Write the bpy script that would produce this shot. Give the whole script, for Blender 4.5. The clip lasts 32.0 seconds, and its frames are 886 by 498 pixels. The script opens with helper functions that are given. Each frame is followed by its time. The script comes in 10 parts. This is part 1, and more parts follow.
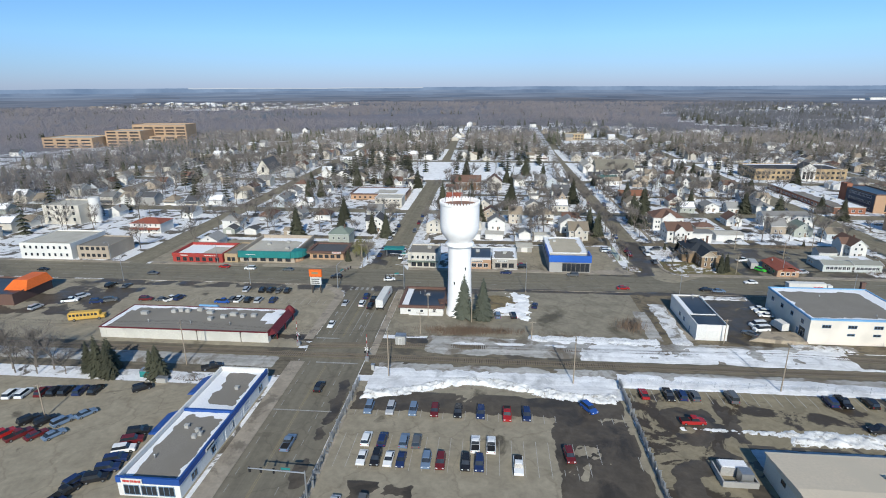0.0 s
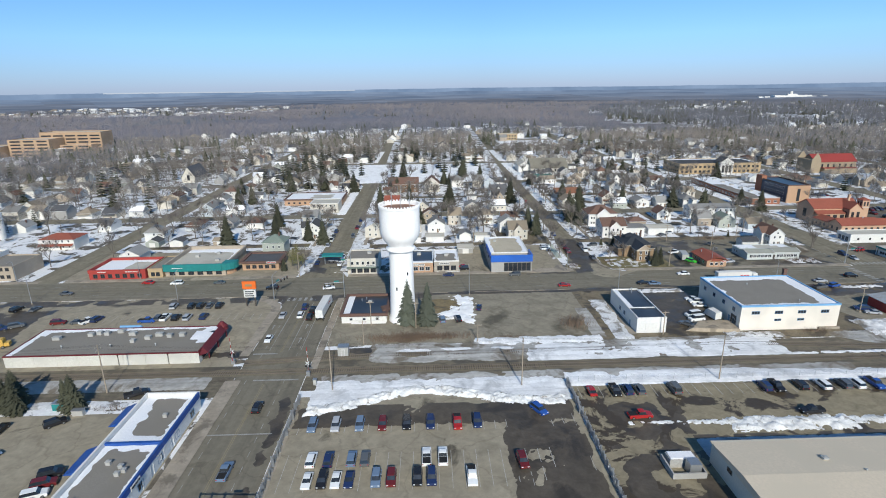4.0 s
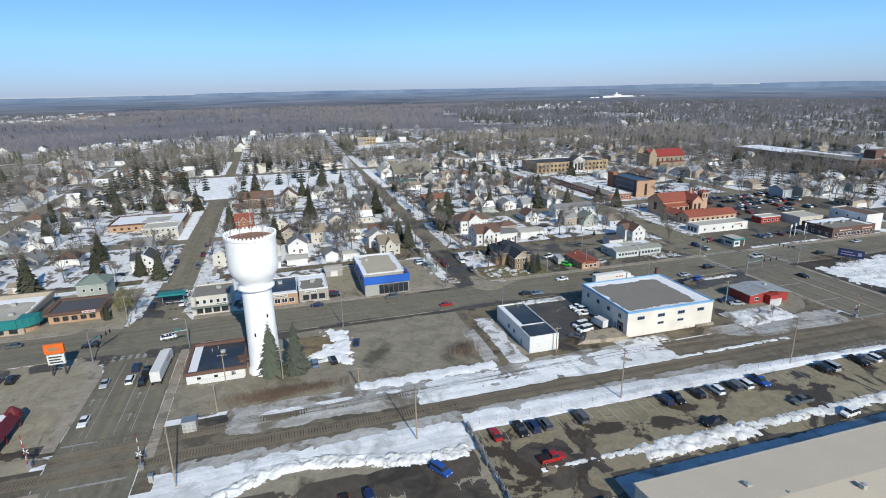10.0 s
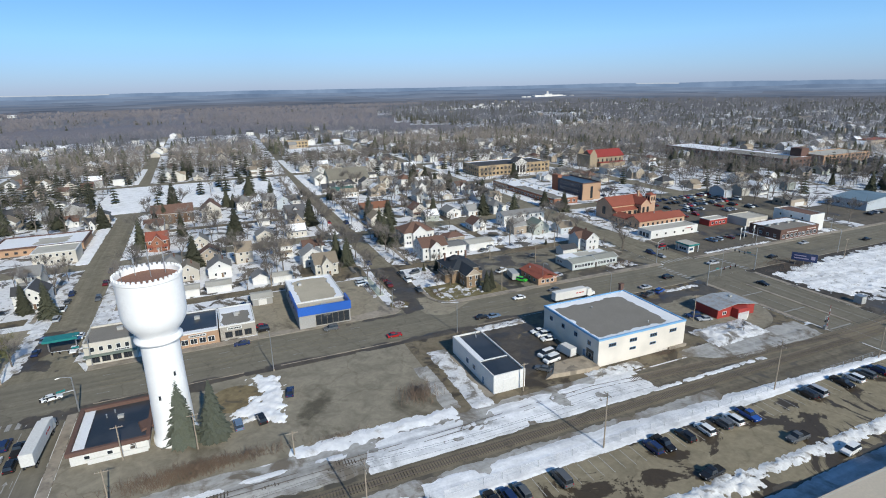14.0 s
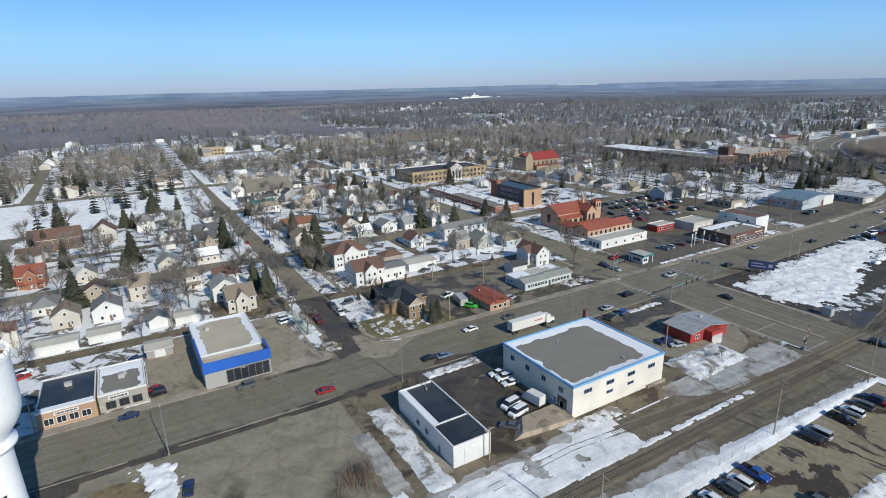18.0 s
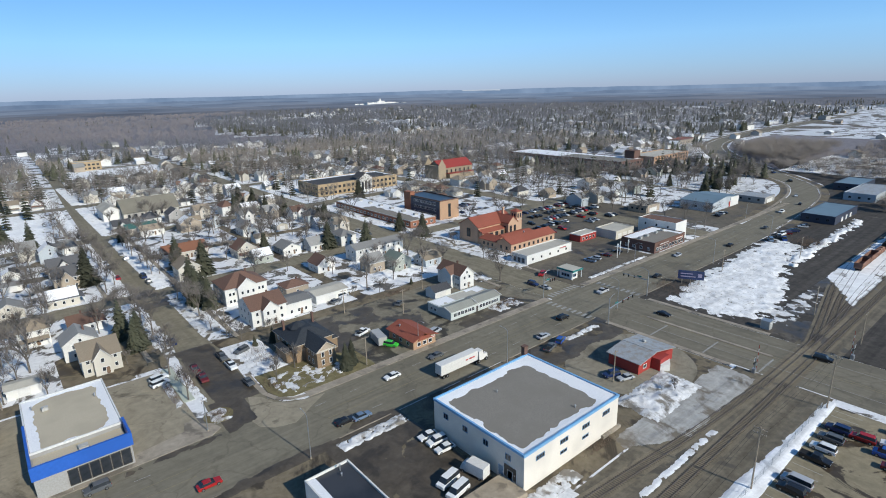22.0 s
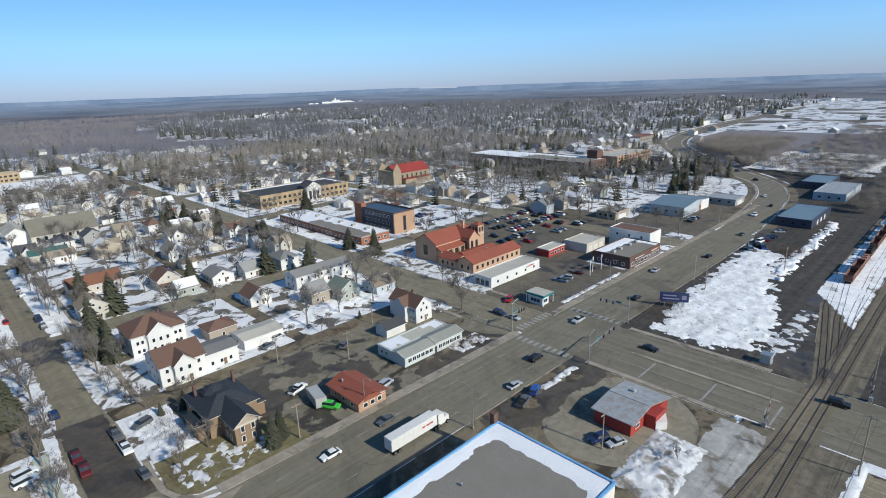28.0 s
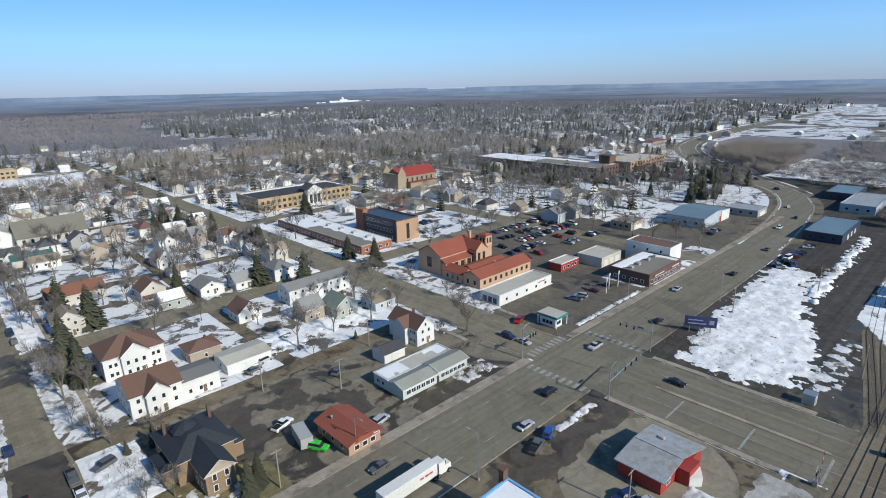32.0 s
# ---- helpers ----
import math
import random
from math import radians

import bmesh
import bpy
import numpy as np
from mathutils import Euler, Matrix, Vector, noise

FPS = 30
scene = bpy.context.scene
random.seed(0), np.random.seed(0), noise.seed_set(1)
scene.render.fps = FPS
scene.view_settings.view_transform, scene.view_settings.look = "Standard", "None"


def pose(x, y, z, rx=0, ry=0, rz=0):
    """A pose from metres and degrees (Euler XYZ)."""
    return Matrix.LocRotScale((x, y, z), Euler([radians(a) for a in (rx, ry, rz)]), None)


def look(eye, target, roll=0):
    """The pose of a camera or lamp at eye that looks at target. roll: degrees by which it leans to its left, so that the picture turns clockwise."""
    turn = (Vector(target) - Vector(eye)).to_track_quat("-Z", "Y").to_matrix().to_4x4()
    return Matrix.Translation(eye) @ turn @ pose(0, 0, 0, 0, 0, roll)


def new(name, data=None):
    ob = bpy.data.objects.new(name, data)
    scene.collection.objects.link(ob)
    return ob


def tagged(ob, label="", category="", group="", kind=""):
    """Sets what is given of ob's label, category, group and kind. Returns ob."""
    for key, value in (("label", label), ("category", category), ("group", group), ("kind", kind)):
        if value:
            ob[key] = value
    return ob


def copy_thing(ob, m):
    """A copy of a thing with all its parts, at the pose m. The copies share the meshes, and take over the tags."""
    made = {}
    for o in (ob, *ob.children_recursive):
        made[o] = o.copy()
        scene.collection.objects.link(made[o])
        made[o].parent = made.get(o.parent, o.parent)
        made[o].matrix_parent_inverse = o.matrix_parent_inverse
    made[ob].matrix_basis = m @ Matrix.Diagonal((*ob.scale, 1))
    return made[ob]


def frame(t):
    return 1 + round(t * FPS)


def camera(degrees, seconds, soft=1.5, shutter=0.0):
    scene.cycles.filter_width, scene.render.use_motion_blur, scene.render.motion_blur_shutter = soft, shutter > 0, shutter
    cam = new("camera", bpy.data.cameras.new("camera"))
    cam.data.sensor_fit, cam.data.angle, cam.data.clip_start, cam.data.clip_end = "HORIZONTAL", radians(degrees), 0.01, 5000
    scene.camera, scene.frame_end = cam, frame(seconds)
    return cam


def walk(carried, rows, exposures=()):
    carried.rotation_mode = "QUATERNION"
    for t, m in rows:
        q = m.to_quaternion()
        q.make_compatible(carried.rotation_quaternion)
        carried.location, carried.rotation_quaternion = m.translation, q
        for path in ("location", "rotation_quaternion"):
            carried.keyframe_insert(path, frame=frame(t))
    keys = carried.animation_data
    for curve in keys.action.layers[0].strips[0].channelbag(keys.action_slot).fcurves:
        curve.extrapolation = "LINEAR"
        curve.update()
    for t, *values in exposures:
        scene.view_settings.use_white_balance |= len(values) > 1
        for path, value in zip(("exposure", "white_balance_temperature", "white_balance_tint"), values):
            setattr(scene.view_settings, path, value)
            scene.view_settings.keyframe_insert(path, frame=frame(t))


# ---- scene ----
cam = camera(78.3, 32.0, soft=1.0)
PATH = [
    (0, (10.122, -173.122, 75.518), (9.949, -171.216, 74.938), -0.3),
    (0.5, (10.173, -172.635, 75.028), (10.023, -170.726, 74.451), -0.5),
    (1, (10.089, -172.493, 74.868), (9.969, -170.581, 74.294), -0.7),
    (1.5, (10.065, -172.333, 74.877), (9.955, -170.421, 74.304), -0.7),
    (2, (10.049, -172.172, 74.804), (9.944, -170.259, 74.232), -0.7),
    (2.5, (10.058, -171.696, 74.767), (9.983, -169.781, 74.195), -0.8),
    (3, (9.899, -170.983, 74.755), (9.84, -169.067, 74.182), -0.7),
    (3.5, (9.542, -169.925, 74.834), (9.525, -168.01, 74.259), -0.7),
    (4, (9.348, -168.776, 74.872), (9.397, -166.861, 74.297), -0.8),
    (4.5, (9.434, -167.042, 74.901), (9.528, -165.129, 74.324), -0.9),
    (6.5, (8.88, -159.948, 74.967), (9.084, -158.044, 74.39), -0.9),
    (7, (9.028, -158.378, 75.178), (9.27, -156.477, 74.602), -0.9),
    (7.5, (8.481, -155.988, 74.884), (8.775, -154.095, 74.31), -0.8),
    (8, (8.57, -153.911, 74.823), (8.904, -152.024, 74.249), -0.8),
    (8.5, (8.999, -151.741, 74.837), (9.377, -149.862, 74.264), -0.9),
    (9, (9.923, -149.897, 74.935), (10.347, -148.028, 74.361), -1.2),
    (9.5, (9.814, -147.722, 75.025), (10.296, -145.868, 74.451), -1.1),
    (10, (9.931, -145.368, 74.935), (10.466, -143.528, 74.361), -1.1),
    (10.5, (10.038, -142.711, 74.846), (10.615, -140.885, 74.273), -1.1),
    (11, (10.356, -139.845, 75.051), (10.976, -138.033, 74.475), -1.1),
    (11.5, (10.875, -136.975, 75.204), (11.54, -135.18, 74.626), -1.2),
    (12, (11.342, -134.253, 75.284), (12.039, -132.47, 74.706), -1.0),
    (12.5, (11.983, -131.536, 75.106), (12.702, -129.76, 74.531), -1.1),
    (13, (13.093, -128.475, 74.983), (13.823, -126.705, 74.408), -1.1),
    (13.5, (13.893, -125.255, 75.218), (14.633, -123.489, 74.641), -1.1),
    (14, (14.865, -122.19, 75.489), (15.612, -120.427, 74.909), -1.1),
    (14.5, (15.983, -118.902, 75.521), (16.734, -117.142, 74.941), -1.1),
    (16.5, (20.065, -104.718, 75.336), (20.903, -102.997, 74.755), -0.9),
    (17, (21.84, -101.508, 75.233), (22.73, -99.814, 74.653), -1.1),
    (17.5, (23.275, -98.268, 75.118), (24.208, -96.596, 74.54), -1.1),
    (18, (25.158, -95.191, 75.086), (26.126, -93.538, 74.507), -1.3),
    (18.5, (26.713, -91.711, 75.24), (27.711, -90.077, 74.661), -1.2),
    (19, (28.775, -88.421, 75.392), (29.794, -86.802, 74.808), -1.4),
    (19.5, (30.183, -85.668, 74.964), (31.244, -84.073, 74.389), -1.3),
    (20, (31.969, -82.594, 74.833), (33.066, -81.022, 74.259), -1.2),
    (20.5, (34.02, -79.926, 74.812), (35.148, -78.377, 74.238), -1.5),
    (21, (36.343, -76.963, 75.108), (37.504, -75.442, 74.526), -1.5),
    (21.5, (37.648, -74.645, 74.518), (38.846, -73.148, 73.947), -1.4),
    (22, (39.453, -72.412, 74.348), (40.683, -70.94, 73.781), -1.4),
    (23, (42.857, -68.642, 76.086), (44.161, -67.244, 75.498), -1.7),
    (24, (46.155, -64.353, 76.072), (47.506, -63.0, 75.486), -1.7),
    (25, (49.507, -61.184, 76.315), (50.858, -59.83, 75.731), -1.7),
    (25.5, (51.796, -59.448, 76.11), (53.143, -58.089, 75.528), -1.8),
    (27.5, (59.869, -53.399, 75.94), (61.203, -52.027, 75.358), -2.1),
    (28, (61.51, -52.133, 75.738), (62.84, -50.757, 75.159), -2.0),
    (28.5, (63.536, -50.511, 75.772), (64.865, -49.133, 75.193), -2.0),
    (29, (65.213, -49.105, 75.925), (66.538, -47.725, 75.344), -2.0),
    (29.5, (66.712, -47.703, 76.084), (68.035, -46.321, 75.502), -1.9),
    (30, (67.829, -46.048, 76.116), (69.152, -44.665, 75.535), -1.7),
    (30.5, (69.675, -44.891, 76.243), (70.992, -43.504, 75.662), -1.8),
    (31, (71.007, -43.492, 76.225), (72.324, -42.103, 75.644), -1.7),
    (32, (73.178, -40.61, 75.866), (74.494, -39.219, 75.289), -1.3),
]
walk(cam, [(t, look(eye, target, roll)) for t, eye, target, roll in PATH], exposures=[(0, 0.02, 6300, 8), (9, 0.01, 6300, 8), (13, -0.04, 6300, 8), (19, -0.1, 6300, 8), (24, 0.0, 6300, 8), (32, 0.0, 6300, 8)])

# ---- world, sun ----
SUN_EL, SUN_DIR = radians(32), Vector((0.14, -0.99, 0)).normalized()
world = bpy.data.worlds.new("sky")
world.use_nodes = True
scene.world = world
wn = world.node_tree
sky = wn.nodes.new("ShaderNodeTexSky")
sky.sky_type, sky.sun_disc = "NISHITA", False
sky.sun_elevation, sky.sun_rotation = SUN_EL, math.atan2(SUN_DIR.x, SUN_DIR.y)
sky.altitude, sky.air_density, sky.dust_density, sky.ozone_density = 300, 1.0, 0.05, 3.0
# clear winter air: deep blue overhead, pale and slightly violet towards the horizon
tint, up, height, rise = (wn.nodes.new("ShaderNode" + k) for k in ("MixRGB", "SeparateXYZ", "ValToRGB", "TexCoord"))
tint.blend_type, tint.inputs[0].default_value = "MULTIPLY", 1.0
height.color_ramp.elements[0].position, height.color_ramp.elements[0].color = 0.0, (0.405, 0.535, 1.0, 1)
height.color_ramp.elements[1].position, height.color_ramp.elements[1].color = 0.3, (0.655, 0.985, 1.16, 1)
haze_top = height.color_ramp.elements.new(0.075)
haze_top.color = (0.6, 0.83, 1.19, 1)
wn.links.new(rise.outputs["Generated"], up.inputs[0])
wn.links.new(up.outputs["Z"], height.inputs[0])
wn.links.new(height.outputs[0], tint.inputs[2])
wn.links.new(sky.outputs[0], tint.inputs[1])
veil, east = wn.nodes.new("ShaderNodeMixRGB"), wn.nodes.new("ShaderNodeMapRange")
veil.blend_type, veil.inputs[0].default_value = "MULTIPLY", 1.0
east.inputs["From Min"].default_value, east.inputs["From Max"].default_value = 0.1, 1.0
east.inputs["To Min"].default_value, east.inputs["To Max"].default_value = 1.0, 1.4
wn.links.new(up.outputs["X"], east.inputs["Value"])
wn.links.new(tint.outputs[0], veil.inputs[1])
wn.links.new(east.outputs[0], veil.inputs[2])
wn.links.new(veil.outputs[0], wn.nodes["Background"].inputs[0])
wn.nodes["Background"].inputs[1].default_value = 0.098
lamp = bpy.data.lights.new("sun", "SUN")
lamp.energy, lamp.angle, lamp.color = 4.6, radians(0.5), (1.0, 0.945, 0.83)
sun = new("sun", lamp)
sun.matrix_basis = look((0, 0, 300), Vector((0, 0, 300)) - Vector((SUN_DIR.x * math.cos(SUN_EL), SUN_DIR.y * math.cos(SUN_EL), math.sin(SUN_EL))))

# ---- materials ----
MATS = {}


def material(name, a, b=None, size=2.0, rough=0.85, bump=0.15, metal=0.0, c=None, big=0.12, place="object", vary=0.0, spec=0.3):
    """A surface of colours a and b mixed by fine grain, with wide stains of colour c, in metres."""
    if name in MATS:
        return MATS[name]
    m = bpy.data.materials.new(name)
    m.use_nodes = True
    t = m.node_tree
    p = t.nodes["Principled BSDF"]
    p.inputs["Roughness"].default_value, p.inputs["Metallic"].default_value = rough, metal
    p.inputs["Specular IOR Level"].default_value = spec
    b = b or tuple(v * 0.75 for v in a)
    c = c or tuple(v * 0.82 for v in a)
    if place == "world":
        src = t.nodes.new("ShaderNodeNewGeometry").outputs["Position"]
    else:
        src = t.nodes.new("ShaderNodeTexCoord").outputs["Object"]
    fine, wide = t.nodes.new("ShaderNodeTexNoise"), t.nodes.new("ShaderNodeTexNoise")
    fine.inputs["Scale"].default_value, fine.inputs["Detail"].default_value = 1.0 / size * 3, 6
    wide.inputs["Scale"].default_value, wide.inputs["Detail"].default_value = big, 5
    t.links.new(src, fine.inputs["Vector"])
    t.links.new(src, wide.inputs["Vector"])
    ramp = t.nodes.new("ShaderNodeValToRGB")
    ramp.color_ramp.elements[0].position, ramp.color_ramp.elements[1].position = 0.35, 0.65
    ramp.color_ramp.elements[0].color, ramp.color_ramp.elements[1].color = (*b, 1), (*a, 1)
    t.links.new(fine.outputs[0], ramp.inputs[0])
    mask = t.nodes.new("ShaderNodeValToRGB")
    mask.color_ramp.elements[0].position, mask.color_ramp.elements[1].position = 0.45, 0.62
    t.links.new(wide.outputs[0], mask.inputs[0])
    mix = t.nodes.new("ShaderNodeMixRGB")
    mix.inputs[2].default_value = (*c, 1)
    t.links.new(mask.outputs[0], mix.inputs[0])
    t.links.new(ramp.outputs[0], mix.inputs[1])
    out = mix.outputs[0]
    if vary:
        info, hsv, sc = t.nodes.new("ShaderNodeObjectInfo"), t.nodes.new("ShaderNodeHueSaturation"), t.nodes.new("ShaderNodeMapRange")
        sc.inputs["To Min"].default_value, sc.inputs["To Max"].default_value = 1 - vary, 1 + vary
        t.links.new(info.outputs["Random"], sc.inputs["Value"])
        t.links.new(sc.outputs[0], hsv.inputs["Value"])
        t.links.new(out, hsv.inputs["Color"])
        out = hsv.outputs[0]
    t.links.new(out, p.inputs["Base Color"])
    if bump:
        bu = t.nodes.new("ShaderNodeBump")
        bu.inputs["Strength"].default_value, bu.inputs["Distance"].default_value = bump, 0.05
        t.links.new(fine.outputs[0], bu.inputs["Height"])
        t.links.new(bu.outputs[0], p.inputs["Normal"])
    m.diffuse_color = (*a, 1)
    MATS[name] = m
    return m


def patchy(name, dry, mid, other, scale, edge, soft=0.05, rough=0.9, rough2=0.6, fine=0.8, warp=0.6, second=None, cracks=0.0, streak=0.0, mottle=0.22):
    """Ground in world metres: grains, mottling, streaks and cracks, with ragged patches of another surface (snow, wet ground)."""
    m = bpy.data.materials.new(name)
    m.use_nodes = True
    t = m.node_tree
    p = t.nodes["Principled BSDF"]
    p.inputs["Specular IOR Level"].default_value = 0.25
    pos = t.nodes.new("ShaderNodeNewGeometry").outputs["Position"]

    def tex(sc, det, dist=0.0, src=None):
        n = t.nodes.new("ShaderNodeTexNoise")
        n.inputs["Scale"].default_value, n.inputs["Detail"].default_value, n.inputs["Distortion"].default_value = sc, det, dist
        n.inputs["Roughness"].default_value = 0.62
        t.links.new(src or pos, n.inputs["Vector"])
        return n.outputs[0]

    def ramp(v, lo, hi, a, b):
        n = t.nodes.new("ShaderNodeValToRGB")
        n.color_ramp.elements[0].position, n.color_ramp.elements[1].position = lo, hi
        n.color_ramp.elements[0].color, n.color_ramp.elements[1].color = (*a, 1), (*b, 1)
        t.links.new(v, n.inputs[0])
        return n.outputs[0]

    def mixed(f, a, b, kind="MIX"):
        n = t.nodes.new("ShaderNodeMixRGB")
        n.blend_type = kind
        if isinstance(f, float):
            n.inputs[0].default_value = f
        else:
            t.links.new(f, n.inputs[0])
        t.links.new(a, n.inputs[1])
        t.links.new(b, n.inputs[2])
        return n.outputs[0]

    grain = tex(fine, 8)
    base = ramp(grain, 0.3, 0.7, mid, dry)
    if second:
        base = mixed(ramp(tex(0.03, 4), 0.45, 0.6, (0, 0, 0), (1, 1, 1)), base, ramp(grain, 0.3, 0.7, tuple(v * 0.7 for v in second), second))
    base = mixed(1.0, base, ramp(tex(0.22, 6, 0.8), 0.3, 0.7, (1 - mottle,) * 3, (1 + mottle * 0.6,) * 3), "MULTIPLY")
    if streak:
        mp = t.nodes.new("ShaderNodeMapping")
        mp.inputs["Scale"].default_value = (0.012, 0.5, 1) if streak > 0 else (0.5, 0.012, 1)
        t.links.new(pos, mp.inputs["Vector"])
        s = abs(streak)
        base = mixed(1.0, base, ramp(tex(1.0, 5, 0.3, mp.outputs[0]), 0.32, 0.68, (1 - s,) * 3, (1 + s * 0.5,) * 3), "MULTIPLY")
    f = ramp(tex(scale, 11, warp), edge, edge + soft, (0, 0, 0), (1, 1, 1))
    col = mixed(f, base, ramp(grain, 0.25, 0.75, tuple(v * 0.75 for v in other), other))
    if cracks:
        vo = t.nodes.new("ShaderNodeTexVoronoi")
        vo.feature = "DISTANCE_TO_EDGE"
        vo.inputs["Scale"].default_value = cracks
        wob = t.nodes.new("ShaderNodeVectorMath")
        wob.operation = "MULTIPLY_ADD"
        wob.inputs[1].default_value = (9, 9, 0)
        nn = t.nodes.new("ShaderNodeTexNoise")
        nn.inputs["Scale"].default_value, nn.inputs["Detail"].default_value = 0.16, 6
        t.links.new(pos, nn.inputs["Vector"])
        t.links.new(nn.outputs["Color"], wob.inputs[0])
        t.links.new(pos, wob.inputs[2])
        t.links.new(wob.outputs[0], vo.inputs["Vector"])
        col = mixed(1.0, col, ramp(vo.outputs["Distance"], 0.004, 0.02, (0.86, 0.85, 0.84), (1, 1, 1)), "MULTIPLY")
    t.links.new(col, p.inputs["Base Color"])
    t.links.new(ramp(f, 0, 1, (rough,) * 3, (rough2,) * 3), p.inputs["Roughness"])
    bu = t.nodes.new("ShaderNodeBump")
    bu.inputs["Strength"].default_value, bu.inputs["Distance"].default_value = 0.4, 0.1
    t.links.new(grain, bu.inputs["Height"])
    t.links.new(bu.outputs[0], p.inputs["Normal"])
    MATS[name] = m
    return m


SNOW_C = (0.84, 0.835, 0.835)
ground_mat = patchy("winter yards of dry grass and snow", (0.19, 0.16, 0.12), (0.1, 0.085, 0.066), SNOW_C, 0.13, 0.435, second=(0.155, 0.145, 0.135), mottle=0.35)
far_town_mat = patchy("far winter yards", (0.2, 0.182, 0.168), (0.135, 0.123, 0.115), (0.78, 0.78, 0.79), 0.06, 0.45, 0.04, mottle=0.3)
# the next two base colours carry the distance haze, paler and bluer
wild_mat = patchy("bare winter woodland paled with haze", (0.235, 0.216, 0.227), (0.172, 0.158, 0.17), (0.415, 0.409, 0.438), 0.006, 0.68, fine=0.12, mottle=0.25)
hill_mat = patchy("hazed wooded hills of spruce and bare trees", (0.205, 0.2, 0.225), (0.15, 0.15, 0.172), (0.105, 0.128, 0.15), 0.0028, 0.55, fine=0.06, mottle=0.25)
road_mat = patchy("worn road asphalt", (0.218, 0.195, 0.146), (0.181, 0.162, 0.121), (0.158, 0.141, 0.106), 0.05, 0.55, 0.12, rough2=0.8, cracks=0.07, streak=0.2, mottle=0.12)
cross_road_mat = patchy("worn cross street asphalt", (0.207, 0.184, 0.139), (0.172, 0.153, 0.115), (0.15, 0.133, 0.1), 0.05, 0.55, 0.12, rough2=0.8, cracks=0.07, streak=-0.2, mottle=0.12)
side_road_mat = patchy("sanded side street", (0.254, 0.223, 0.159), (0.194, 0.17, 0.121), (0.111, 0.095, 0.0679), 0.05, 0.6, 0.1, rough2=0.7, streak=-0.2)
lot_mat = patchy("sandy car park asphalt with wet stains", (0.33, 0.287, 0.211), (0.268, 0.233, 0.171), (0.0824, 0.068, 0.0463), 0.06, 0.605, 0.08, rough2=0.45, warp=1.2, cracks=0.06)
pad_mat = patchy("grey-brown open asphalt lot", (0.281, 0.248, 0.185), (0.23, 0.203, 0.152), (0.122, 0.104, 0.0707), 0.05, 0.57, 0.1, rough2=0.6, cracks=0.05, mottle=0.28)
wet_lot_mat = patchy("wet car park asphalt", (0.29, 0.246, 0.165), (0.225, 0.191, 0.128), (0.074, 0.056, 0.036), 0.045, 0.53, 0.02, rough2=0.4, warp=2.0, cracks=0.06)
dark_lot_mat = patchy("dark car park asphalt", (0.154, 0.133, 0.103), (0.119, 0.103, 0.0802), (0.0772, 0.0662, 0.0531), 0.06, 0.56, 0.08, rough2=0.5, cracks=0.06, mottle=0.25)
# dark patches in this colour serve as wet ground and as tree shadows
yard_mat = patchy("trodden yard of asphalt and mud", (0.225, 0.2, 0.148), (0.18, 0.158, 0.117), (0.066, 0.057, 0.043), 0.055, 0.53, 0.05, rough2=0.5, warp=1.6, cracks=0.06, mottle=0.3)
olive_lawn_mat = patchy("olive winter grass", (0.215, 0.185, 0.095), (0.145, 0.122, 0.062), (0.3, 0.26, 0.19), 0.2, 0.6, 0.1, mottle=0.3)
mud_mat = patchy("muddy gravel", (0.206, 0.17, 0.12), (0.16, 0.13, 0.0822), (0.0721, 0.056, 0.0371), 0.07, 0.52, 0.06, rough2=0.5, warp=1.4, mottle=0.35)
dark_mud_mat = patchy("dark wet railway mud", (0.0876, 0.077, 0.0655), (0.0587, 0.052, 0.0456), (0.165, 0.142, 0.109), 0.03, 0.63, 0.06, rough2=0.8, warp=1.2, mottle=0.35, streak=0.3)
gravel_mat = patchy("railway ballast and dirt", (0.21, 0.179, 0.13), (0.135, 0.115, 0.0846), (0.105, 0.091, 0.0688), 0.08, 0.55, mottle=0.3, streak=0.3)
ballast_mat = patchy("tan track ballast", (0.24, 0.2, 0.14), (0.17, 0.143, 0.102), (0.12, 0.102, 0.075), 0.2, 0.56, 0.1, fine=2.5, mottle=0.2, streak=0.2)
ice_mat = patchy("thin grey ice and slush", (0.484, 0.468, 0.437), (0.371, 0.355, 0.324), (0.206, 0.175, 0.136), 0.12, 0.5, 0.1, rough2=0.8, streak=0.3)
rail_snow_mat = patchy("streaked railway snow", (0.9, 0.893, 0.885), (0.76, 0.755, 0.755), (0.5, 0.5, 0.5), 0.14, 0.53, 0.16, fine=1.6, mottle=0.16, streak=0.28)
snow_mat = patchy("old snow", (0.9, 0.893, 0.885), (0.78, 0.773, 0.767), (0.6, 0.57, 0.53), 0.2, 0.56, 0.15, fine=0.9, mottle=0.14)
warehouse_wall = material("weathered cream-white metal siding", (0.77, 0.71, 0.62), (0.68, 0.62, 0.535), 0.7, 0.8, 0.06)
store_wall = material("cream painted block", (0.6, 0.585, 0.53), (0.52, 0.505, 0.455), 0.9, 0.9, 0.1)
ridge_snow_mat = patchy("gritty ploughed snow", (0.86, 0.855, 0.84), (0.68, 0.67, 0.64), (0.34, 0.31, 0.27), 0.5, 0.55, 0.12, fine=2.0, mottle=0.25)
dirty_snow_mat = patchy("dirty snow", (0.76, 0.76, 0.765), (0.58, 0.575, 0.57), (0.26, 0.235, 0.2), 0.25, 0.5, 0.1, fine=1.2, mottle=0.2)
field_snow_mat = patchy("tracked snow with grass showing", (0.9, 0.893, 0.885), (0.76, 0.753, 0.745), (0.27, 0.235, 0.19), 0.8, 0.575, 0.1, fine=2.2, mottle=0.28, warp=1.2, streak=0.15)
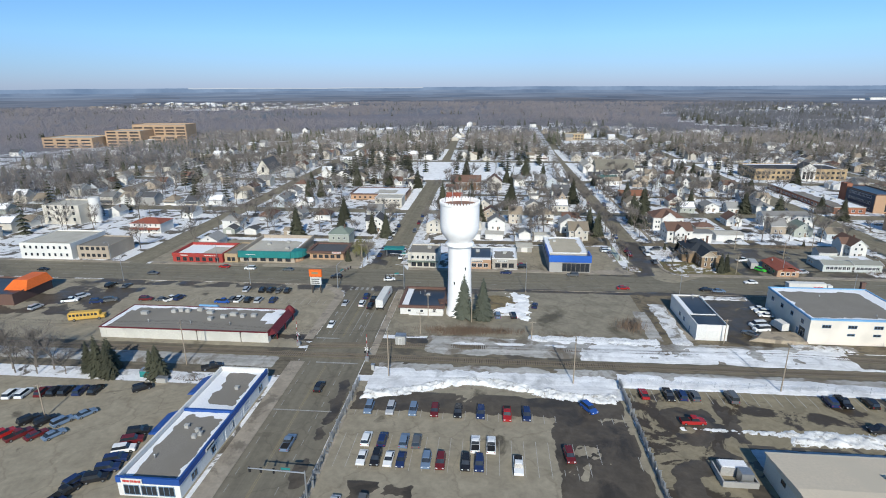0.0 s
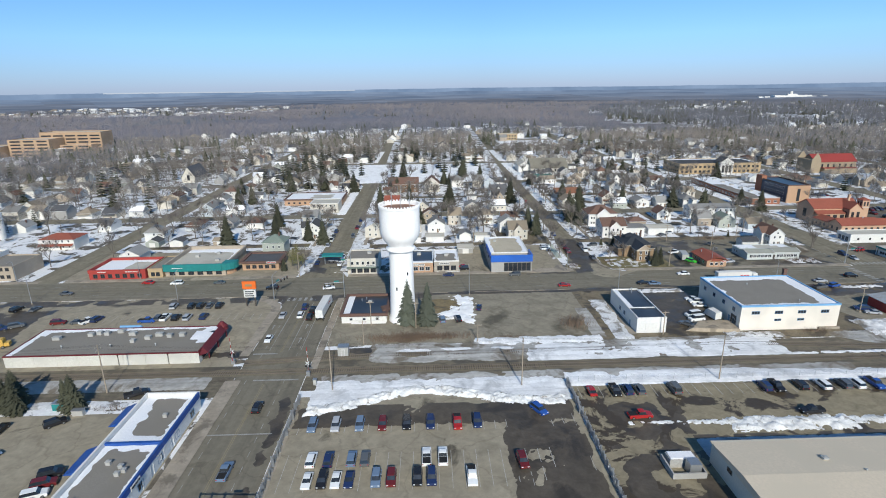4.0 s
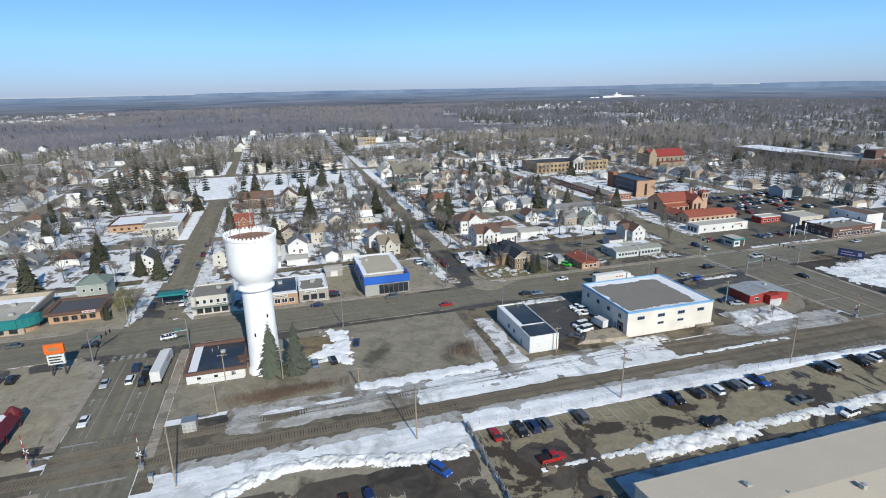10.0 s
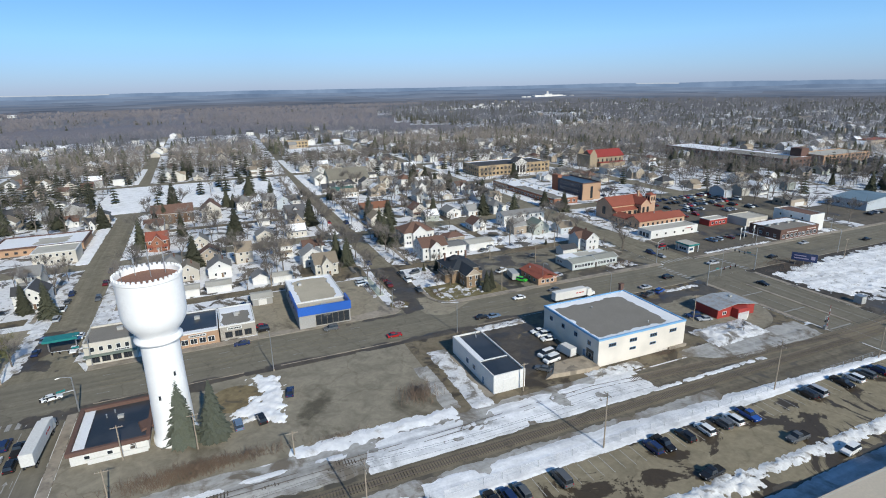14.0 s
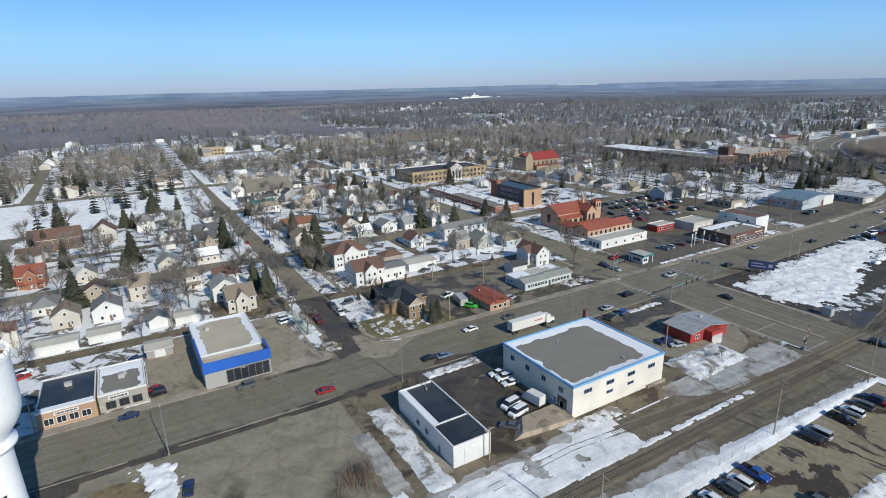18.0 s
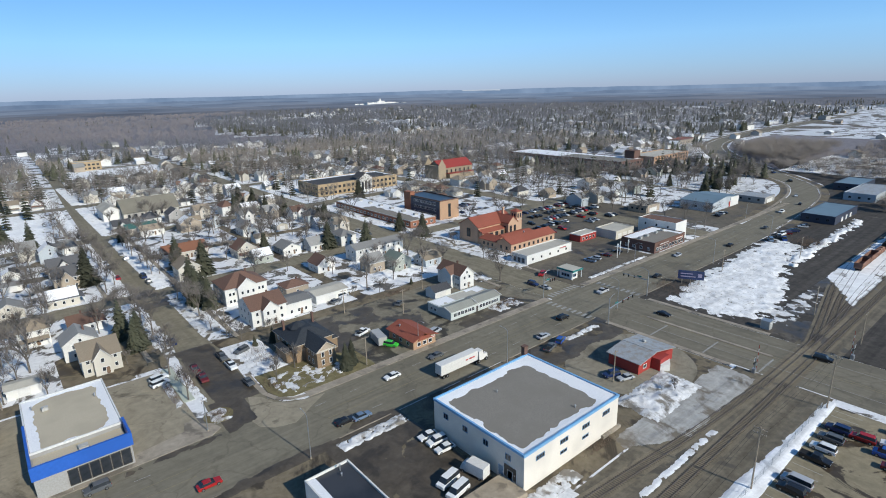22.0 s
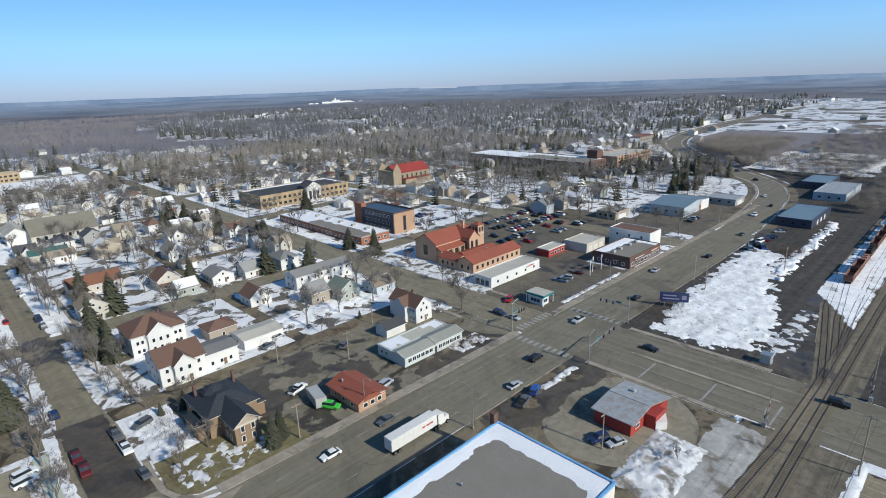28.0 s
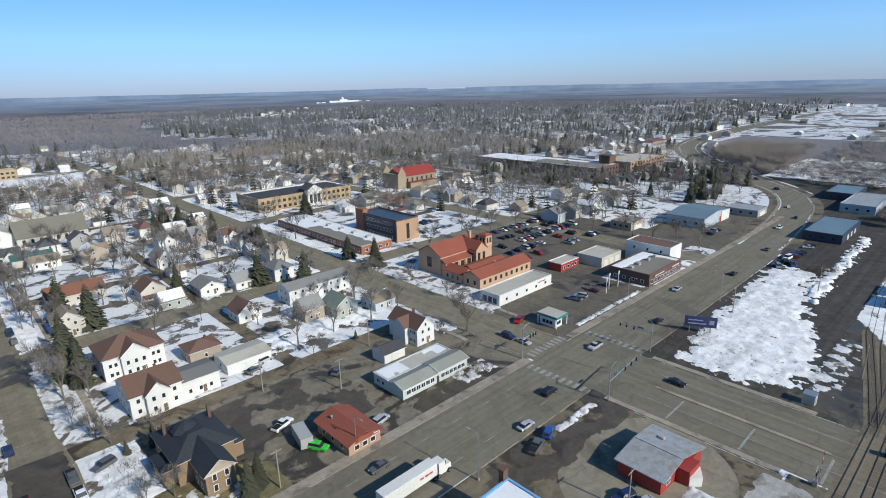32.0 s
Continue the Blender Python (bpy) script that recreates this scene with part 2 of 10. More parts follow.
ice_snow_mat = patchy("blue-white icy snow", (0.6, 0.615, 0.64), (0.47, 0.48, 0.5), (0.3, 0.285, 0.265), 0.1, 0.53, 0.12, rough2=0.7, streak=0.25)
wet_mat = patchy("wet dark asphalt", (0.111, 0.0911, 0.0677), (0.0821, 0.0672, 0.0499), (0.0599, 0.0497, 0.0381), 0.12, 0.52, 0.1, rough=0.5, rough2=0.3, mottle=0.3)
open_land_mat = patchy("open building land of snow and brown earth", (0.175, 0.15, 0.12), (0.12, 0.105, 0.09), (0.7, 0.7, 0.71), 0.014, 0.47, 0.03, fine=0.1, warp=1.0, mottle=0.3)
concrete_mat = patchy("pale pavement concrete", (0.365, 0.315, 0.25), (0.29, 0.25, 0.198), (0.2, 0.172, 0.135), 0.15, 0.52, 0.1)
ramp_mat = patchy("tan stained concrete", (0.42, 0.35, 0.26), (0.34, 0.28, 0.205), (0.24, 0.2, 0.15), 0.3, 0.55, 0.1)
lawn_mat = patchy("dry straw-coloured grass", (0.26, 0.205, 0.11), (0.17, 0.13, 0.075), (0.12, 0.095, 0.06), 0.25, 0.52, 0.1)

white_wall = material("white painted wall", (0.68, 0.67, 0.64), (0.6, 0.585, 0.555), 1.2, 0.7, 0.05, c=(0.7, 0.68, 0.63))
tower_white = material("whitewashed concrete", (0.88, 0.87, 0.85), (0.83, 0.82, 0.8), 1.5, 0.8, 0.2, c=(0.82, 0.81, 0.79), big=0.25)
cream_wall = material("cream siding", (0.6, 0.56, 0.48), (0.54, 0.5, 0.43), 1, 0.75, 0.08)
grey_wall = material("grey block wall", (0.38, 0.37, 0.35), (0.32, 0.31, 0.29), 1, 0.85, 0.15)
tan_wall = material("tan siding", (0.43, 0.36, 0.28), (0.37, 0.31, 0.24), 1, 0.8, 0.08)
blue_panel = material("bright blue metal panel", (0.035, 0.13, 0.5), (0.03, 0.115, 0.45), 2, 0.45, 0.02)
navy_panel = material("deep blue metal fascia", (0.025, 0.085, 0.31), (0.02, 0.07, 0.27), 2, 0.5, 0.03)
hospital_tan = material("orange-tan hospital brick", (0.46, 0.315, 0.2), (0.39, 0.265, 0.165), 0.8, 0.9, 0.15)
sky_trim = material("light blue painted trim", (0.2, 0.42, 0.68), (0.17, 0.37, 0.6), 1, 0.55, 0.03)
red_panel = material("dark red painted metal", (0.15, 0.022, 0.026), (0.115, 0.017, 0.02), 1, 0.55, 0.05)
red_wall = material("bright red painted wall", (0.38, 0.055, 0.045), (0.31, 0.045, 0.035), 1, 0.65, 0.08)
teal_panel = material("teal metal fascia", (0.03, 0.22, 0.21), (0.025, 0.18, 0.175), 2, 0.45, 0.02)
orange_panel = material("orange painted metal", (0.75, 0.16, 0.03), (0.66, 0.13, 0.02), 2, 0.5, 0.02)
brick_red = material("red-brown brick", (0.34, 0.15, 0.09), (0.26, 0.11, 0.065), 0.5, 0.9, 0.25)
brick_tan = material("golden tan brick", (0.45, 0.335, 0.2), (0.38, 0.28, 0.165), 0.5, 0.9, 0.2)
brick_church = material("pale orange brick", (0.57, 0.375, 0.25), (0.47, 0.305, 0.2), 0.5, 0.9, 0.2)
brick_orange = material("orange brick", (0.47, 0.3, 0.19), (0.39, 0.25, 0.155), 0.5, 0.9, 0.2)
brick_dark = material("dark brown brick", (0.16, 0.095, 0.075), (0.12, 0.07, 0.055), 0.5, 0.9, 0.2)
strip_mat = material("pale green-white painted slab", (0.5, 0.52, 0.43), (0.4, 0.42, 0.34), 0.6, 0.85, 0.1)
slate_dark = material("dark slate", (0.04, 0.045, 0.052), (0.028, 0.032, 0.038), 1.2, 0.7, 0.15)
stone_mat = material("brown rough stone", (0.3, 0.21, 0.13), (0.2, 0.14, 0.09), 0.8, 0.95, 0.5)
roof_grey = material("tarred gravel flat roof", (0.25, 0.228, 0.195), (0.2, 0.182, 0.155), 0.6, 0.95, 0.2, c=(0.21, 0.19, 0.16))
rubble_wall = material("grey-tan rubble stone", (0.42, 0.385, 0.33), (0.27, 0.245, 0.21), 1.6, 0.95, 0.5)
faded_violet = material("faded violet lettering", (0.3, 0.28, 0.4), (0.22, 0.2, 0.3), 1, 0.8, 0)
machine_yellow = material("dull yellow machine paint", (0.45, 0.27, 0.05), (0.36, 0.21, 0.04), 1, 0.7, 0.1)
roof_sand = material("sandy flat roofing", (0.52, 0.45, 0.335), (0.43, 0.375, 0.28), 0.5, 0.9, 0.12)
roof_pale = material("pale membrane flat roof", (0.5, 0.47, 0.4), (0.43, 0.4, 0.34), 1, 0.9, 0.1, c=(0.4, 0.37, 0.31))
roof_black = material("wet black membrane roof", (0.03, 0.032, 0.036), (0.022, 0.024, 0.028), 1, 0.35, 0.05, c=(0.05, 0.05, 0.053), spec=0.5)
roof_tan = material("tan metal roof", (0.62, 0.525, 0.4), (0.57, 0.485, 0.37), 1.5, 0.9, 0.04, c=(0.57, 0.49, 0.375), spec=0.15)
roof_red = material("red clay tile roof", (0.31, 0.095, 0.06), (0.235, 0.07, 0.045), 0.7, 0.8, 0.35)
roof_brightred = material("red tile church roof", (0.3, 0.05, 0.04), (0.24, 0.04, 0.033), 1, 0.6, 0.1)
roof_metal = material("weathered grey metal roof", (0.47, 0.48, 0.48), (0.38, 0.375, 0.365), 1, 0.5, 0.08, 0.3, c=(0.37, 0.33, 0.285), big=0.5)
roof_teal = material("blue-grey metal roof", (0.17, 0.235, 0.28), (0.14, 0.2, 0.24), 1, 0.5, 0.05)
shingle_dark = material("charcoal shingles", (0.1, 0.1, 0.105), (0.07, 0.07, 0.075), 0.6, 0.9, 0.3, vary=0.35)
shingle_grey = material("grey shingles", (0.27, 0.265, 0.255), (0.21, 0.205, 0.195), 0.6, 0.9, 0.3, vary=0.25)
shingle_brown = material("brown shingles", (0.17, 0.1, 0.075), (0.125, 0.075, 0.055), 0.6, 0.9, 0.3, vary=0.2)
shingle_tan = material("tan shingles", (0.31, 0.255, 0.19), (0.25, 0.205, 0.15), 0.6, 0.9, 0.3, vary=0.2)
shingle_green = material("grey-green shingles", (0.2, 0.24, 0.2), (0.16, 0.19, 0.16), 0.6, 0.9, 0.3)
shingle_rust = material("rust-brown shingles", (0.25, 0.115, 0.07), (0.19, 0.085, 0.05), 0.6, 0.9, 0.3)
shingle_teal = material("dark teal shingles", (0.05, 0.13, 0.12), (0.04, 0.1, 0.095), 0.6, 0.9, 0.3)
roof_snow = material("snow on a roof", (0.82, 0.82, 0.83), (0.72, 0.72, 0.735), 1.0, 0.8, 0.4, c=(0.78, 0.78, 0.785), big=0.4)
glass_dark = material("dark window glass", (0.03, 0.035, 0.045), (0.02, 0.025, 0.03), 3, 0.12, 0, c=(0.05, 0.055, 0.06), spec=0.6)
frame_white = material("white window frame", (0.75, 0.75, 0.73), None, 1, 0.6, 0.02)
frame_dark = material("dark bronze frame", (0.08, 0.07, 0.06), None, 1, 0.5, 0.02)
frame_blue = material("faded blue frame", (0.16, 0.25, 0.36), None, 1, 0.6, 0.02)
wood_pole = material("weathered pole timber", (0.36, 0.3, 0.23), (0.27, 0.22, 0.165), 0.5, 0.95, 0.4)
steel_grey = material("galvanised steel", (0.45, 0.46, 0.47), (0.38, 0.39, 0.4), 0.8, 0.45, 0.05, 0.7)
rail_steel = material("rail steel", (0.17, 0.14, 0.115), (0.12, 0.1, 0.085), 0.5, 0.6, 0.1, 0.15)
tie_mat = material("creosoted sleeper timber", (0.115, 0.096, 0.076), (0.08, 0.067, 0.053), 0.4, 0.95, 0.4, vary=0.45)
paint_white = material("worn white road paint", (0.4, 0.39, 0.365), (0.25, 0.24, 0.22), 0.5, 0.8, 0.05, c=(0.24, 0.23, 0.21), big=0.5)
paint_fresh = material("white bay paint", (0.48, 0.47, 0.44), (0.3, 0.29, 0.27), 0.5, 0.8, 0.05, c=(0.36, 0.35, 0.32), big=0.4)
paint_yellow = material("worn yellow road paint", (0.3, 0.24, 0.12), (0.23, 0.2, 0.14), 0.8, 0.8, 0.05)
rubber = material("tyre rubber", (0.02, 0.02, 0.021), None, 0.5, 0.9, 0.1)
alloy = material("alloy wheel rim", (0.45, 0.46, 0.47), None, 0.5, 0.35, 0.02, 0.8)
lens_clear = material("clear headlight", (0.7, 0.72, 0.74), None, 1, 0.15, 0, spec=0.6)
lens_red = material("red tail light", (0.4, 0.02, 0.02), None, 1, 0.25, 0, spec=0.6)
unit_white = material("pale roof unit metal", (0.5, 0.49, 0.46), (0.42, 0.41, 0.38), 0.7, 0.5, 0.05, 0.2)
rust_mat = material("rusty red-brown deck", (0.3, 0.165, 0.115), (0.22, 0.12, 0.085), 1.2, 0.9, 0.2)
bark = material("grey-brown bark", (0.19, 0.165, 0.14), (0.13, 0.112, 0.095), 0.6, 0.95, 0.4, vary=0.2)
twig = material("bare twigs", (0.21, 0.185, 0.164), (0.145, 0.128, 0.115), 1.0, 0.95, 0, vary=0.25)
needles = material("dark spruce needles", (0.082, 0.083, 0.052), (0.052, 0.055, 0.036), 0.8, 0.9, 0.2, vary=0.3)
needles_blue = material("blue-green spruce needles", (0.13, 0.14, 0.105), (0.085, 0.096, 0.072), 0.8, 0.9, 0.2, vary=0.15)
# both far wood colours are cooler than near twigs: painted air haze
far_twig = material("far bare woods tinted with haze", (0.142, 0.143, 0.16), (0.1, 0.101, 0.115), 6.0, 0.95, 0, big=0.01)
outer_twig = material("brown leafless woodland tinted with haze", (0.225, 0.203, 0.205), (0.18, 0.163, 0.166), 9.0, 0.95, 0, c=(0.16, 0.15, 0.16), big=0.006)
brush_mat = material("dry reddish brush", (0.2, 0.145, 0.105), (0.14, 0.1, 0.075), 0.8, 0.95, 0)
glass_slate = material("dark slate panel", (0.06, 0.07, 0.1), (0.045, 0.052, 0.075), 1, 0.4, 0.02)
sign_face = material("pale sign face", (0.7, 0.7, 0.66), None, 1, 0.5, 0)
ink = material("dark sign lettering", (0.05, 0.05, 0.055), None, 1, 0.6, 0)
ink_red = material("red sign lettering", (0.5, 0.05, 0.04), None, 1, 0.6, 0)
bus_yellow = material("school bus yellow", (0.6, 0.38, 0.09), (0.54, 0.34, 0.08), 2, 0.45, 0.02)
lime = material("lime green paint", (0.07, 0.5, 0.06), (0.06, 0.44, 0.05), 2, 0.35, 0.02)

# ---- mesh helpers ----


def box(bm, x0, x1, y0, y1, z0, z1, mi=0):
    v = [bm.verts.new((x, y, z)) for z in (z0, z1) for x, y in ((x0, y0), (x1, y0), (x1, y1), (x0, y1))]
    for q in ((3, 2, 1, 0), (4, 5, 6, 7), (0, 1, 5, 4), (1, 2, 6, 5), (2, 3, 7, 6), (3, 0, 4, 7)):
        bm.faces.new([v[k] for k in q]).material_index = mi
    return v


def prism(bm, pts, z0, z1, mi=0, top=None):
    """A wall of that plan; top: another plan of as many points for the upper end."""
    lo = [bm.verts.new((x, y, z0)) for x, y in pts]
    hi = [bm.verts.new((x, y, z1)) for x, y in (top or pts)]
    n = len(pts)
    bm.faces.new(lo[::-1]).material_index = mi
    bm.faces.new(hi).material_index = mi
    for k in range(n):
        bm.faces.new((lo[k], lo[(k + 1) % n], hi[(k + 1) % n], hi[k])).material_index = mi


def ring(n, r, x=0.0, y=0.0, turn=0.0):
    return [(x + r * math.cos(turn + k * math.tau / n), y + r * math.sin(turn + k * math.tau / n)) for k in range(n)]


def tube(bm, a, b, r0, r1, n=6, mi=0):
    a, b = Vector(a), Vector(b)
    q = (b - a).to_track_quat("Z", "Y")
    lo = [bm.verts.new(a + q @ Vector((x, y, 0))) for x, y in ring(n, r0)]
    hi = [bm.verts.new(b + q @ Vector((x, y, 0))) for x, y in ring(n, r1)]
    for k in range(n):
        bm.faces.new((lo[k], lo[(k + 1) % n], hi[(k + 1) % n], hi[k])).material_index = mi
    bm.faces.new(hi).material_index = mi


def lathe(bm, profile, n=48, mi=0):
    rows = [[bm.verts.new((x, y, z)) for x, y in ring(n, r)] for r, z in profile]
    for a, b in zip(rows, rows[1:]):
        for k in range(n):
            bm.faces.new((a[k], a[(k + 1) % n], b[(k + 1) % n], b[k])).material_index = mi
    return rows


def mesh_of(name, bm, mats, smooth=False):
    me = bpy.data.meshes.new(name)
    bmesh.ops.recalc_face_normals(bm, faces=bm.faces)
    bm.to_mesh(me)
    bm.free()
    for m in mats if isinstance(mats, (list, tuple)) else [mats]:
        me.materials.append(m)
    if smooth:
        me.shade_smooth()
    return me


def put(name, me, parent=None, label="", loc=(0, 0, 0), rz=0.0):
    ob = new(name, me)
    ob.matrix_basis = pose(*loc, 0, 0, rz)
    if parent:
        ob.parent = parent
    return tagged(ob, label)


def part(name, bm, mat, parent, label="", loc=(0, 0, 0), rz=0.0, smooth=False):
    return put(name, mesh_of(name, bm, mat, smooth), parent, label, loc, rz)


def thing(name, label, category, x=0.0, y=0.0, z=0.0, rz=0.0, group=""):
    ob = new(name)
    ob.empty_display_size = 0.3
    ob.matrix_basis = pose(x, y, z, 0, 0, rz)
    return tagged(ob, label, category, group)


def setting(name, bm, mat, label, category, kind="structure"):
    return tagged(put(name, mesh_of(name, bm, mat)), label, category, "", kind)


WINDOWS = {}


def paint_face(face, mi):
    face.material_index = mi


def window_mesh(w, h, frame_m, bars=1):
    key = (round(w, 2), round(h, 2), frame_m.name, bars)
    if key not in WINDOWS:
        bm = bmesh.new()
        f = min(0.12, w * 0.12)
        xs = [-w / 2, -w / 2 + f]
        for k in range(1, bars):
            xs += [-w / 2 + w * k / bars - 0.04, -w / 2 + w * k / bars + 0.04]
        xs += [w / 2 - f, w / 2]
        zs = [0, f, h - f, h]
        deep = lambda i, j: None if not (0 <= i < len(xs) - 1 and 0 <= j < 3) else -0.02 if j == 1 and i % 2 else -0.07
        quad = lambda pts, mi: paint_face(bm.faces.new([bm.verts.new(q) for q in pts]), mi)
        for i in range(len(xs) - 1):
            for j in range(3):
                y = deep(i, j)
                quad([(xs[i], y, zs[j]), (xs[i + 1], y, zs[j]), (xs[i + 1], y, zs[j + 1]), (xs[i], y, zs[j + 1])], 1 if y > -0.05 else 0)
                for di, dj, u, v in ((1, 0, (xs[i + 1], zs[j]), (xs[i + 1], zs[j + 1])), (0, 1, (xs[i], zs[j + 1]), (xs[i + 1], zs[j + 1])), (-1, 0, (xs[i], zs[j]), (xs[i], zs[j + 1])), (0, -1, (xs[i], zs[j]), (xs[i + 1], zs[j]))):
                    o = deep(i + di, j + dj)
                    if o is None or y < o:
                        e = 0.03 if o is None else o
                        quad([(u[0], y, u[1]), (v[0], y, v[1]), (v[0], e, v[1]), (u[0], e, u[1])], 0)
        bmesh.ops.remove_doubles(bm, verts=bm.verts, dist=0.001)
        WINDOWS[key] = mesh_of("window", bm, [frame_m, glass_dark])
    return WINDOWS[key]


SIDES = {"S": (0, 1), "E": (90, 1), "N": (180, 1), "W": (270, 1)}


def openings(parent, side, plan, n, w, h, z, frame_m=None, bars=1, name="window", margin=1.0, mesh=None, span=None):
    """A row of n windows or doors on one side of a box plan (x0, x1, y0, y1) in the parent's space."""
    x0, x1, y0, y1 = plan
    me = mesh or window_mesh(w, h, frame_m or frame_white, bars)
    for k in range(n):
        f = (k + 0.5) / n
        if span:
            f = span[0] + (span[1] - span[0]) * f
        if side in "SN":
            x = x0 + margin + (x1 - x0 - 2 * margin) * f
            loc, rz = ((x, y0 - 0.01, z), 0) if side == "S" else ((x, y1 + 0.01, z), 180)
        else:
            y = y0 + margin + (y1 - y0 - 2 * margin) * f
            loc, rz = ((x1 + 0.01, y, z), 90) if side == "E" else ((x0 - 0.01, y, z), 270)
        put(name, me, parent, "", loc, rz)


def door_mesh(w, h, m):
    key = ("door", w, h, m.name)
    if key not in WINDOWS:
        bm = bmesh.new()
        box(bm, -w / 2, w / 2, -0.06, 0.03, 0, h)
        box(bm, -w / 2 - 0.1, -w / 2, -0.09, 0.03, 0, h + 0.1, 1)
        box(bm, w / 2, w / 2 + 0.1, -0.09, 0.03, 0, h + 0.1, 1)
        box(bm, -w / 2, w / 2, -0.09, 0.03, h, h + 0.1, 1)
        box(bm, w * 0.32, w * 0.4, -0.12, -0.06, h * 0.45, h * 0.5, 1)
        WINDOWS[key] = mesh_of("door", bm, [m, frame_white])
    return WINDOWS[key]


def sheet(bm, x0, x1, y0, y1, z=0.0, mi=0, depth=0.25):
    box(bm, x0, x1, y0, y1, z - depth, z, mi)


def smooth01(v):
    v = max(0.0, min(1.0, v))
    return v * v * (3 - 2 * v)


def inside_by(x, y, outline):
    """How far a place lies inside an outline (below zero outside)."""
    best, within = 1e9, False
    for (ax, ay), (bx, by) in zip(outline, outline[1:] + outline[:1]):
        dx, dy = bx - ax, by - ay
        f = max(0.0, min(1.0, ((x - ax) * dx + (y - ay) * dy) / (dx * dx + dy * dy)))
        best = min(best, math.hypot(x - ax - f * dx, y - ay - f * dy))
        if (ay > y) != (by > y) and x < ax + (y - ay) * dx / dy:
            within = not within
    return best if within else -best


def snow_bank(name, x0, x1, y0, y1, h, mat, label, size=6.0, bite=0.9, cells=None, base=0.05, edge=3.0, seed=0.0, rough=0.0, cut=(), shore=None, deep=99.0, outline=None):
    """Snow with a ragged outline: a grid that dips under the ground where it has melted."""
    cells = cells * 0.7 if cells else max(0.45, min(0.9, (x1 - x0) / 80))
    nx, ny = max(4, int((x1 - x0) / cells)), max(4, int((y1 - y0) / cells))
    bm = bmesh.new()
    rows = []
    for j in range(ny + 1):
        row = []
        for i in range(nx + 1):
            x, y = x0 + (x1 - x0) * i / nx, y0 + (y1 - y0) * j / ny
            d = min([x - x0, x1 - x, y - y0, y1 - y] + [a * x + b * y - c for a, b, c in cut]) / edge
            if shore:
                d = min(d, (y - shore(x)) / edge, (shore(x) + deep - y) / edge)
            n = noise.fractal(Vector((x / size, y / size, seed)), 0.75, 2.1, 6)
            if outline:
                d = min(d, (inside_by(x, y, outline) + 2.4 * n) / edge)
            z = h * (smooth01(d) * (1 + 0.5 * n) + bite * n * 0.6 - bite * 0.25) + rough * abs(noise.noise(Vector((x * 1.9, y * 1.9, seed + 5)))) + 0.3 * h * noise.fractal(Vector((x / 1.7, y / 1.7, seed + 9)), 0.6, 2.0, 2)
            if d <= 0:
                z = min(z, -0.1)
            row.append(bm.verts.new((x, y, base + min(z, h * 1.8))))
        rows.append(row)
    for a, b in zip(rows, rows[1:]):
        for i in range(nx):
            q = (a[i], a[i + 1], b[i + 1], b[i])
            if max(v.co.z for v in q) > 0.01:
                bm.faces.new(q)
    for v in [v for v in bm.verts if not v.link_faces]:
        bm.verts.remove(v)
    return tagged(put(name, mesh_of(name, bm, mat, True)), label, "snow", "", "stuff")

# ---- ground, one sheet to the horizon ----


def in_town(x, y):
    n = noise.noise(Vector((x / 260, y / 260, 3))) * 0.25
    a = ((x - 60) / 700) ** 2 + ((y - 120) / 740) ** 2
    b = ((x - 1320) / 900) ** 2 + ((y - 1000) / 1060) ** 2
    c = ((x + 900) / 420) ** 2 + ((y - 1750) / 260) ** 2
    return min(a, b, c) + n < 1


def hill(x, y):
    r = math.hypot(x - 60, y)
    if r < 1400:
        return 0.0
    n = noise.fractal(Vector((x / 1500, y / 1500, 7)), 1.0, 2.0, 4)
    return smooth01((r - 1400) / 3600) * (19 + 15 * n)


def sector_rows(bm, radii):
    rows = []
    for r in radii:
        rows.append([bm.verts.new((60 + r * math.cos(a), r * math.sin(a), hill(60 + r * math.cos(a), r * math.sin(a)))) for a in (k * math.tau / 200 for k in range(200))] if r else [bm.verts.new((60, 0, 0))] * 200)
    for a, b in zip(rows, rows[1:]):
        for k in range(200):
            j = (k + 1) % 200
            yield bm.faces.new([a[k], b[k], b[j], a[j]] if a[0] is not a[1] else [a[0], b[k], b[j]])


RADII = [0.0] + [28 * 1.09 ** k for k in range(62)]
NEAR_RADII = [r for r in RADII if r < 2000]
bm = bmesh.new()
for f in sector_rows(bm, NEAR_RADII):
    c = f.calc_center_median()
    rr, th = math.hypot(c.x - 60, c.y), math.degrees(math.atan2(c.y, c.x - 60))
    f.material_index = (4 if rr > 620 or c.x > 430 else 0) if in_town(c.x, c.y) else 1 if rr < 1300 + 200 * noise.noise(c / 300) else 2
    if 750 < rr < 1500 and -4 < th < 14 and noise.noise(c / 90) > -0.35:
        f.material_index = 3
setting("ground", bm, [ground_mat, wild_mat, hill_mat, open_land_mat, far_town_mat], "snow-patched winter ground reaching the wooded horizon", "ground")


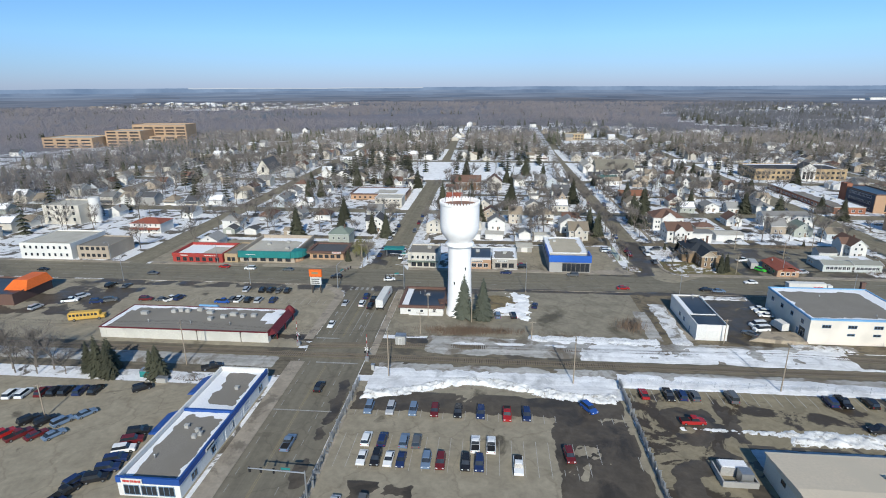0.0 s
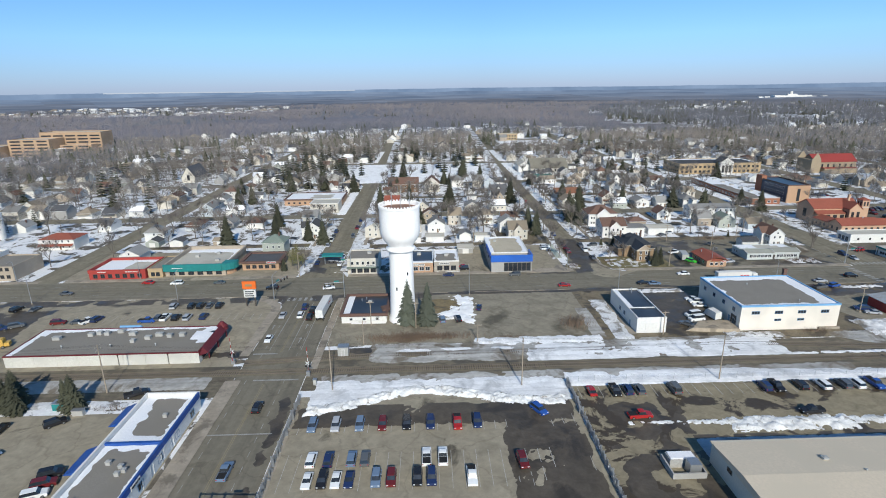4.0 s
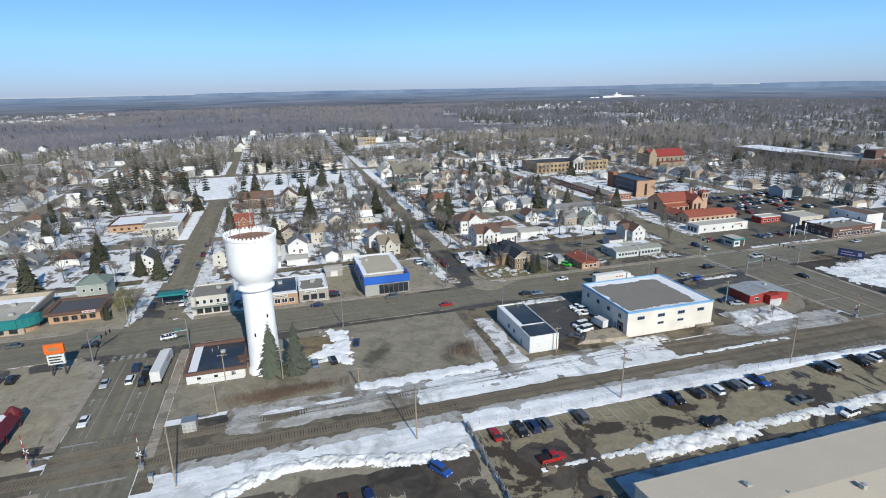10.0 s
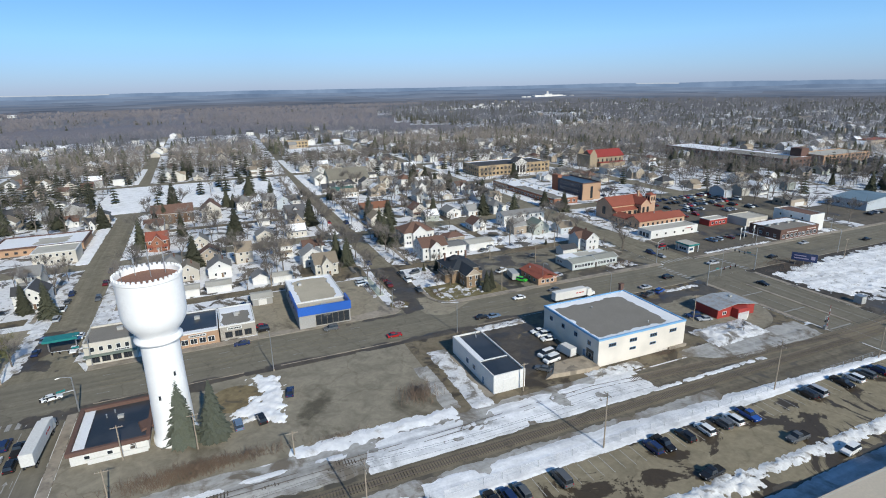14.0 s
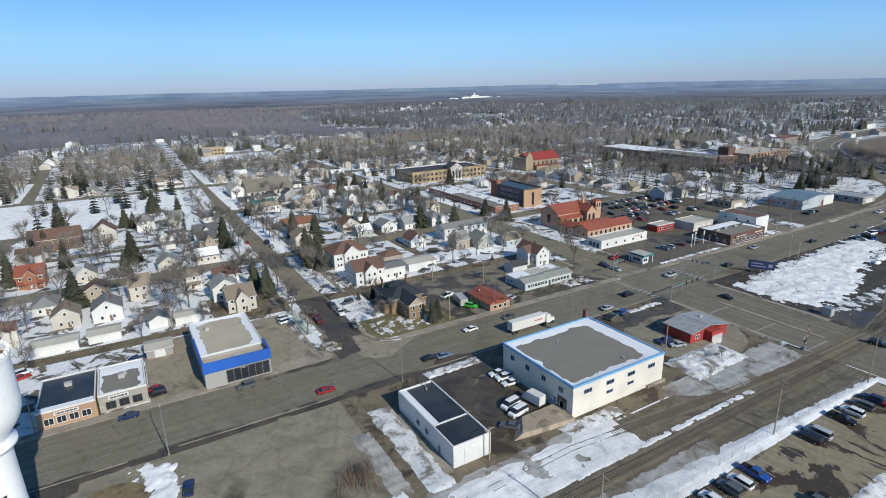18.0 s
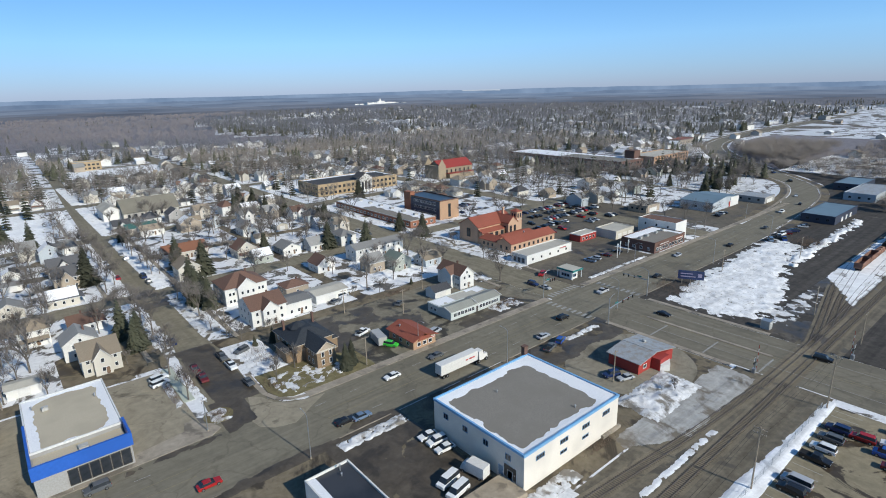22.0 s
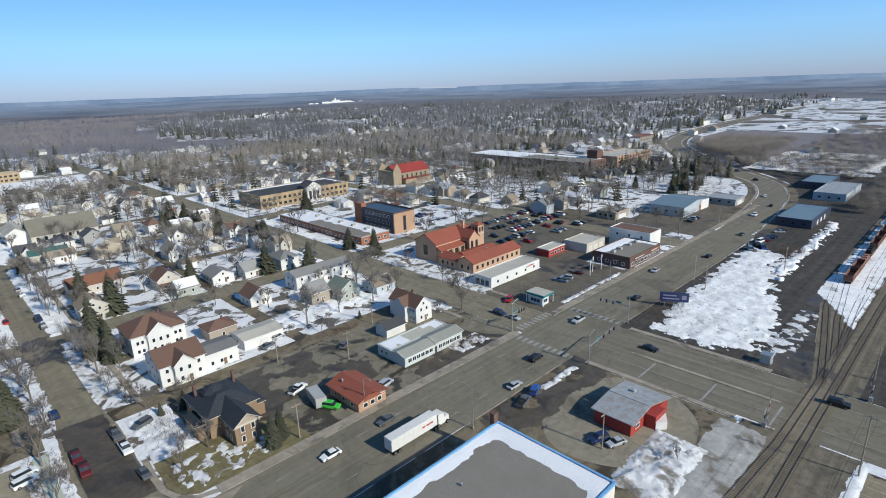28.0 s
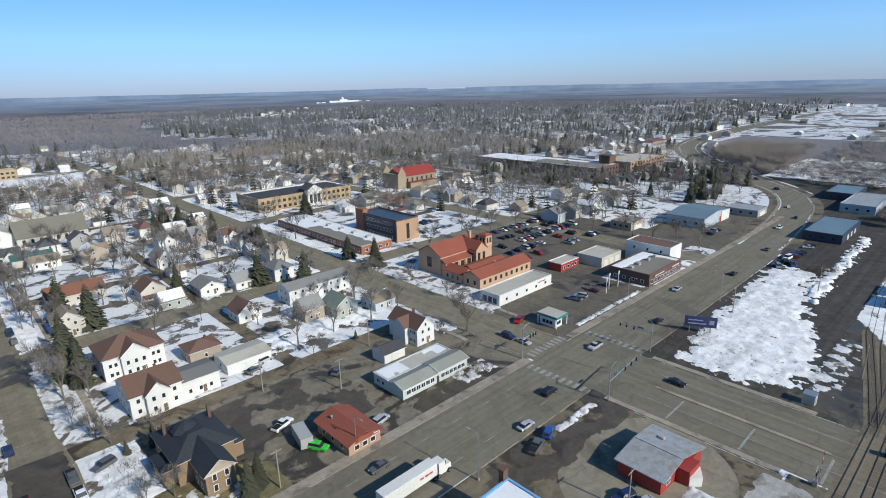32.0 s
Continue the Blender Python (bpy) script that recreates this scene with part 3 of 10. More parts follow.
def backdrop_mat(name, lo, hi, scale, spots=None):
    """The plain distance: it gives its own light like the sky behind it, with blue air haze in its colours."""
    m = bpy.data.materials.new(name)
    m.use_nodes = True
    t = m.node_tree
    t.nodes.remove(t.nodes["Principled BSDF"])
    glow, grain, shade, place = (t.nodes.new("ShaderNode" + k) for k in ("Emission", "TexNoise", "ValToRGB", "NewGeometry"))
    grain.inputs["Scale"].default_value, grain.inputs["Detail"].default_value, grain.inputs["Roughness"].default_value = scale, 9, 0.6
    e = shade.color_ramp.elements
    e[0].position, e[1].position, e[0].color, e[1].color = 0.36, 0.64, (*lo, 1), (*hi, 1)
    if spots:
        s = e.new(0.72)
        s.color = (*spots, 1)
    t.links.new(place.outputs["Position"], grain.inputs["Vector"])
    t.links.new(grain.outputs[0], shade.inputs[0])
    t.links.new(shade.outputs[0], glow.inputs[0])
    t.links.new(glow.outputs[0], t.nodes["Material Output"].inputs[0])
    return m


def lerp(a, b, f):
    return tuple(x + (y - x) * f for x, y in zip(a, b))


# air haze set as glow colours, paler and bluer the farther out
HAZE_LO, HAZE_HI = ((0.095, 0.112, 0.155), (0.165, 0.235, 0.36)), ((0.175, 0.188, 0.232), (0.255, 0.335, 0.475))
far_mats = [backdrop_mat("distant wooded country glowing with haze", lerp(*HAZE_LO, f), lerp(*HAZE_HI, f), 0.0026, (0.3, 0.33, 0.39) if f < 0.4 else None) for f in (0, 0.25, 0.5, 0.75, 1.0)] + [backdrop_mat("distant frozen lake", (0.5, 0.56, 0.64), (0.6, 0.65, 0.72), 0.002)]
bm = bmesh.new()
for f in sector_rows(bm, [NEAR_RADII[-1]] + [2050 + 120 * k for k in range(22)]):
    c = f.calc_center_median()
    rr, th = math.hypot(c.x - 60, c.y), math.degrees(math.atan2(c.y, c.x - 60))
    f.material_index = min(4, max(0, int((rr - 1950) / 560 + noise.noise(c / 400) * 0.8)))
setting("backdrop_hills", bm, far_mats, "wooded hills in the distance with blue-grey haze in their glow", "backdrop")
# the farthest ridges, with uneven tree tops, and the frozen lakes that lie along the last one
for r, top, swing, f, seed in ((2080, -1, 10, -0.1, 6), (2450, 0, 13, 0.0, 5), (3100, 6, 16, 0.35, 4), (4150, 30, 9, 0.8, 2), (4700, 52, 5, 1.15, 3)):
    m = backdrop_mat("far ridge glowing with haze", lerp(*HAZE_LO, f), lerp(*HAZE_HI, f), 0.003)
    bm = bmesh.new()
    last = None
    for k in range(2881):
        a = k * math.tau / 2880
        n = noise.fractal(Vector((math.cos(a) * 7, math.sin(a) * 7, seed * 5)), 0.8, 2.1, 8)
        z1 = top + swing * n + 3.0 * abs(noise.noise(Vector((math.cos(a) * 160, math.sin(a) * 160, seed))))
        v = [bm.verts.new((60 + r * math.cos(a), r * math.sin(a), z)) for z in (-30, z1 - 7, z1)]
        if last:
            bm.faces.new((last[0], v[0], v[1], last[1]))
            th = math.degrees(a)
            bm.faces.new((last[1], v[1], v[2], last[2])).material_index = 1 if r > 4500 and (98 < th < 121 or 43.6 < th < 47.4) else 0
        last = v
    setting("backdrop_ridge", bm, [m, far_mats[5]], "wooded ridge on the horizon with blue haze in its glow", "backdrop")

# ---- roads ----
AVENUE_S, AVENUE_N = 23.5, 43.5
WEST_X0, WEST_X1 = -43.8, -25.0
NORTH_STREETS = (154, 266, 382, 498, 614)
SIDE_STREETS = (-267, -148, -35, 78, 197, 313, 429)


def strip(bm, line, width, z, depth=0.3, mi=0):
    """A road of even width along a line of points."""
    pts = [Vector((*p, 0)) for p in line]
    left, right = [], []
    for k, p in enumerate(pts):
        d = (pts[min(k + 1, len(pts) - 1)] - pts[max(k - 1, 0)]).normalized()
        o = Vector((-d.y, d.x, 0)) * width / 2
        left.append(bm.verts.new(p + o + Vector((0, 0, z))))
        right.append(bm.verts.new(p - o + Vector((0, 0, z))))
    for k in range(len(pts) - 1):
        bm.faces.new((right[k], right[k + 1], left[k + 1], left[k])).material_index = mi


def avenue_line():
    """The centre of the avenue: straight, a long left bend uphill of the yard, and a right bend."""
    pts = [(x, 33.5) for x in range(-900, 331, 41)] + [(384, 36.5), (425, 41), (462, 47.5), (496, 61), (524, 84), (556, 115), (598, 151), (646, 187), (702, 219), (760, 240), (835, 254), (930, 262), (1040, 267), (1320, 272), (2000, 280)]
    for _ in range(3):
        pts = pts[:1] + [(p[0] + (q[0] - p[0]) * w, p[1] + (q[1] - p[1]) * w) for p, q in zip(pts, pts[1:]) for w in (0.25, 0.75)] + pts[-1:]
    return pts


AVENUE_XY = list(zip(*avenue_line()))


def beyond_avenue(x, y):
    """How far a place lies north of the avenue's centre."""
    return y - float(np.interp(x, *AVENUE_XY))


bm = bmesh.new()
strip(bm, [p for p in avenue_line() if p[0] < 352], 20.0, 0.045)
strip(bm, [p for p in avenue_line() if p[0] > 342], 16.0, 0.043)
setting("road_avenue", bm, road_mat, "wide worn grey-brown asphalt avenue", "road")
# ploughed snow and kerbs along the bend
line = [Vector(p) for p in avenue_line() if 352 < p[0] < 1250]
for off, w, m, nm, lab in ((9.4, 1.6, concrete_mat, "pavement_bend", "pale concrete pavement round the bend"), (-9.0, 0.8, concrete_mat, "kerb_bend", "pale concrete kerb round the bend"), (12.4, 4.4, mud_mat, "verge_bend", "muddy verge round the bend"), (-11.7, 4.6, mud_mat, "verge_bend", "muddy verge inside the bend")):
    bm = bmesh.new()
    side = [a + Vector((-(b - a).y, (b - a).x)).normalized() * off for a, b in zip(line, line[1:])]
    strip(bm, [(p.x, p.y) for p in side], w, 0.06 if w > 4 else 0.13)
    setting(nm, bm, m, lab, "verge" if w > 4 else "pavement")
bm = bmesh.new()
sheet(bm, WEST_X0, WEST_X1, -420, AVENUE_S - 0.004, 0.041)
setting("road_crossing_street", bm, cross_road_mat, "asphalt street running over the railway", "road")
bm = bmesh.new()
prism(bm, [(-45.5, AVENUE_N - 0.3), (-24.8, AVENUE_N - 0.3), (-28.6, 52), (-42, 52)], -0.2, 0.034)
strip(bm, [(-35.2, AVENUE_N + 0.004), (-35.3, 150), (-36.6, 260), (-38.6, 360), (-42, 520), (-48, 900)], 12.6, 0.037)
setting("road_north_street", bm, side_road_mat, "sanded side street with snowy verges", "road")
bm = bmesh.new()
sheet(bm, 185.5, 211, -420, AVENUE_S - 0.004, 0.041)
setting("road_east_street", bm, cross_road_mat, "wide asphalt cross street with a painted median", "road")
bm = bmesh.new()
sheet(bm, 187.5, 204.5, AVENUE_N + 0.004, 1000, 0.037)
setting("road_east_street_north", bm, side_road_mat, "sanded side street", "road")
bm = bmesh.new()
strip(bm, [(74.4, AVENUE_N + 0.004), (77.2, 75), (77.4, 86)], 12.0, 0.037)
prism(bm, [(71.5, 86.004), (83.3, 86.004), (82.0, 101.996), (73.4, 101.996)], -0.2, 0.037)
strip(bm, [(77.7, 102), (77.9, 125), (78.4, 215), (79.3, 291), (82.6, 400), (85.6, 480), (92, 700), (95, 900)], 8.8, 0.037)
# the wide mouth of the side street
prism(bm, [(64, AVENUE_N - 0.3), (90, AVENUE_N - 0.3), (85, 46.2), (82.8, 50), (82.2, 57), (70.4, 57), (69, 50), (67, 46.2)], -0.2, 0.033)
setting("road_middle_street", bm, side_road_mat, "wet sanded side street with parked cars", "road")
bm = bmesh.new()
prism(bm, [(79.2, 54), (77.4, 47.4), (75.9, 43), (76.4, 39.6), (79, 36.8), (83.5, 35.4), (89.6, 39.4), (95, 42.6), (90, 43.1), (86, 44.6), (83.2, 47.6), (81.8, 52)], -0.2, 0.05)
setting("road_corner", bm, lot_mat, "dry sandy asphalt at the street corner", "road")
bm = bmesh.new()
strip(bm, [(83.6, 66), (83.0, 58), (83.1, 52.6), (84.4, 48.6), (87.2, 45.8), (91, 44.7)], 1.3, 0.14)
setting("pavement_corner", bm, concrete_mat, "pale concrete pavement curving round the corner", "pavement")
for x in (-267, -148, 313, 429):
    bm = bmesh.new()
    sheet(bm, x - 6, x + 6, AVENUE_N + 0.004 if x > -300 else 60, 700, 0.035)
    setting("road_side_street", bm, side_road_mat, "narrow sanded residential street", "road")
for y in NORTH_STREETS:
    bm = bmesh.new()
    sheet(bm, -420, 560 if y > 160 else 430, y - 5.5, y + 5.5, 0.031)
    setting("road_cross_street", bm, side_road_mat, "narrow sanded residential street", "road")
bm = bmesh.new()
strip(bm, [(138.2, 90), (137.4, 135), (137.5, 175), (137.9, 212), (138.6, 262)], 4.4, 0.028)
setting("alley", bm, mud_mat, "muddy back alley between the yards", "alley")
# pavements behind the snowy verges of the side streets
for cx, lean, y0, y1 in ((-35.2, 0.0, 90, 146), (-35.6, -0.01, 162, 258), (-36.8, -0.02, 274, 374), (77.8, 0.006, 92, 146), (78.2, 0.006, 162, 258), (79.4, 0.03, 274, 374), (196, 0.0, 66, 146), (196, 0.0, 162, 258), (196, 0.0, 274, 374)):
    for side in (-1, 1):
        n = int((y1 - y0) / 3)
        bm = bmesh.new()
        for k in range(n):
            ya = y0 + 3 * k
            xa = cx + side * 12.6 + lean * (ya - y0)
            box(bm, xa - 0.8, xa + 0.8, ya + 0.03, ya + 2.97, -0.1, 0.13)
        setting("pavement_side_street", bm, concrete_mat, "narrow concrete pavement between snowy lawns", "pavement")
for x0, x1, y in ((-20, 60, 88), (80, 186, 90), (80, 186, 208), (-20, 60, 208), (-140, -50, 92), (205, 300, 208), (80, 186, 324)):
    bm = bmesh.new()
    sheet(bm, x0, x1, y - 3, y + 3, 0.026)
    setting("alley", bm, mud_mat, "muddy back alley with ruts", "alley")

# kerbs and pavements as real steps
bm = bmesh.new()
for x0, x1, y0, y1 in ((-24.6, 59, 43.7, 46.6), (91, 186.5, 43.7, 46.4), (-140, -46, 43.7, 46.6), (207, 420, 43.7, 46.2), (-400, -150, 43.7, 46)):
    n = max(1, int((x1 - x0) / 3))
    for k in range(n):
        a = x0 + (x1 - x0) * k / n
        box(bm, a + 0.012, a + (x1 - x0) / n - 0.012, y0, y1, -0.1, 0.15)
    box(bm, x0, x1, y0 - 0.18, y0 - 0.004, -0.1, 0.16)
setting("pavement_north", bm, concrete_mat, "pale concrete slab pavement along the avenue", "pavement")
bm = bmesh.new()
for x0, x1, y0, y1 in ((-46.0, -41.8, -95, -38), (-46.8, -44.0, -24, -14.2), (-24.8, -22.6, -33, 20), (-24.8, -23.2, -95, -50), (211.2, 213, -20, 20), (183.6, 185.3, -20, 19)):
    n = max(1, int((y1 - y0) / 3))
    for k in range(n):
        a = y0 + (y1 - y0) * k / n
        box(bm, x0, x1, a + 0.012, a + (y1 - y0) / n - 0.012, -0.1, 0.15)
strip(bm, [(-45.3, -14.2), (-45.3, 0.5), (-45.1, 9.5), (-46.4, 14.8), (-50, 18.8), (-57, 20.9)], 3.4, 0.12)
setting("pavement_streets", bm, concrete_mat, "pale concrete pavement beside the street", "pavement")
bm = bmesh.new()
for x0, x1 in ((-136, -52), (-20, 16), (26, 62), (88, 102), (140, 184), (214, 300)):
    box(bm, x0, x1, AVENUE_S - 0.35, AVENUE_S - 0.05, -0.1, 0.14)
setting("kerb_south", bm, concrete_mat, "concrete kerb along the avenue", "kerb")

# ---- lots and yards ----
LOTS = (
    ("lot_west_cars", -24, 44.2, -112, -47, lot_mat, 0.021, "car park of sandy asphalt with dark wet stains"),
    ("lot_east_cars", 45, 182, -112, -45, wet_lot_mat, 0.022, "car park of wet and dry asphalt beside the railway"),
    ("lot_southwest", -150, -47.1, -112, -52, lot_mat, 0.023, "sandy car park beside the long blue building"),
    ("lot_store", -175, -46.7, -36, 22.8, lot_mat, 0.024, "store car park of sandy asphalt"),
    ("lot_tower", -22.5, 62.4, -19, 23.3, pad_mat, 0.02, "bare asphalt lot beside the water tower"),
    ("lot_warehouse", 62.2, 183.4, -21, 23.3, mud_mat, 0.025, "muddy yard round the warehouse"),
    ("lot_blue", 21.8, 66.4, 46.8, 84, lot_mat, 0.019, "asphalt forecourt beside the blue building"),
    ("lot_stone", 92, 187.4, 46.6, 90, yard_mat, 0.018, "muddy asphalt yard with wet patches and painted tree shade"),
    ("lot_church", 243, 345, 66, 160, dark_lot_mat, 0.017, "crowded church car park"),
    ("lot_bank", 204.6, 262, 43.7, 76, dark_lot_mat, 0.016, "asphalt forecourt"),
    ("lot_teal", 330, 420, 46.4, 88, dark_lot_mat, 0.0165, "asphalt yard round the teal building"),
    ("lot_shops_west", -146, -46, 46.8, 84, lot_mat, 0.0195, "asphalt behind the shops"),
    ("lot_rail_east", 211.2, 640, -60, 23.3, dark_mud_mat, 0.0225, "dark muddy railway yard"),
)
for name, x0, x1, y0, y1, m, z, label in LOTS:
    bm = bmesh.new()
    sheet(bm, x0, x1, y0, y1, z)
    setting(name, bm, m, label, "car park")
bm = bmesh.new()
prism(bm, [(166 + 19 * math.cos(a) * (1 + 0.05 * math.sin(3 * a)), -1 + 16.5 * math.sin(a)) for a in (k * math.tau / 40 for k in range(40))], -0.2, 0.03)
setting("lot_drive_in", bm, pad_mat, "round tan asphalt lot of the red drive-in", "car park")
bm = bmesh.new()
prism(bm, [(44, 86.5), (69, 86.5), (70, 118), (58, 120), (44, 112)], -0.2, 0.015)
setting("yard_muddy", bm, mud_mat, "dark muddy house yard", "yard")
bm = bmesh.new()
prism(bm, [(520, 12), (900, 20), (900, 225), (760, 222), (700, 200), (648, 168), (600, 132), (560, 97), (536, 66)], -0.3, 0.014)
prism(bm, [(640, -160), (1100, -160), (1100, 10), (640, 10)], -0.3, 0.013)
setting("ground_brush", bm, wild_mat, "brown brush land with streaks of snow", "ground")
bm = bmesh.new()
sheet(bm, -500, WEST_X0 - 0.2, -46, -30, 0.03)
sheet(bm, WEST_X1 + 0.2, 185, -44, -21.5, 0.03)
sheet(bm, 211.2, 760, -39, -27, 0.03)
setting("rail_bed", bm, gravel_mat, "brown dirt and ballast of the railway strip", "ballast")

bm = bmesh.new()
prism(bm, [(342, 22.2), (640, 22.2), (600, 118), (560, 96), (530, 68), (505, 50), (470, 36), (425, 30), (342, 25)], -0.2, 0.0235)
setting("lot_bend", bm, dark_mud_mat, "worn asphalt yards inside the bend", "car park")

# painted lines
bm = bmesh.new()
for x0, x1 in ((-440, -50), (-20, 60), (90, 180), (216, 430)):
    n = int((x1 - x0) / 10)
    for k in range(n):
        for y in (28.4, 38.6):
            box(bm, x0 + k * 10, x0 + k * 10 + 3, y - 0.07, y + 0.07, 0.05, 0.056)
    for y in (31.9, 35.1):
        box(bm, x0, x1, y - 0.05, y + 0.05, 0.05, 0.056, 1)
for x in (-40.4, -30.2):
    for k in range(40):
        y = -200 + k * 5
        if y < 8 and not -36 < y < -27:
            box(bm, x - 0.06, x + 0.06, y, y + 2.2, 0.046, 0.052)
for x in (-35.5, -35.1):
    box(bm, x - 0.06, x + 0.06, -200, -40, 0.046, 0.052, 1)
    box(bm, x - 0.06, x + 0.06, -22, 14, 0.046, 0.052, 1)
for x in (-38.9, -33.2, -29.6):
    box(bm, x - 0.09, x + 0.09, -21, 16, 0.046, 0.052)
for x in (-42.2, -31.4):
    for y in (-16, -6, 4):
        box(bm, x - 0.12, x + 0.12, y, y + 2.4, 0.046, 0.052)
        prism(bm, [(x - 0.55, y + 2.4), (x + 0.55, y + 2.4), (x, y + 3.7)], 0.046, 0.052)
box(bm, -43.2, -36, -23.2, -22.6, 0.046, 0.052)
box(bm, -38.6, -26.5, -38.4, -37.8, 0.046, 0.052)
box(bm, -43.4, -25.8, -62, -61.6, 0.046, 0.052)
for k in range(9):
    box(bm, 189 + k * 1.9, 190 + k * 1.9, 44.6, 47.4, 0.046, 0.053)
    box(bm, -43.4 + k * 2.05, -42.4 + k * 2.05, 18.4, 21.4, 0.046, 0.053)
for k in range(9):
    box(bm, 182.6, 185.2, 24.6 + k * 2.1, 25.6 + k * 2.1, 0.05, 0.057)
    box(bm, 212.4, 215, 24.6 + k * 2.1, 25.6 + k * 2.1, 0.05, 0.057)
for x in (196.6, 197.6, 204.5, 191.4):
    box(bm, x - 0.07, x + 0.07, -90, 14, 0.046, 0.052, 1 if 195 < x < 199 else 0)
for y in (4, -12, -27):
    box(bm, 186, 196, y, y + 0.5, 0.046, 0.052)
setting("road_markings", bm, [paint_white, paint_yellow], "worn white and yellow lane lines", "road marking", "stuff")
bm = bmesh.new()
for k in range(50):
    x = 46.5 + k * 2.72
    box(bm, x - 0.06, x + 0.06, -51, -45.6, 0.024, 0.03)
for k in range(25):
    x = -21.5 + k * 2.65
    for y0, y1 in ((-62.5, -57), (-81, -69.5), (-99, -93)):
        box(bm, x - 0.05, x + 0.05, y0, y1, 0.023, 0.029)
for k in range(26):
    x = -118 + k * 2.75
    box(bm, x - 0.05, x + 0.05, 3, 8, 0.026, 0.032)
setting("parking_lines", bm, paint_fresh, "faded white parking bay lines", "road marking", "stuff")

# ---- railway ----


BALLAST_Z = [0.041]


def track(name, line, label, dense):
    """Two rails on sleepers along a line; the nearest sleepers are single pieces."""
    t = thing(name, label, "railway")
    bm = bmesh.new()
    BALLAST_Z[0] += 0.005
    strip(bm, line, 4.0, BALLAST_Z[0])
    part("ballast", bm, ballast_mat, t, "tan gravel ballast")
    for off in (-0.76, 0.76):
        bm = bmesh.new()
        pts = [Vector((x, y, 0)) for x, y in line]
        last = None
        for k, p in enumerate(pts):
            d = (pts[min(k + 1, len(pts) - 1)] - pts[max(k - 1, 0)]).normalized()
            o = Vector((-d.y, d.x, 0))
            v = [bm.verts.new(p + o * (off + w) + Vector((0, 0, z))) for w, z in ((-0.07, 0.02), (0.07, 0.02), (0.07, 0.2), (-0.07, 0.2))]
            if last:
                for j in range(4):
                    bm.faces.new((last[j], last[(j + 1) % 4], v[(j + 1) % 4], v[j]))
            last = v
        part("rail", bm, rail_steel, t)
    bm = bmesh.new()
    box(bm, -0.12, 0.12, -1.25, 1.25, -0.05, 0.08)
    tie = mesh_of("sleeper", bm, tie_mat)
    rest = bmesh.new()
    for a, b in zip(line, line[1:]):
        a, b = Vector(a), Vector(b)
        n = max(1, int((b - a).length / 0.62))
        ang = math.degrees(math.atan2(b.y - a.y, b.x - a.x))
        for k in range(n):
            p = a + (b - a) * (k + 0.5) / n
            if WEST_X0 < p.x < WEST_X1 or 185 < p.x < 211:
                continue
            if dense[0] < p.x < dense[1]:
                put("sleeper", tie, t, "", (p.x, p.y, 0.02), ang)
            else:
                box(rest, p.x - 0.12, p.x + 0.12, p.y - 1.25, p.y + 1.25, 0.0, 0.09)
    tagged(part("far_sleeper_run", rest, tie_mat, t), "", "", "", "stuff")


track("railway_track", [(x, -33.8) for x in range(-420, 700, 20)], "rusty railway track on dark sleepers", (0, 46))
track("railway_track", [(-44, -28.4), (-20, -26), (0, -25.3), (50, -25.2), (98, -23.4), (140, -27.2), (180, -30), (215, -30.4), (300, -29.6), (420, -27), (620, -22)], "second railway track with weeds and snow between", (4, 44))
track("railway_track", [(232, -30), (260, -25.4), (300, -20.9), (420, -19.8), (620, -18)], "snowy yard siding with rusty rails", (0, 0))
track("railway_track", [(240, -30.2), (270, -27.8), (320, -25.4), (420, -24), (620, -22)], "snowy yard siding with rusty rails", (0, 0))
track("railway_track", [(215, -30.4), (240, -26.0), (270, -20.4), (310, -16.6), (420, -15.4), (620, -14)], "yard siding in dark mud and snow", (0, 0))

# ---- snow ----
def lot_shore(x):
    """The curved front of the snow that the plough has pushed up along the car park."""
    return -50.4 + 3.1 * math.exp(-((x - 7) / 11.5) ** 2) - 2.9 * smooth01((x - 14) / 22) - 5.6 * smooth01((4 - x) / 28)


snow_bank("snow_strip", -22, 45, -57, -38.6, 0.2, rail_snow_mat, "wide strip of white snow beside the railway", 5, 0.45, seed=1, shore=lambda x: lot_shore(x) + 1.2)
snow_bank("snow_strip", 44, 184, -45.6, -37.4, 0.22, rail_snow_mat, "long snow strip between railway and car park", 4, 0.5, seed=2, edge=1.6, cut=((-0.06, -1.0, 32.2),))
snow_bank("snow_ridge", -22, 43, -57.5, -42, 0.55, ridge_snow_mat, "ploughed snow ridge along the car park edge", 1.8, 0.85, seed=3, rough=0.26, cells=0.45, edge=1.8, shore=lot_shore, deep=5.0)
snow_bank("snow_patch", 22, 62, -21.8, -15.2, 0.28, snow_mat, "snow patch beside the lot", 4, 0.8, seed=4)
snow_bank("ice_sheet", -10, 104, -31.5, -17.4, 0.14, ice_mat, "grey ice beside the tracks", 7, 0.7, seed=5, base=0.0)
snow_bank("snow_strip", 36, 114, -31.8, -19.4, 0.17, rail_snow_mat, "snow between the tracks", 9, 0.62, seed=6, base=0.02, edge=2.2)
snow_bank("snow_strip", 92, 152, -31.7, -29.6, 0.1, rail_snow_mat, "thin snow beside the main track", 1.6, 1.5, seed=66, base=0.02, edge=0.7, cells=0.5)
snow_bank("snow_strip", -4, 44, -24.6, -21.6, 0.14, rail_snow_mat, "thin snow along the siding", 6, 0.8, seed=67, base=0.02, edge=1.0)
snow_bank("ice_sheet", -22, 126, -43.5, -35.4, 0.13, ice_mat, "grey ice beside the main track", 6, 0.5, seed=71, base=0.0)
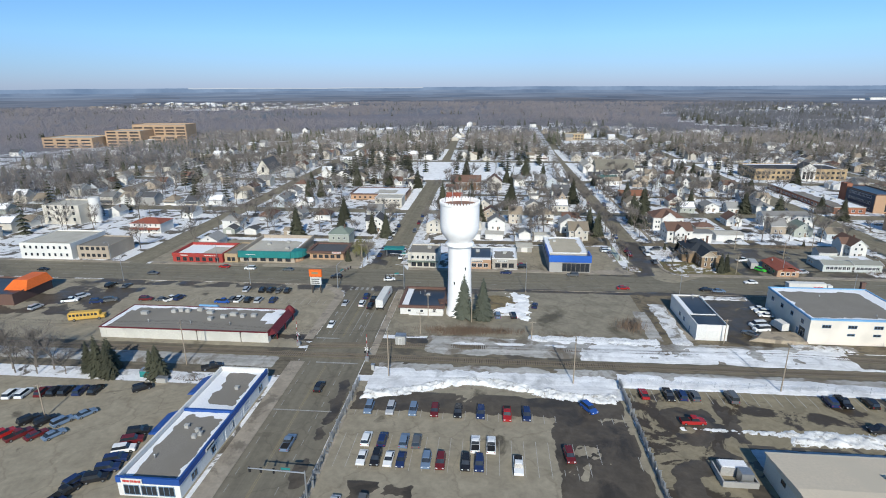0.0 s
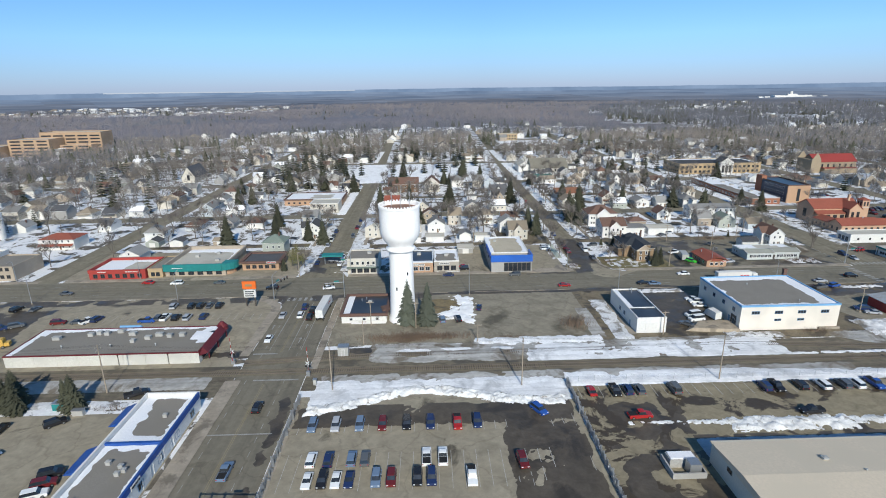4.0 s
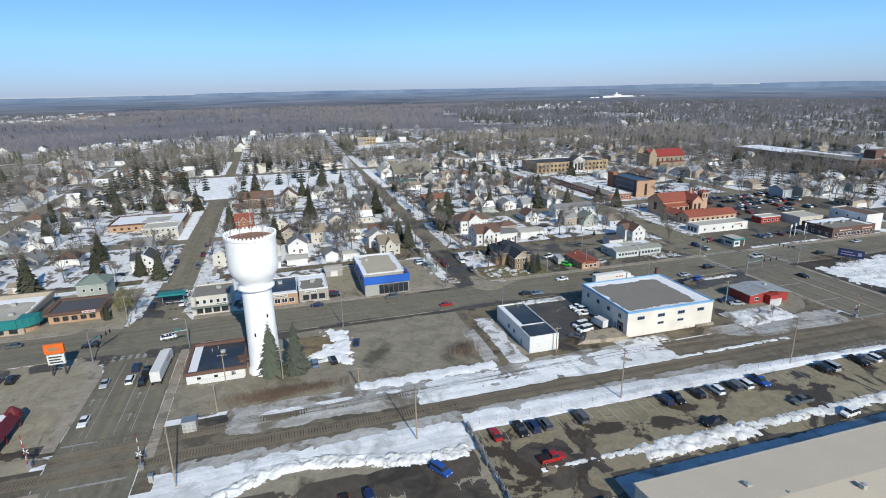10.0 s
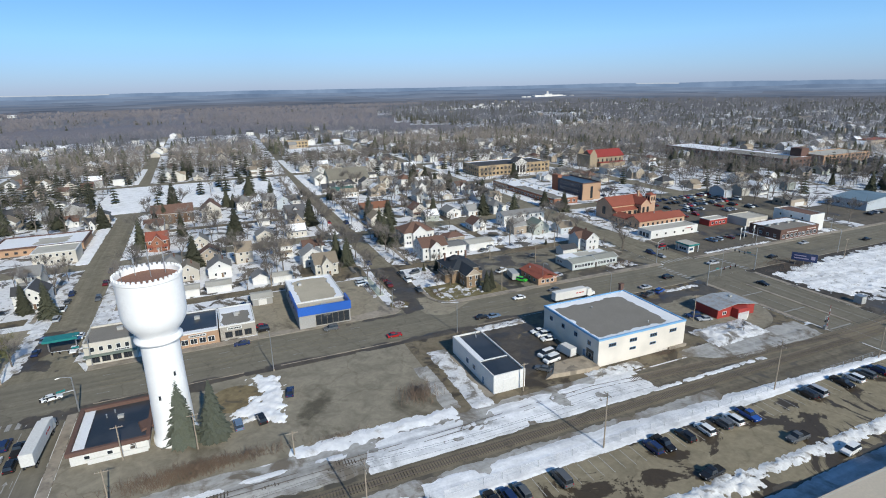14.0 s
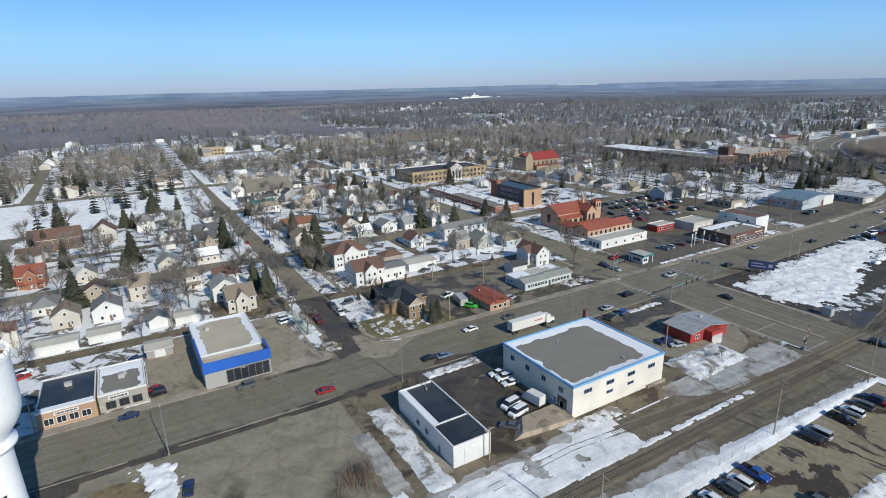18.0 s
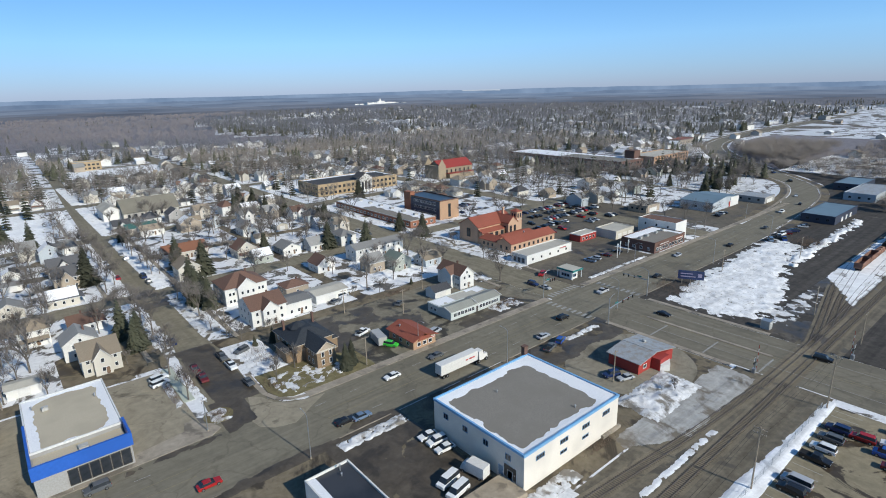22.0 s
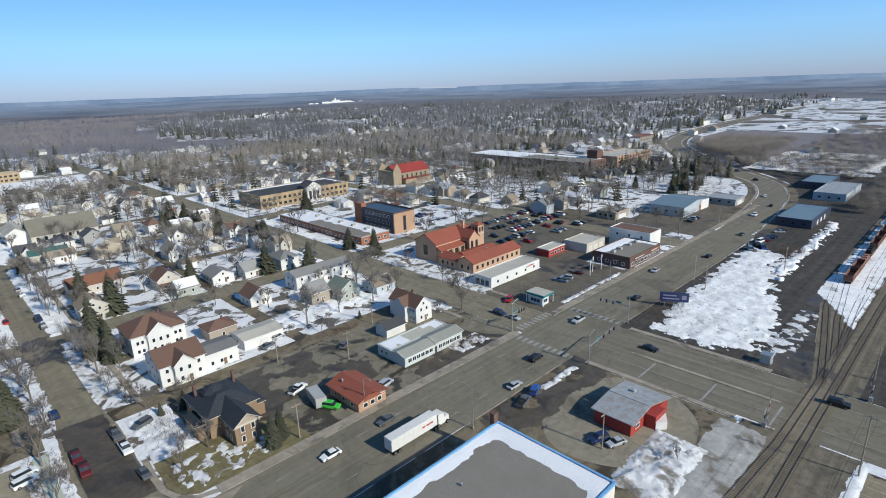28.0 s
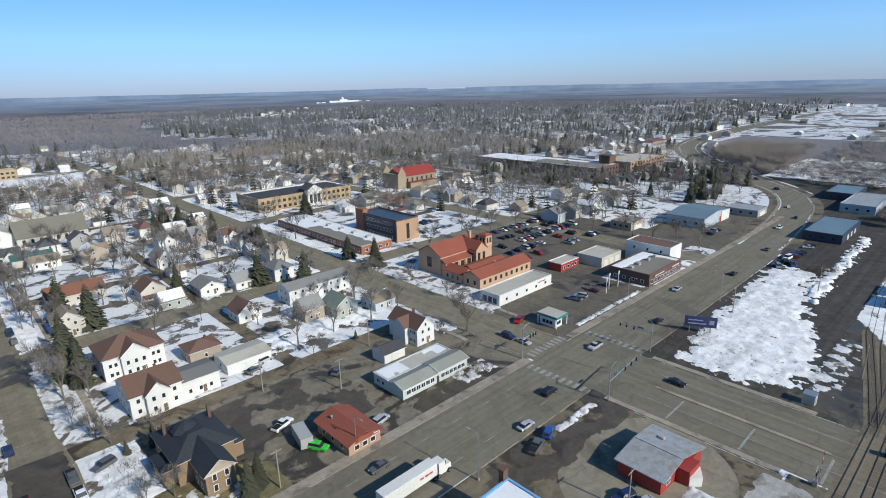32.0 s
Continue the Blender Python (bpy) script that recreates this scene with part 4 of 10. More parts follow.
snow_bank("snow_pile", 76, 106, -66.6, -60.2, 0.35, ridge_snow_mat, "broken snow heaps pushed up between car parks", 2.2, 1.3, seed=214, edge=2.0, rough=0.25, cells=0.6)
# bluish ice laid along the hall's cast shadow to turn that shadow blue
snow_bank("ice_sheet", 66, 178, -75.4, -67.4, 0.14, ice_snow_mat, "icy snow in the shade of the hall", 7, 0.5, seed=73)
snow_bank("snow_patch", 9, 27, -6, 21, 0.3, snow_mat, "snow round the lawn by the tower", 3, 0.6, seed=7, edge=1.4, outline=[(11.4, 3.0), (15.5, -1.4), (23, -4.6), (25.2, 8), (23.4, 19.4), (17.6, 19.6), (18.8, 13.5), (17.6, 7.4), (13.6, 5.4)])
snow_bank("snow_patch", 65.6, 72.2, -20, 13, 0.22, dirty_snow_mat, "dirty snow beside the white building", 5, 0.9, seed=8, edge=1.6)
snow_bank("snow_patch", 59, 64, -18, 6, 0.16, ice_mat, "grey slush in a wheel rut", 5, 1.2, seed=88, edge=1.6)
snow_bank("snow_pile", 145, 168, -21, -9, 0.6, dirty_snow_mat, "heaped dirty snow pile in the yard", 5, 0.6, seed=9, rough=0.6)
snow_bank("ice_sheet", 130, 183, -29.4, -16.4, 0.12, ice_mat, "frozen meltwater in the yard", 8, 0.35, seed=10, base=0.0, cut=((0.35, -1.0, 62.5), (0.5, 1.0, 43.5)))
snow_bank("snow_ridge", 54, 182, -65.4, -61.0, 0.2, ridge_snow_mat, "dirty ploughed snow ridge between car parks", 2.2, 1.7, seed=11, rough=0.22, edge=1.6, cells=0.6, cut=((0.04, 1.0, -60.2),))
snow_bank("snow_field", 211, 330, -18, 24, 0.3, field_snow_mat, "open snowy lot with wheel tracks", 4.5, 0.75, seed=12, edge=4.5, cells=0.75, rough=0.1,
          outline=[(217, 16), (252, 19.2), (280, 20.8), (314, 21.6), (327, 17), (322, 5), (300, 2), (286, -0.5), (263, -7.7), (248, -12.7), (231, -15.1), (220, -12.5), (215.6, -3), (215, 7.6)])
snow_bank("snow_ridge", 284, 400, -5, 6, 0.5, snow_mat, "ploughed snow along the yard road", 3, 0.8, seed=212, edge=1.6, cells=0.7, rough=0.2,
          outline=[(286, -2.4), (300, -2.4), (343, -1.0), (398, 0.2), (398, 3.2), (343, 2.6), (300, 3.4)])
snow_bank("snow_patch", 222, 262, -22, -14, 0.12, dirty_snow_mat, "slush left on the muddy yard", 3, 4.8, seed=213, edge=2.0, cells=0.8)
snow_bank("snow_field", 240, 700, -31.2, -14, 0.14, snow_mat, "ploughed snow between yard tracks", 7, 0.7, seed=14, cells=1.5, cut=((0.46, -0.89, 143.1),))
snow_bank("snow_field", 300, 620, -60, -42, 0.25, dirty_snow_mat, "patchy snow south of the tracks", 9, 1.5, seed=15, cells=2.0)
snow_bank("ice_sheet", -170, -49.5, -42.6, -34.9, 0.14, ice_mat, "icy snow south of the store", 7, 0.5, seed=16, cells=1.0)
snow_bank("snow_patch", -112, -66, -50.5, -46, 0.2, dirty_snow_mat, "dirty snow under the spruces", 4, 0.9, seed=72)
snow_bank("snow_field", -60, 62, 268, 378, 0.5, snow_mat, "wide snowy school ground among pines", 26, 0.5, seed=17, cells=2, edge=8)
snow_bank("snow_field", 105, 185, 500, 600, 0.5, snow_mat, "snowy sports field", 30, 0.4, seed=18, cells=3, edge=8)
snow_bank("snow_field", 214, 300, 325, 372, 0.5, snow_mat, "snow behind the school", 18, 0.6, seed=19, cells=2)
for k, (x0, x1) in enumerate(((-46.6, -42.2), (-28.6, -24.2), (68.9, 73.4), (82.6, 88.4), (182, 187.4), (204.6, 210))):
    for j, (y0, y1) in enumerate(((50, 142), (157, 258), (273, 375), (390, 490))):
        if k in (2, 3) and j == 0:
            y0 = 100
        if k > 3 and j == 0:
            y0 = 74
        snow_bank("verge_snow", x0 - 0.8, x1 + 0.8, y0, y1, 0.35, dirty_snow_mat if j == 0 else snow_mat, "snow along the street verge", 2.6, 1.75 if j == 0 else 1.05, seed=30 + k * 5 + j, edge=1.5, cells=1.3)
snow_bank("snow_patch", 84.6, 95, 63, 86, 0.26, rail_snow_mat, "melting snow under a bare tree", 3, 1.3, seed=61, edge=1.0)
snow_bank("snow_patch", 63.9, 66.1, 61, 85, 0.24, dirty_snow_mat, "snow among the shrubs beside the pale strip", 2.4, 1.5, seed=161, edge=0.7)
snow_bank("snow_patch", 68.9, 71.2, 60, 85, 0.24, snow_mat, "snow among the shrubs beside the pale strip", 2.4, 1.3, seed=162, edge=0.7)
snow_bank("snow_patch", 68.4, 73.2, 47.6, 54.2, 0.3, dirty_snow_mat, "snow on the round corner bed", 2.2, 1.4, seed=163, edge=1.0, base=0.14)
snow_bank("snow_patch", 86, 106, 47.6, 60, 0.14, dirty_snow_mat, "last snow on the lawn", 2.4, 5.0, seed=164, edge=1.0, base=0.12)
snow_bank("snow_patch", 164, 178, 48, 56, 0.3, dirty_snow_mat, "snow among the shrubs before the row building", 2.4, 2.2, seed=165, edge=1.0, base=0.03)
snow_bank("snow_patch", 130, 176, 100, 116, 0.3, snow_mat, "melting snow on back yards", 4, 2.4, seed=62)
snow_bank("snow_patch", 425, 486, 76, 150, 0.4, dirty_snow_mat, "snow heaps beside the bend", 7, 2.3, seed=63, cells=2)
snow_bank("snow_patch", 560, 700, 10, 100, 0.4, field_snow_mat, "snow beside the bend", 14, 1.7, seed=64, cells=2.4)

# dirty snow left along kerbs, and meltwater that darkens the asphalt
for k, (x0, x1, y0, y1) in enumerate(((164, 180, 18.2, 20.8), (86, 104, 18, 22), (100, 118, -20.5, -16.2), (216, 258, 46.6, 48.8))):
    snow_bank("kerb_snow", x0, x1, y0, y1, 0.28, dirty_snow_mat, "dirty snow heaped along the kerb", 1.8, 1.7, seed=80 + k, edge=0.7, rough=0.16, cells=0.5)
for k, (x0, x1, y0, y1, lift, bite) in enumerate(((-150, 8, 17, 24.6, 0.05, 1.6), (-20, 100, 20.4, 25.4, 0.044, 0.7), (69.4, 79, 41, 58, 0.044, 0.25), (71.2, 83, 53, 94, 0.042, 0.35), (48, 74, 40.4, 44.4, 0.046, 0.6), (72, 84, 136, 162, 0.036, 0.8), (82.6, 105, -12, 27, 0.045, 0.9), (-175, -122, -14, 16, 0.024, 0.8), (138, 186, 10, 24, 0.025, 1.3), (46, 70, -112, -52, 0.022, 1.35), (66, 180, -76, -66, 0.022, 0.9), (-24, 44, -61, -50.5, 0.02, 0.3), (24, 44, -104, -57, 0.0215, 0.55), (-18, -2, -112, -84, 0.021, 1.2), (212, 300, -34, -14, 0.023, 1.0), (92, 146, 56, 86, 0.018, 1.6), (-30, -24.6, -90, -44, 0.041, 1.4), (146, 182, 44.5, 54, 0.02, 1.4), (-62, 8, -26, -20, 0.03, 1.2), (-44, -28, 46, 80, 0.036, 1.0))):
    snow_bank("wet_patch", x0, x1, y0, y1, 0.03, wet_mat, "dark meltwater stain on the asphalt", 9, bite * 2.7, seed=100 + k, edge=3.0, base=lift, cells=1.1)
# pale concrete strip beside the showroom's forecourt
bm = bmesh.new()
box(bm, 66.2, 68.8, 62.4, 84.5, -0.1, 0.16)
setting("pavement_strip", bm, strip_mat, "pale greenish slab strip between shrubs", "pavement")
bm = bmesh.new()
prism(bm, ring(20, 3.4, 70.8, 51.0), -0.1, 0.15)
setting("lawn_island", bm, olive_lawn_mat, "round corner bed with grass and snow", "lawn")
bm = bmesh.new()
prism(bm, [(52, 43.6), (67, 43.6), (69.6, 45.4), (68.6, 48.4), (66, 50.6), (66, 53), (63.6, 53), (62.6, 49.4), (52, 47.8)], -0.1, 0.14)
setting("pavement_forecourt", bm, concrete_mat, "pale concrete apron beside the forecourt", "pavement")
# raised median of the east street
bm = bmesh.new()
box(bm, 197.0, 198.1, -26, 12, 0.03, 0.17)
setting("kerb_median", bm, concrete_mat, "raised pale concrete median", "kerb")

bm = bmesh.new()
prism(bm, [(x * 1.0, y) for x, y in ring(24, 6.4, 13.0, 10.5)], -0.1, 0.09)
setting("lawn_tower", bm, lawn_mat, "dry straw-coloured lawn by the tower", "lawn")
bm = bmesh.new()
prism(bm, [(113, 46.6), (113, 57), (105, 62), (84.4, 63), (84, 53), (85.2, 49), (88, 46.6)], -0.1, 0.12)
setting("lawn_corner", bm, olive_lawn_mat, "dry lawn before the stone building", "lawn")

# ---- buildings ----


def roof_snow_sheet(parent, x0, x1, y0, y1, z, bare, seed, name="roof_snow", cells=0.8):
    """Snow left on a flat roof round a bare rectangle, with a ragged inner edge."""
    bx0, bx1, by0, by1 = bare
    nx, ny = max(3, int((x1 - x0) / cells)), max(3, int((y1 - y0) / cells))
    bm = bmesh.new()
    rows = []
    for j in range(ny + 1):
        row = []
        for i in range(nx + 1):
            x, y = x0 + (x1 - x0) * i / nx, y0 + (y1 - y0) * j / ny
            dx, dy = max(bx0 - x, x - bx1), max(by0 - y, y - by1)
            d = max(dx, dy) if min(dx, dy) < 0 else math.hypot(dx, dy)
            d += 1.1 * noise.fractal(Vector((x / 3.5, y / 3.5, seed)), 0.9, 2, 3)
            row.append(bm.verts.new((x, y, z + max(-0.06, min(0.2, d * 0.13)))))
        rows.append(row)
    for a, b in zip(rows, rows[1:]):
        for i in range(nx):
            q = (a[i], a[i + 1], b[i + 1], b[i])
            if max(v.co.z for v in q) > z:
                bm.faces.new(q)
    for v in [v for v in bm.verts if not v.link_faces]:
        bm.verts.remove(v)
    if not bm.faces:
        bm.free()
        return None
    return part(name, bm, roof_snow, parent, "melting white snow", smooth=True)


def flat_building(name, label, x0, x1, y0, y1, h, wall, roof, parapet=0.5, trim=None, category="building", lip=0.0, trim_sides="SNWE"):
    """A box of walls with a recessed flat roof and a parapet of four pieces; returns the thing and its own plan."""
    cx, cy = (x0 + x1) / 2, (y0 + y1) / 2
    t = thing(name, label, category, cx, cy)
    a, b, c, d = x0 - cx, x1 - cx, y0 - cy, y1 - cy
    bm = bmesh.new()
    box(bm, a, b, c, d, -0.1, h - parapet)
    part("wall", bm, wall, t)
    bm = bmesh.new()
    box(bm, a + 0.3, b - 0.3, c + 0.3, d - 0.3, h - parapet, h - parapet + 0.06)
    part("roof", bm, roof, t)
    e = lip
    for side, q in (("S", (a - e, b + e, c - e, c + 0.3)), ("N", (a - e, b + e, d - 0.3, d + e)), ("W", (a - e, a + 0.3, c + 0.3, d - 0.3)), ("E", (b - 0.3, b + e, c + 0.3, d - 0.3))):
        bm = bmesh.new()
        box(bm, *q, h - parapet, h)
        part("parapet", bm, trim if trim and side in trim_sides else wall, t)
    return t, (a, b, c, d), h - parapet + 0.06


def roof_unit(parent, x, y, z, w=1.6, d=1.2, h=0.9, name="roof_unit"):
    bm = bmesh.new()
    box(bm, x - w / 2, x + w / 2, y - d / 2, y + d / 2, z, z + h * 0.85)
    box(bm, x - w / 2 - 0.06, x + w / 2 + 0.06, y - d / 2 - 0.06, y + d / 2 + 0.06, z + h * 0.85, z + h)
    prism(bm, ring(10, min(w, d) * 0.3, x, y), z + h, z + h + 0.12)
    part(name, bm, unit_white, parent)


def vent_pipe(parent, x, y, z, h=0.8, r=0.14, name="vent_pipe"):
    bm = bmesh.new()
    tube(bm, (x, y, z), (x, y, z + h), r, r, 8)
    tube(bm, (x, y, z + h), (x, y, z + h + 0.15), r * 1.7, r * 1.2, 8)
    part(name, bm, steel_grey, parent)


def sign_bars(parent, x, y, z, w, h, m, side="S", rows=1, back=None, name="sign"):
    """A sign: a board with unreadable writing as plain bars."""
    rz = SIDES[side][0]
    bm = bmesh.new()
    box(bm, -w / 2, w / 2, -0.12, 0, 0, h)
    s = part(name, bm, back or sign_face, parent, "", (x, y, z), rz)
    for k in range(rows):
        bm = bmesh.new()
        zz = h * (k + 0.28) / rows
        u = -w * 0.42
        n = 0
        while u < w * 0.4:
            step = w * (0.07 + 0.05 * ((n * 7) % 3))
            box(bm, u, min(u + step * 0.8, w * 0.43), -0.15, -0.115, zz, zz + h * 0.45 / rows)
            u += step
            n += 1
        part("lettering", bm, m, s)


# the water tower
tower = thing("water_tower", "tall white concrete water tower with a bulging tank and crenellated rim", "water tower")
bm = bmesh.new()
lathe(bm, [(4.7, -0.1), (4.65, 1.2), (4.25, 1.6), (4.15, 4), (3.95, 12), (3.85, 20), (3.85, 24.4)], 56)
part("shaft", bm, tower_white, tower, smooth=True)
bm = bmesh.new()
lathe(bm, [(3.85, 24.3), (4.75, 24.5), (4.8, 25.1), (4.1, 25.4), (4.0, 25.8)], 56)
part("collar", bm, tower_white, tower, smooth=True)
bm = bmesh.new()
lathe(bm, [(4.0, 25.7), (4.25, 26.4), (5.2, 27.6), (5.95, 28.9), (6.3, 30.2), (6.4, 31.4), (6.4, 38.3)], 56)
part("tank", bm, tower_white, tower, smooth=True)
bm = bmesh.new()
lathe(bm, [(6.4, 38.2), (6.62, 38.4), (6.62, 39.0), (6.2, 39.0), (6.15, 37.9)], 56)
part("rim", bm, tower_white, tower)
merlon_bm = bmesh.new()
prism(merlon_bm, [(-0.3, 0), (0.3, 0), (0.3, 0.42), (-0.3, 0.42)], 0, 0.5, 0, [(-0.2, 0), (0.2, 0), (0.2, 0.42), (-0.2, 0.42)])
merlon = mesh_of("merlon", merlon_bm, tower_white)
for k in range(40):
    a = k * math.tau / 40
    put("merlon", merlon, tower, "", (6.62 * math.cos(a), 6.62 * math.sin(a), 39.0), math.degrees(a) + 90)
bm = bmesh.new()
prism(bm, ring(48, 6.18), 37.6, 38.0)
part("deck", bm, rust_mat, tower, "rusty red-brown deck inside the rim")
for x, y, h in ((0.5, 1, 7.2), (-2.6, 3.2, 5.0), (3.2, 2.6, 6.0), (-4.6, -1.4, 3.2)):
    bm = bmesh.new()
    tube(bm, (x, y, 38), (x, y, 38 + h), 0.09, 0.04, 6)
    box(bm, x - 0.15, x + 0.15, y - 0.1, y + 0.1, 38 + h * 0.55, 38 + h * 0.75)
    part("antenna", bm, steel_grey, tower)
for k, (a, z, r) in enumerate(((-66, 4.0, 4.17), (-112, 11.5, 3.97), (-58, 16.5, 3.9), (-40, 9.0, 4.04))):
    b = radians(a)
    put("window", window_mesh(0.6, 1.2, frame_white, 1), tower, "", (r * math.cos(b), r * math.sin(b), z), a + 90)

# flat-roofed museum building at the tower's foot
t, pl, rz0 = flat_building("museum_annex", "low white building with brown eave band and dark flat roof", -20.2, -5.4, -2.6, 15, 3.4, white_wall, roof_black, 0.9, brick_dark, lip=0.5)
roof_snow_sheet(t, pl[0] + 0.4, pl[0] + 2.6, pl[2] + 0.8, pl[3] - 0.5, rz0, (99, 100, 99, 100), 3.1)
openings(t, "S", pl, 3, 1.2, 1.0, 0.9)
openings(t, "S", pl, 1, 1.0, 2.1, 0.1, name="door", mesh=door_mesh(1.0, 2.1, frame_dark), span=(0.8, 0.9))
roof_unit(t, 1, 3, rz0, 1.2, 1, 0.6)
vent_pipe(t, -2, 4, rz0)
vent_pipe(t, -0.5, 5.5, rz0)
bm = bmesh.new()
prism(bm, [(5.9, -5.6), (10.8, -3.2), (9.6, 0.4), (4.8, -1.4)], 2.5, 3.0, 0, [(6.2, -5.2), (10.4, -3.1), (9.4, 0), (5.1, -1.7)])
part("canopy", bm, brick_dark, t, "dark red-brown entrance canopy")
for x, y in ((6.3, -5.2), (10.2, -3.2), (9.3, 0)):
    bm = bmesh.new()
    tube(bm, (x, y, 0), (x, y, 2.5), 0.12, 0.12, 8)
    part("canopy_post", bm, white_wall, t)
bm = bmesh.new()
box(bm, -4.2, 7.2, -9.6, -9.3, 0, 1.15)
part("screen_wall", bm, white_wall, t)

# the long blue building
t, pl, rz0 = flat_building("blue_shop_building", "long low shop with blue fascia and snowy flat roof", -60, -47.5, -92.4, -50.2, 4.4, white_wall, roof_grey, 1.3, navy_panel, lip=0.15, trim_sides="SE")
roof_snow_sheet(t, pl[0] + 0.4, pl[1] - 0.4, pl[2] + 0.4, pl[3] - 19, rz0, (pl[0] + 1.5, pl[1] - 1.7, pl[2] - 1.0, pl[3] - 20.4), 1.2)
roof_snow_sheet(t, pl[0] + 0.4, pl[1] - 0.4, pl[3] - 18.4, pl[3] - 0.4, rz0, (pl[0] + 3.4, pl[1] - 1.8, pl[3] - 15.6, pl[3] - 1.2), 1.7)
bm = bmesh.new()
box(bm, pl[0] + 0.3, pl[1] - 0.3, pl[3] - 19, pl[3] - 18.4, rz0, rz0 + 0.75)
part("divider", bm, navy_panel, t)
for y in (-5.7, 10.3):
    bm = bmesh.new()
    prism(bm, [(pl[0] - 3.8, y), (pl[0], y), (pl[0], y + 8), (pl[0] - 3.8, y + 8)], 2.4, 2.6, 0, [(pl[0] - 0.4, y), (pl[0], y), (pl[0], y + 8), (pl[0] - 0.4, y + 8)])
    bmesh.ops.translate(bm, verts=[v for v in bm.verts if v.co.z > 2.5 and v.co.x > pl[0] - 1], vec=(0, 0, 1.1))
    part("awning", bm, navy_panel, t, "sloping blue awning")
openings(t, "E", pl, 5, 2.2, 1.6, 0.8, frame_blue, 2)
openings(t, "E", pl, 4, 3.2, 2.6, 0.05, name="garage_door", mesh=door_mesh(3.2, 2.6, white_wall), span=(0.3, 0.75))
openings(t, "S", pl, 3, 3.2, 2.2, 0.4, frame_blue, 3)
sign_bars(t, -3, pl[2] - 0.3, 3.2, 4.2, 1.1, ink_red, "S", 1)
sign_bars(t, pl[1] + 0.3, -10, 3.2, 3.4, 0.9, ink, "E", 1)
for x, y in ((1.5, -7), (2.3, -6), (1.1, -4.8), (1.9, 12.6), (-2, -3.6)):
    roof_unit(t, x, y, rz0, 0.9, 0.8, 0.8)
vent_pipe(t, -3, -14, rz0)

# the store with the red parapet
t, pl, rz0 = flat_building("store_building", "wide low cream block store with red roof edge and snow", -111.2, -56.8, -27.5, -9.8, 3.6, store_wall, roof_grey, 0.3, red_panel, lip=0.12)
for k in range(9):
    x = pl[0] + 2 + k * 6.2
    bm = bmesh.new()
    box(bm, x - 0.12, x + 0.12, pl[2] - 0.1, pl[2], 0, 3.28)
    part("pilaster", bm, store_wall, t)
roof_snow_sheet(t, pl[0] + 0.4, pl[1] - 0.4, pl[3] - 4.5, pl[3] - 0.4, rz0, (pl[0] + 3, pl[1] - 4, pl[2], pl[3] - 1.4), 4.2)
roof_snow_sheet(t, pl[1] - 6, pl[1] - 0.4, pl[2] + 6, pl[3] - 3.5, rz0, (pl[0], pl[1] - 3, pl[2], pl[2] + 9), 4.4)
roof_snow_sheet(t, pl[0] + 0.4, pl[0] + 3, pl[2] + 0.5, pl[3] - 3.5, rz0, (pl[0] + 1.4, 90, -90, 90), 4.9)
bm = bmesh.new()
prism(bm, [(pl[1] + 0.15, pl[2]), (pl[1] + 1.9, pl[2] + 2), (pl[1] + 1.9, pl[3] + 1.5), (pl[1] + 0.15, pl[3] + 1.5)], 2.3, 4.1, 0, [(pl[1] + 0.15, pl[2]), (pl[1] + 0.6, pl[2] + 2), (pl[1] + 0.6, pl[3] + 1.2), (pl[1] + 0.15, pl[3] + 1.2)])
part("mansard", bm, red_panel, t, "dark red sloping mansard")
for k in range(3):
    bm = bmesh.new()
    tube(bm, (pl[1] + 1.6, pl[2] + 3 + 7 * k, 0), (pl[1] + 1.6, pl[2] + 3 + 7 * k, 2.3), 0.2, 0.2, 8)
    part("column", bm, red_panel, t)
openings(t, "N", pl, 6, 3.4, 1.9, 0.3, frame_dark, 3)
openings(t, "E", pl, 3, 3.2, 1.8, 0.3, frame_dark, 3)
for x in (4.6, 18.6):
    bm = bmesh.new()
    tube(bm, (x, pl[2] - 0.16, 0), (x, pl[2] - 0.16, 3.3), 0.09, 0.09, 8)
    box(bm, x - 0.18, x + 0.18, pl[2] - 0.3, pl[2] - 0.12, 3.0, 3.3)
    part("downpipe", bm, frame_dark, t, "dark rain pipe")
bm = bmesh.new()
prism(bm, ring(14, 1.7, pl[1] + 0.3, pl[3] + 0.2), 2.2, 3.4, 0, ring(14, 1.5, pl[1] + 0.3, pl[3] + 0.2))
prism(bm, ring(14, 1.75, pl[1] + 0.3, pl[3] + 0.2), 3.4, 4.9, 0, ring(14, 0.5, pl[1] + 0.3, pl[3] + 0.2))
part("corner_turret", bm, red_panel, t, "rounded red corner turret")
bm = bmesh.new()
prism(bm, [(-4.4, pl[3] + 0.2), (2.6, pl[3] + 0.2), (2.6, pl[3] + 1.8), (-4.4, pl[3] + 1.8)], 2.5, 4.2, 0, [(-4.2, pl[3] + 0.2), (2.4, pl[3] + 0.2), (2.4, pl[3] + 0.5), (-4.2, pl[3] + 0.5)])
part("awning", bm, sky_trim, t, "light blue sloping awning")
for x, y, w in ((-19, 2, 2.2), (-10, 4, 1.5), (-8, 5, 1.4), (-5.5, 4.6, 1.4), (-2, 6, 1.8), (2.5, 4, 2), (8.5, 1, 1.6), (11, 3, 2.2), (14.5, 2, 1.4), (18, 2.6, 1.6), (5, -1, 1.2)):
    roof_unit(t, x, y, rz0, w, 1.3, 1.0)
for x in (-14, 0, 13):
    vent_pipe(t, x, -4, rz0)

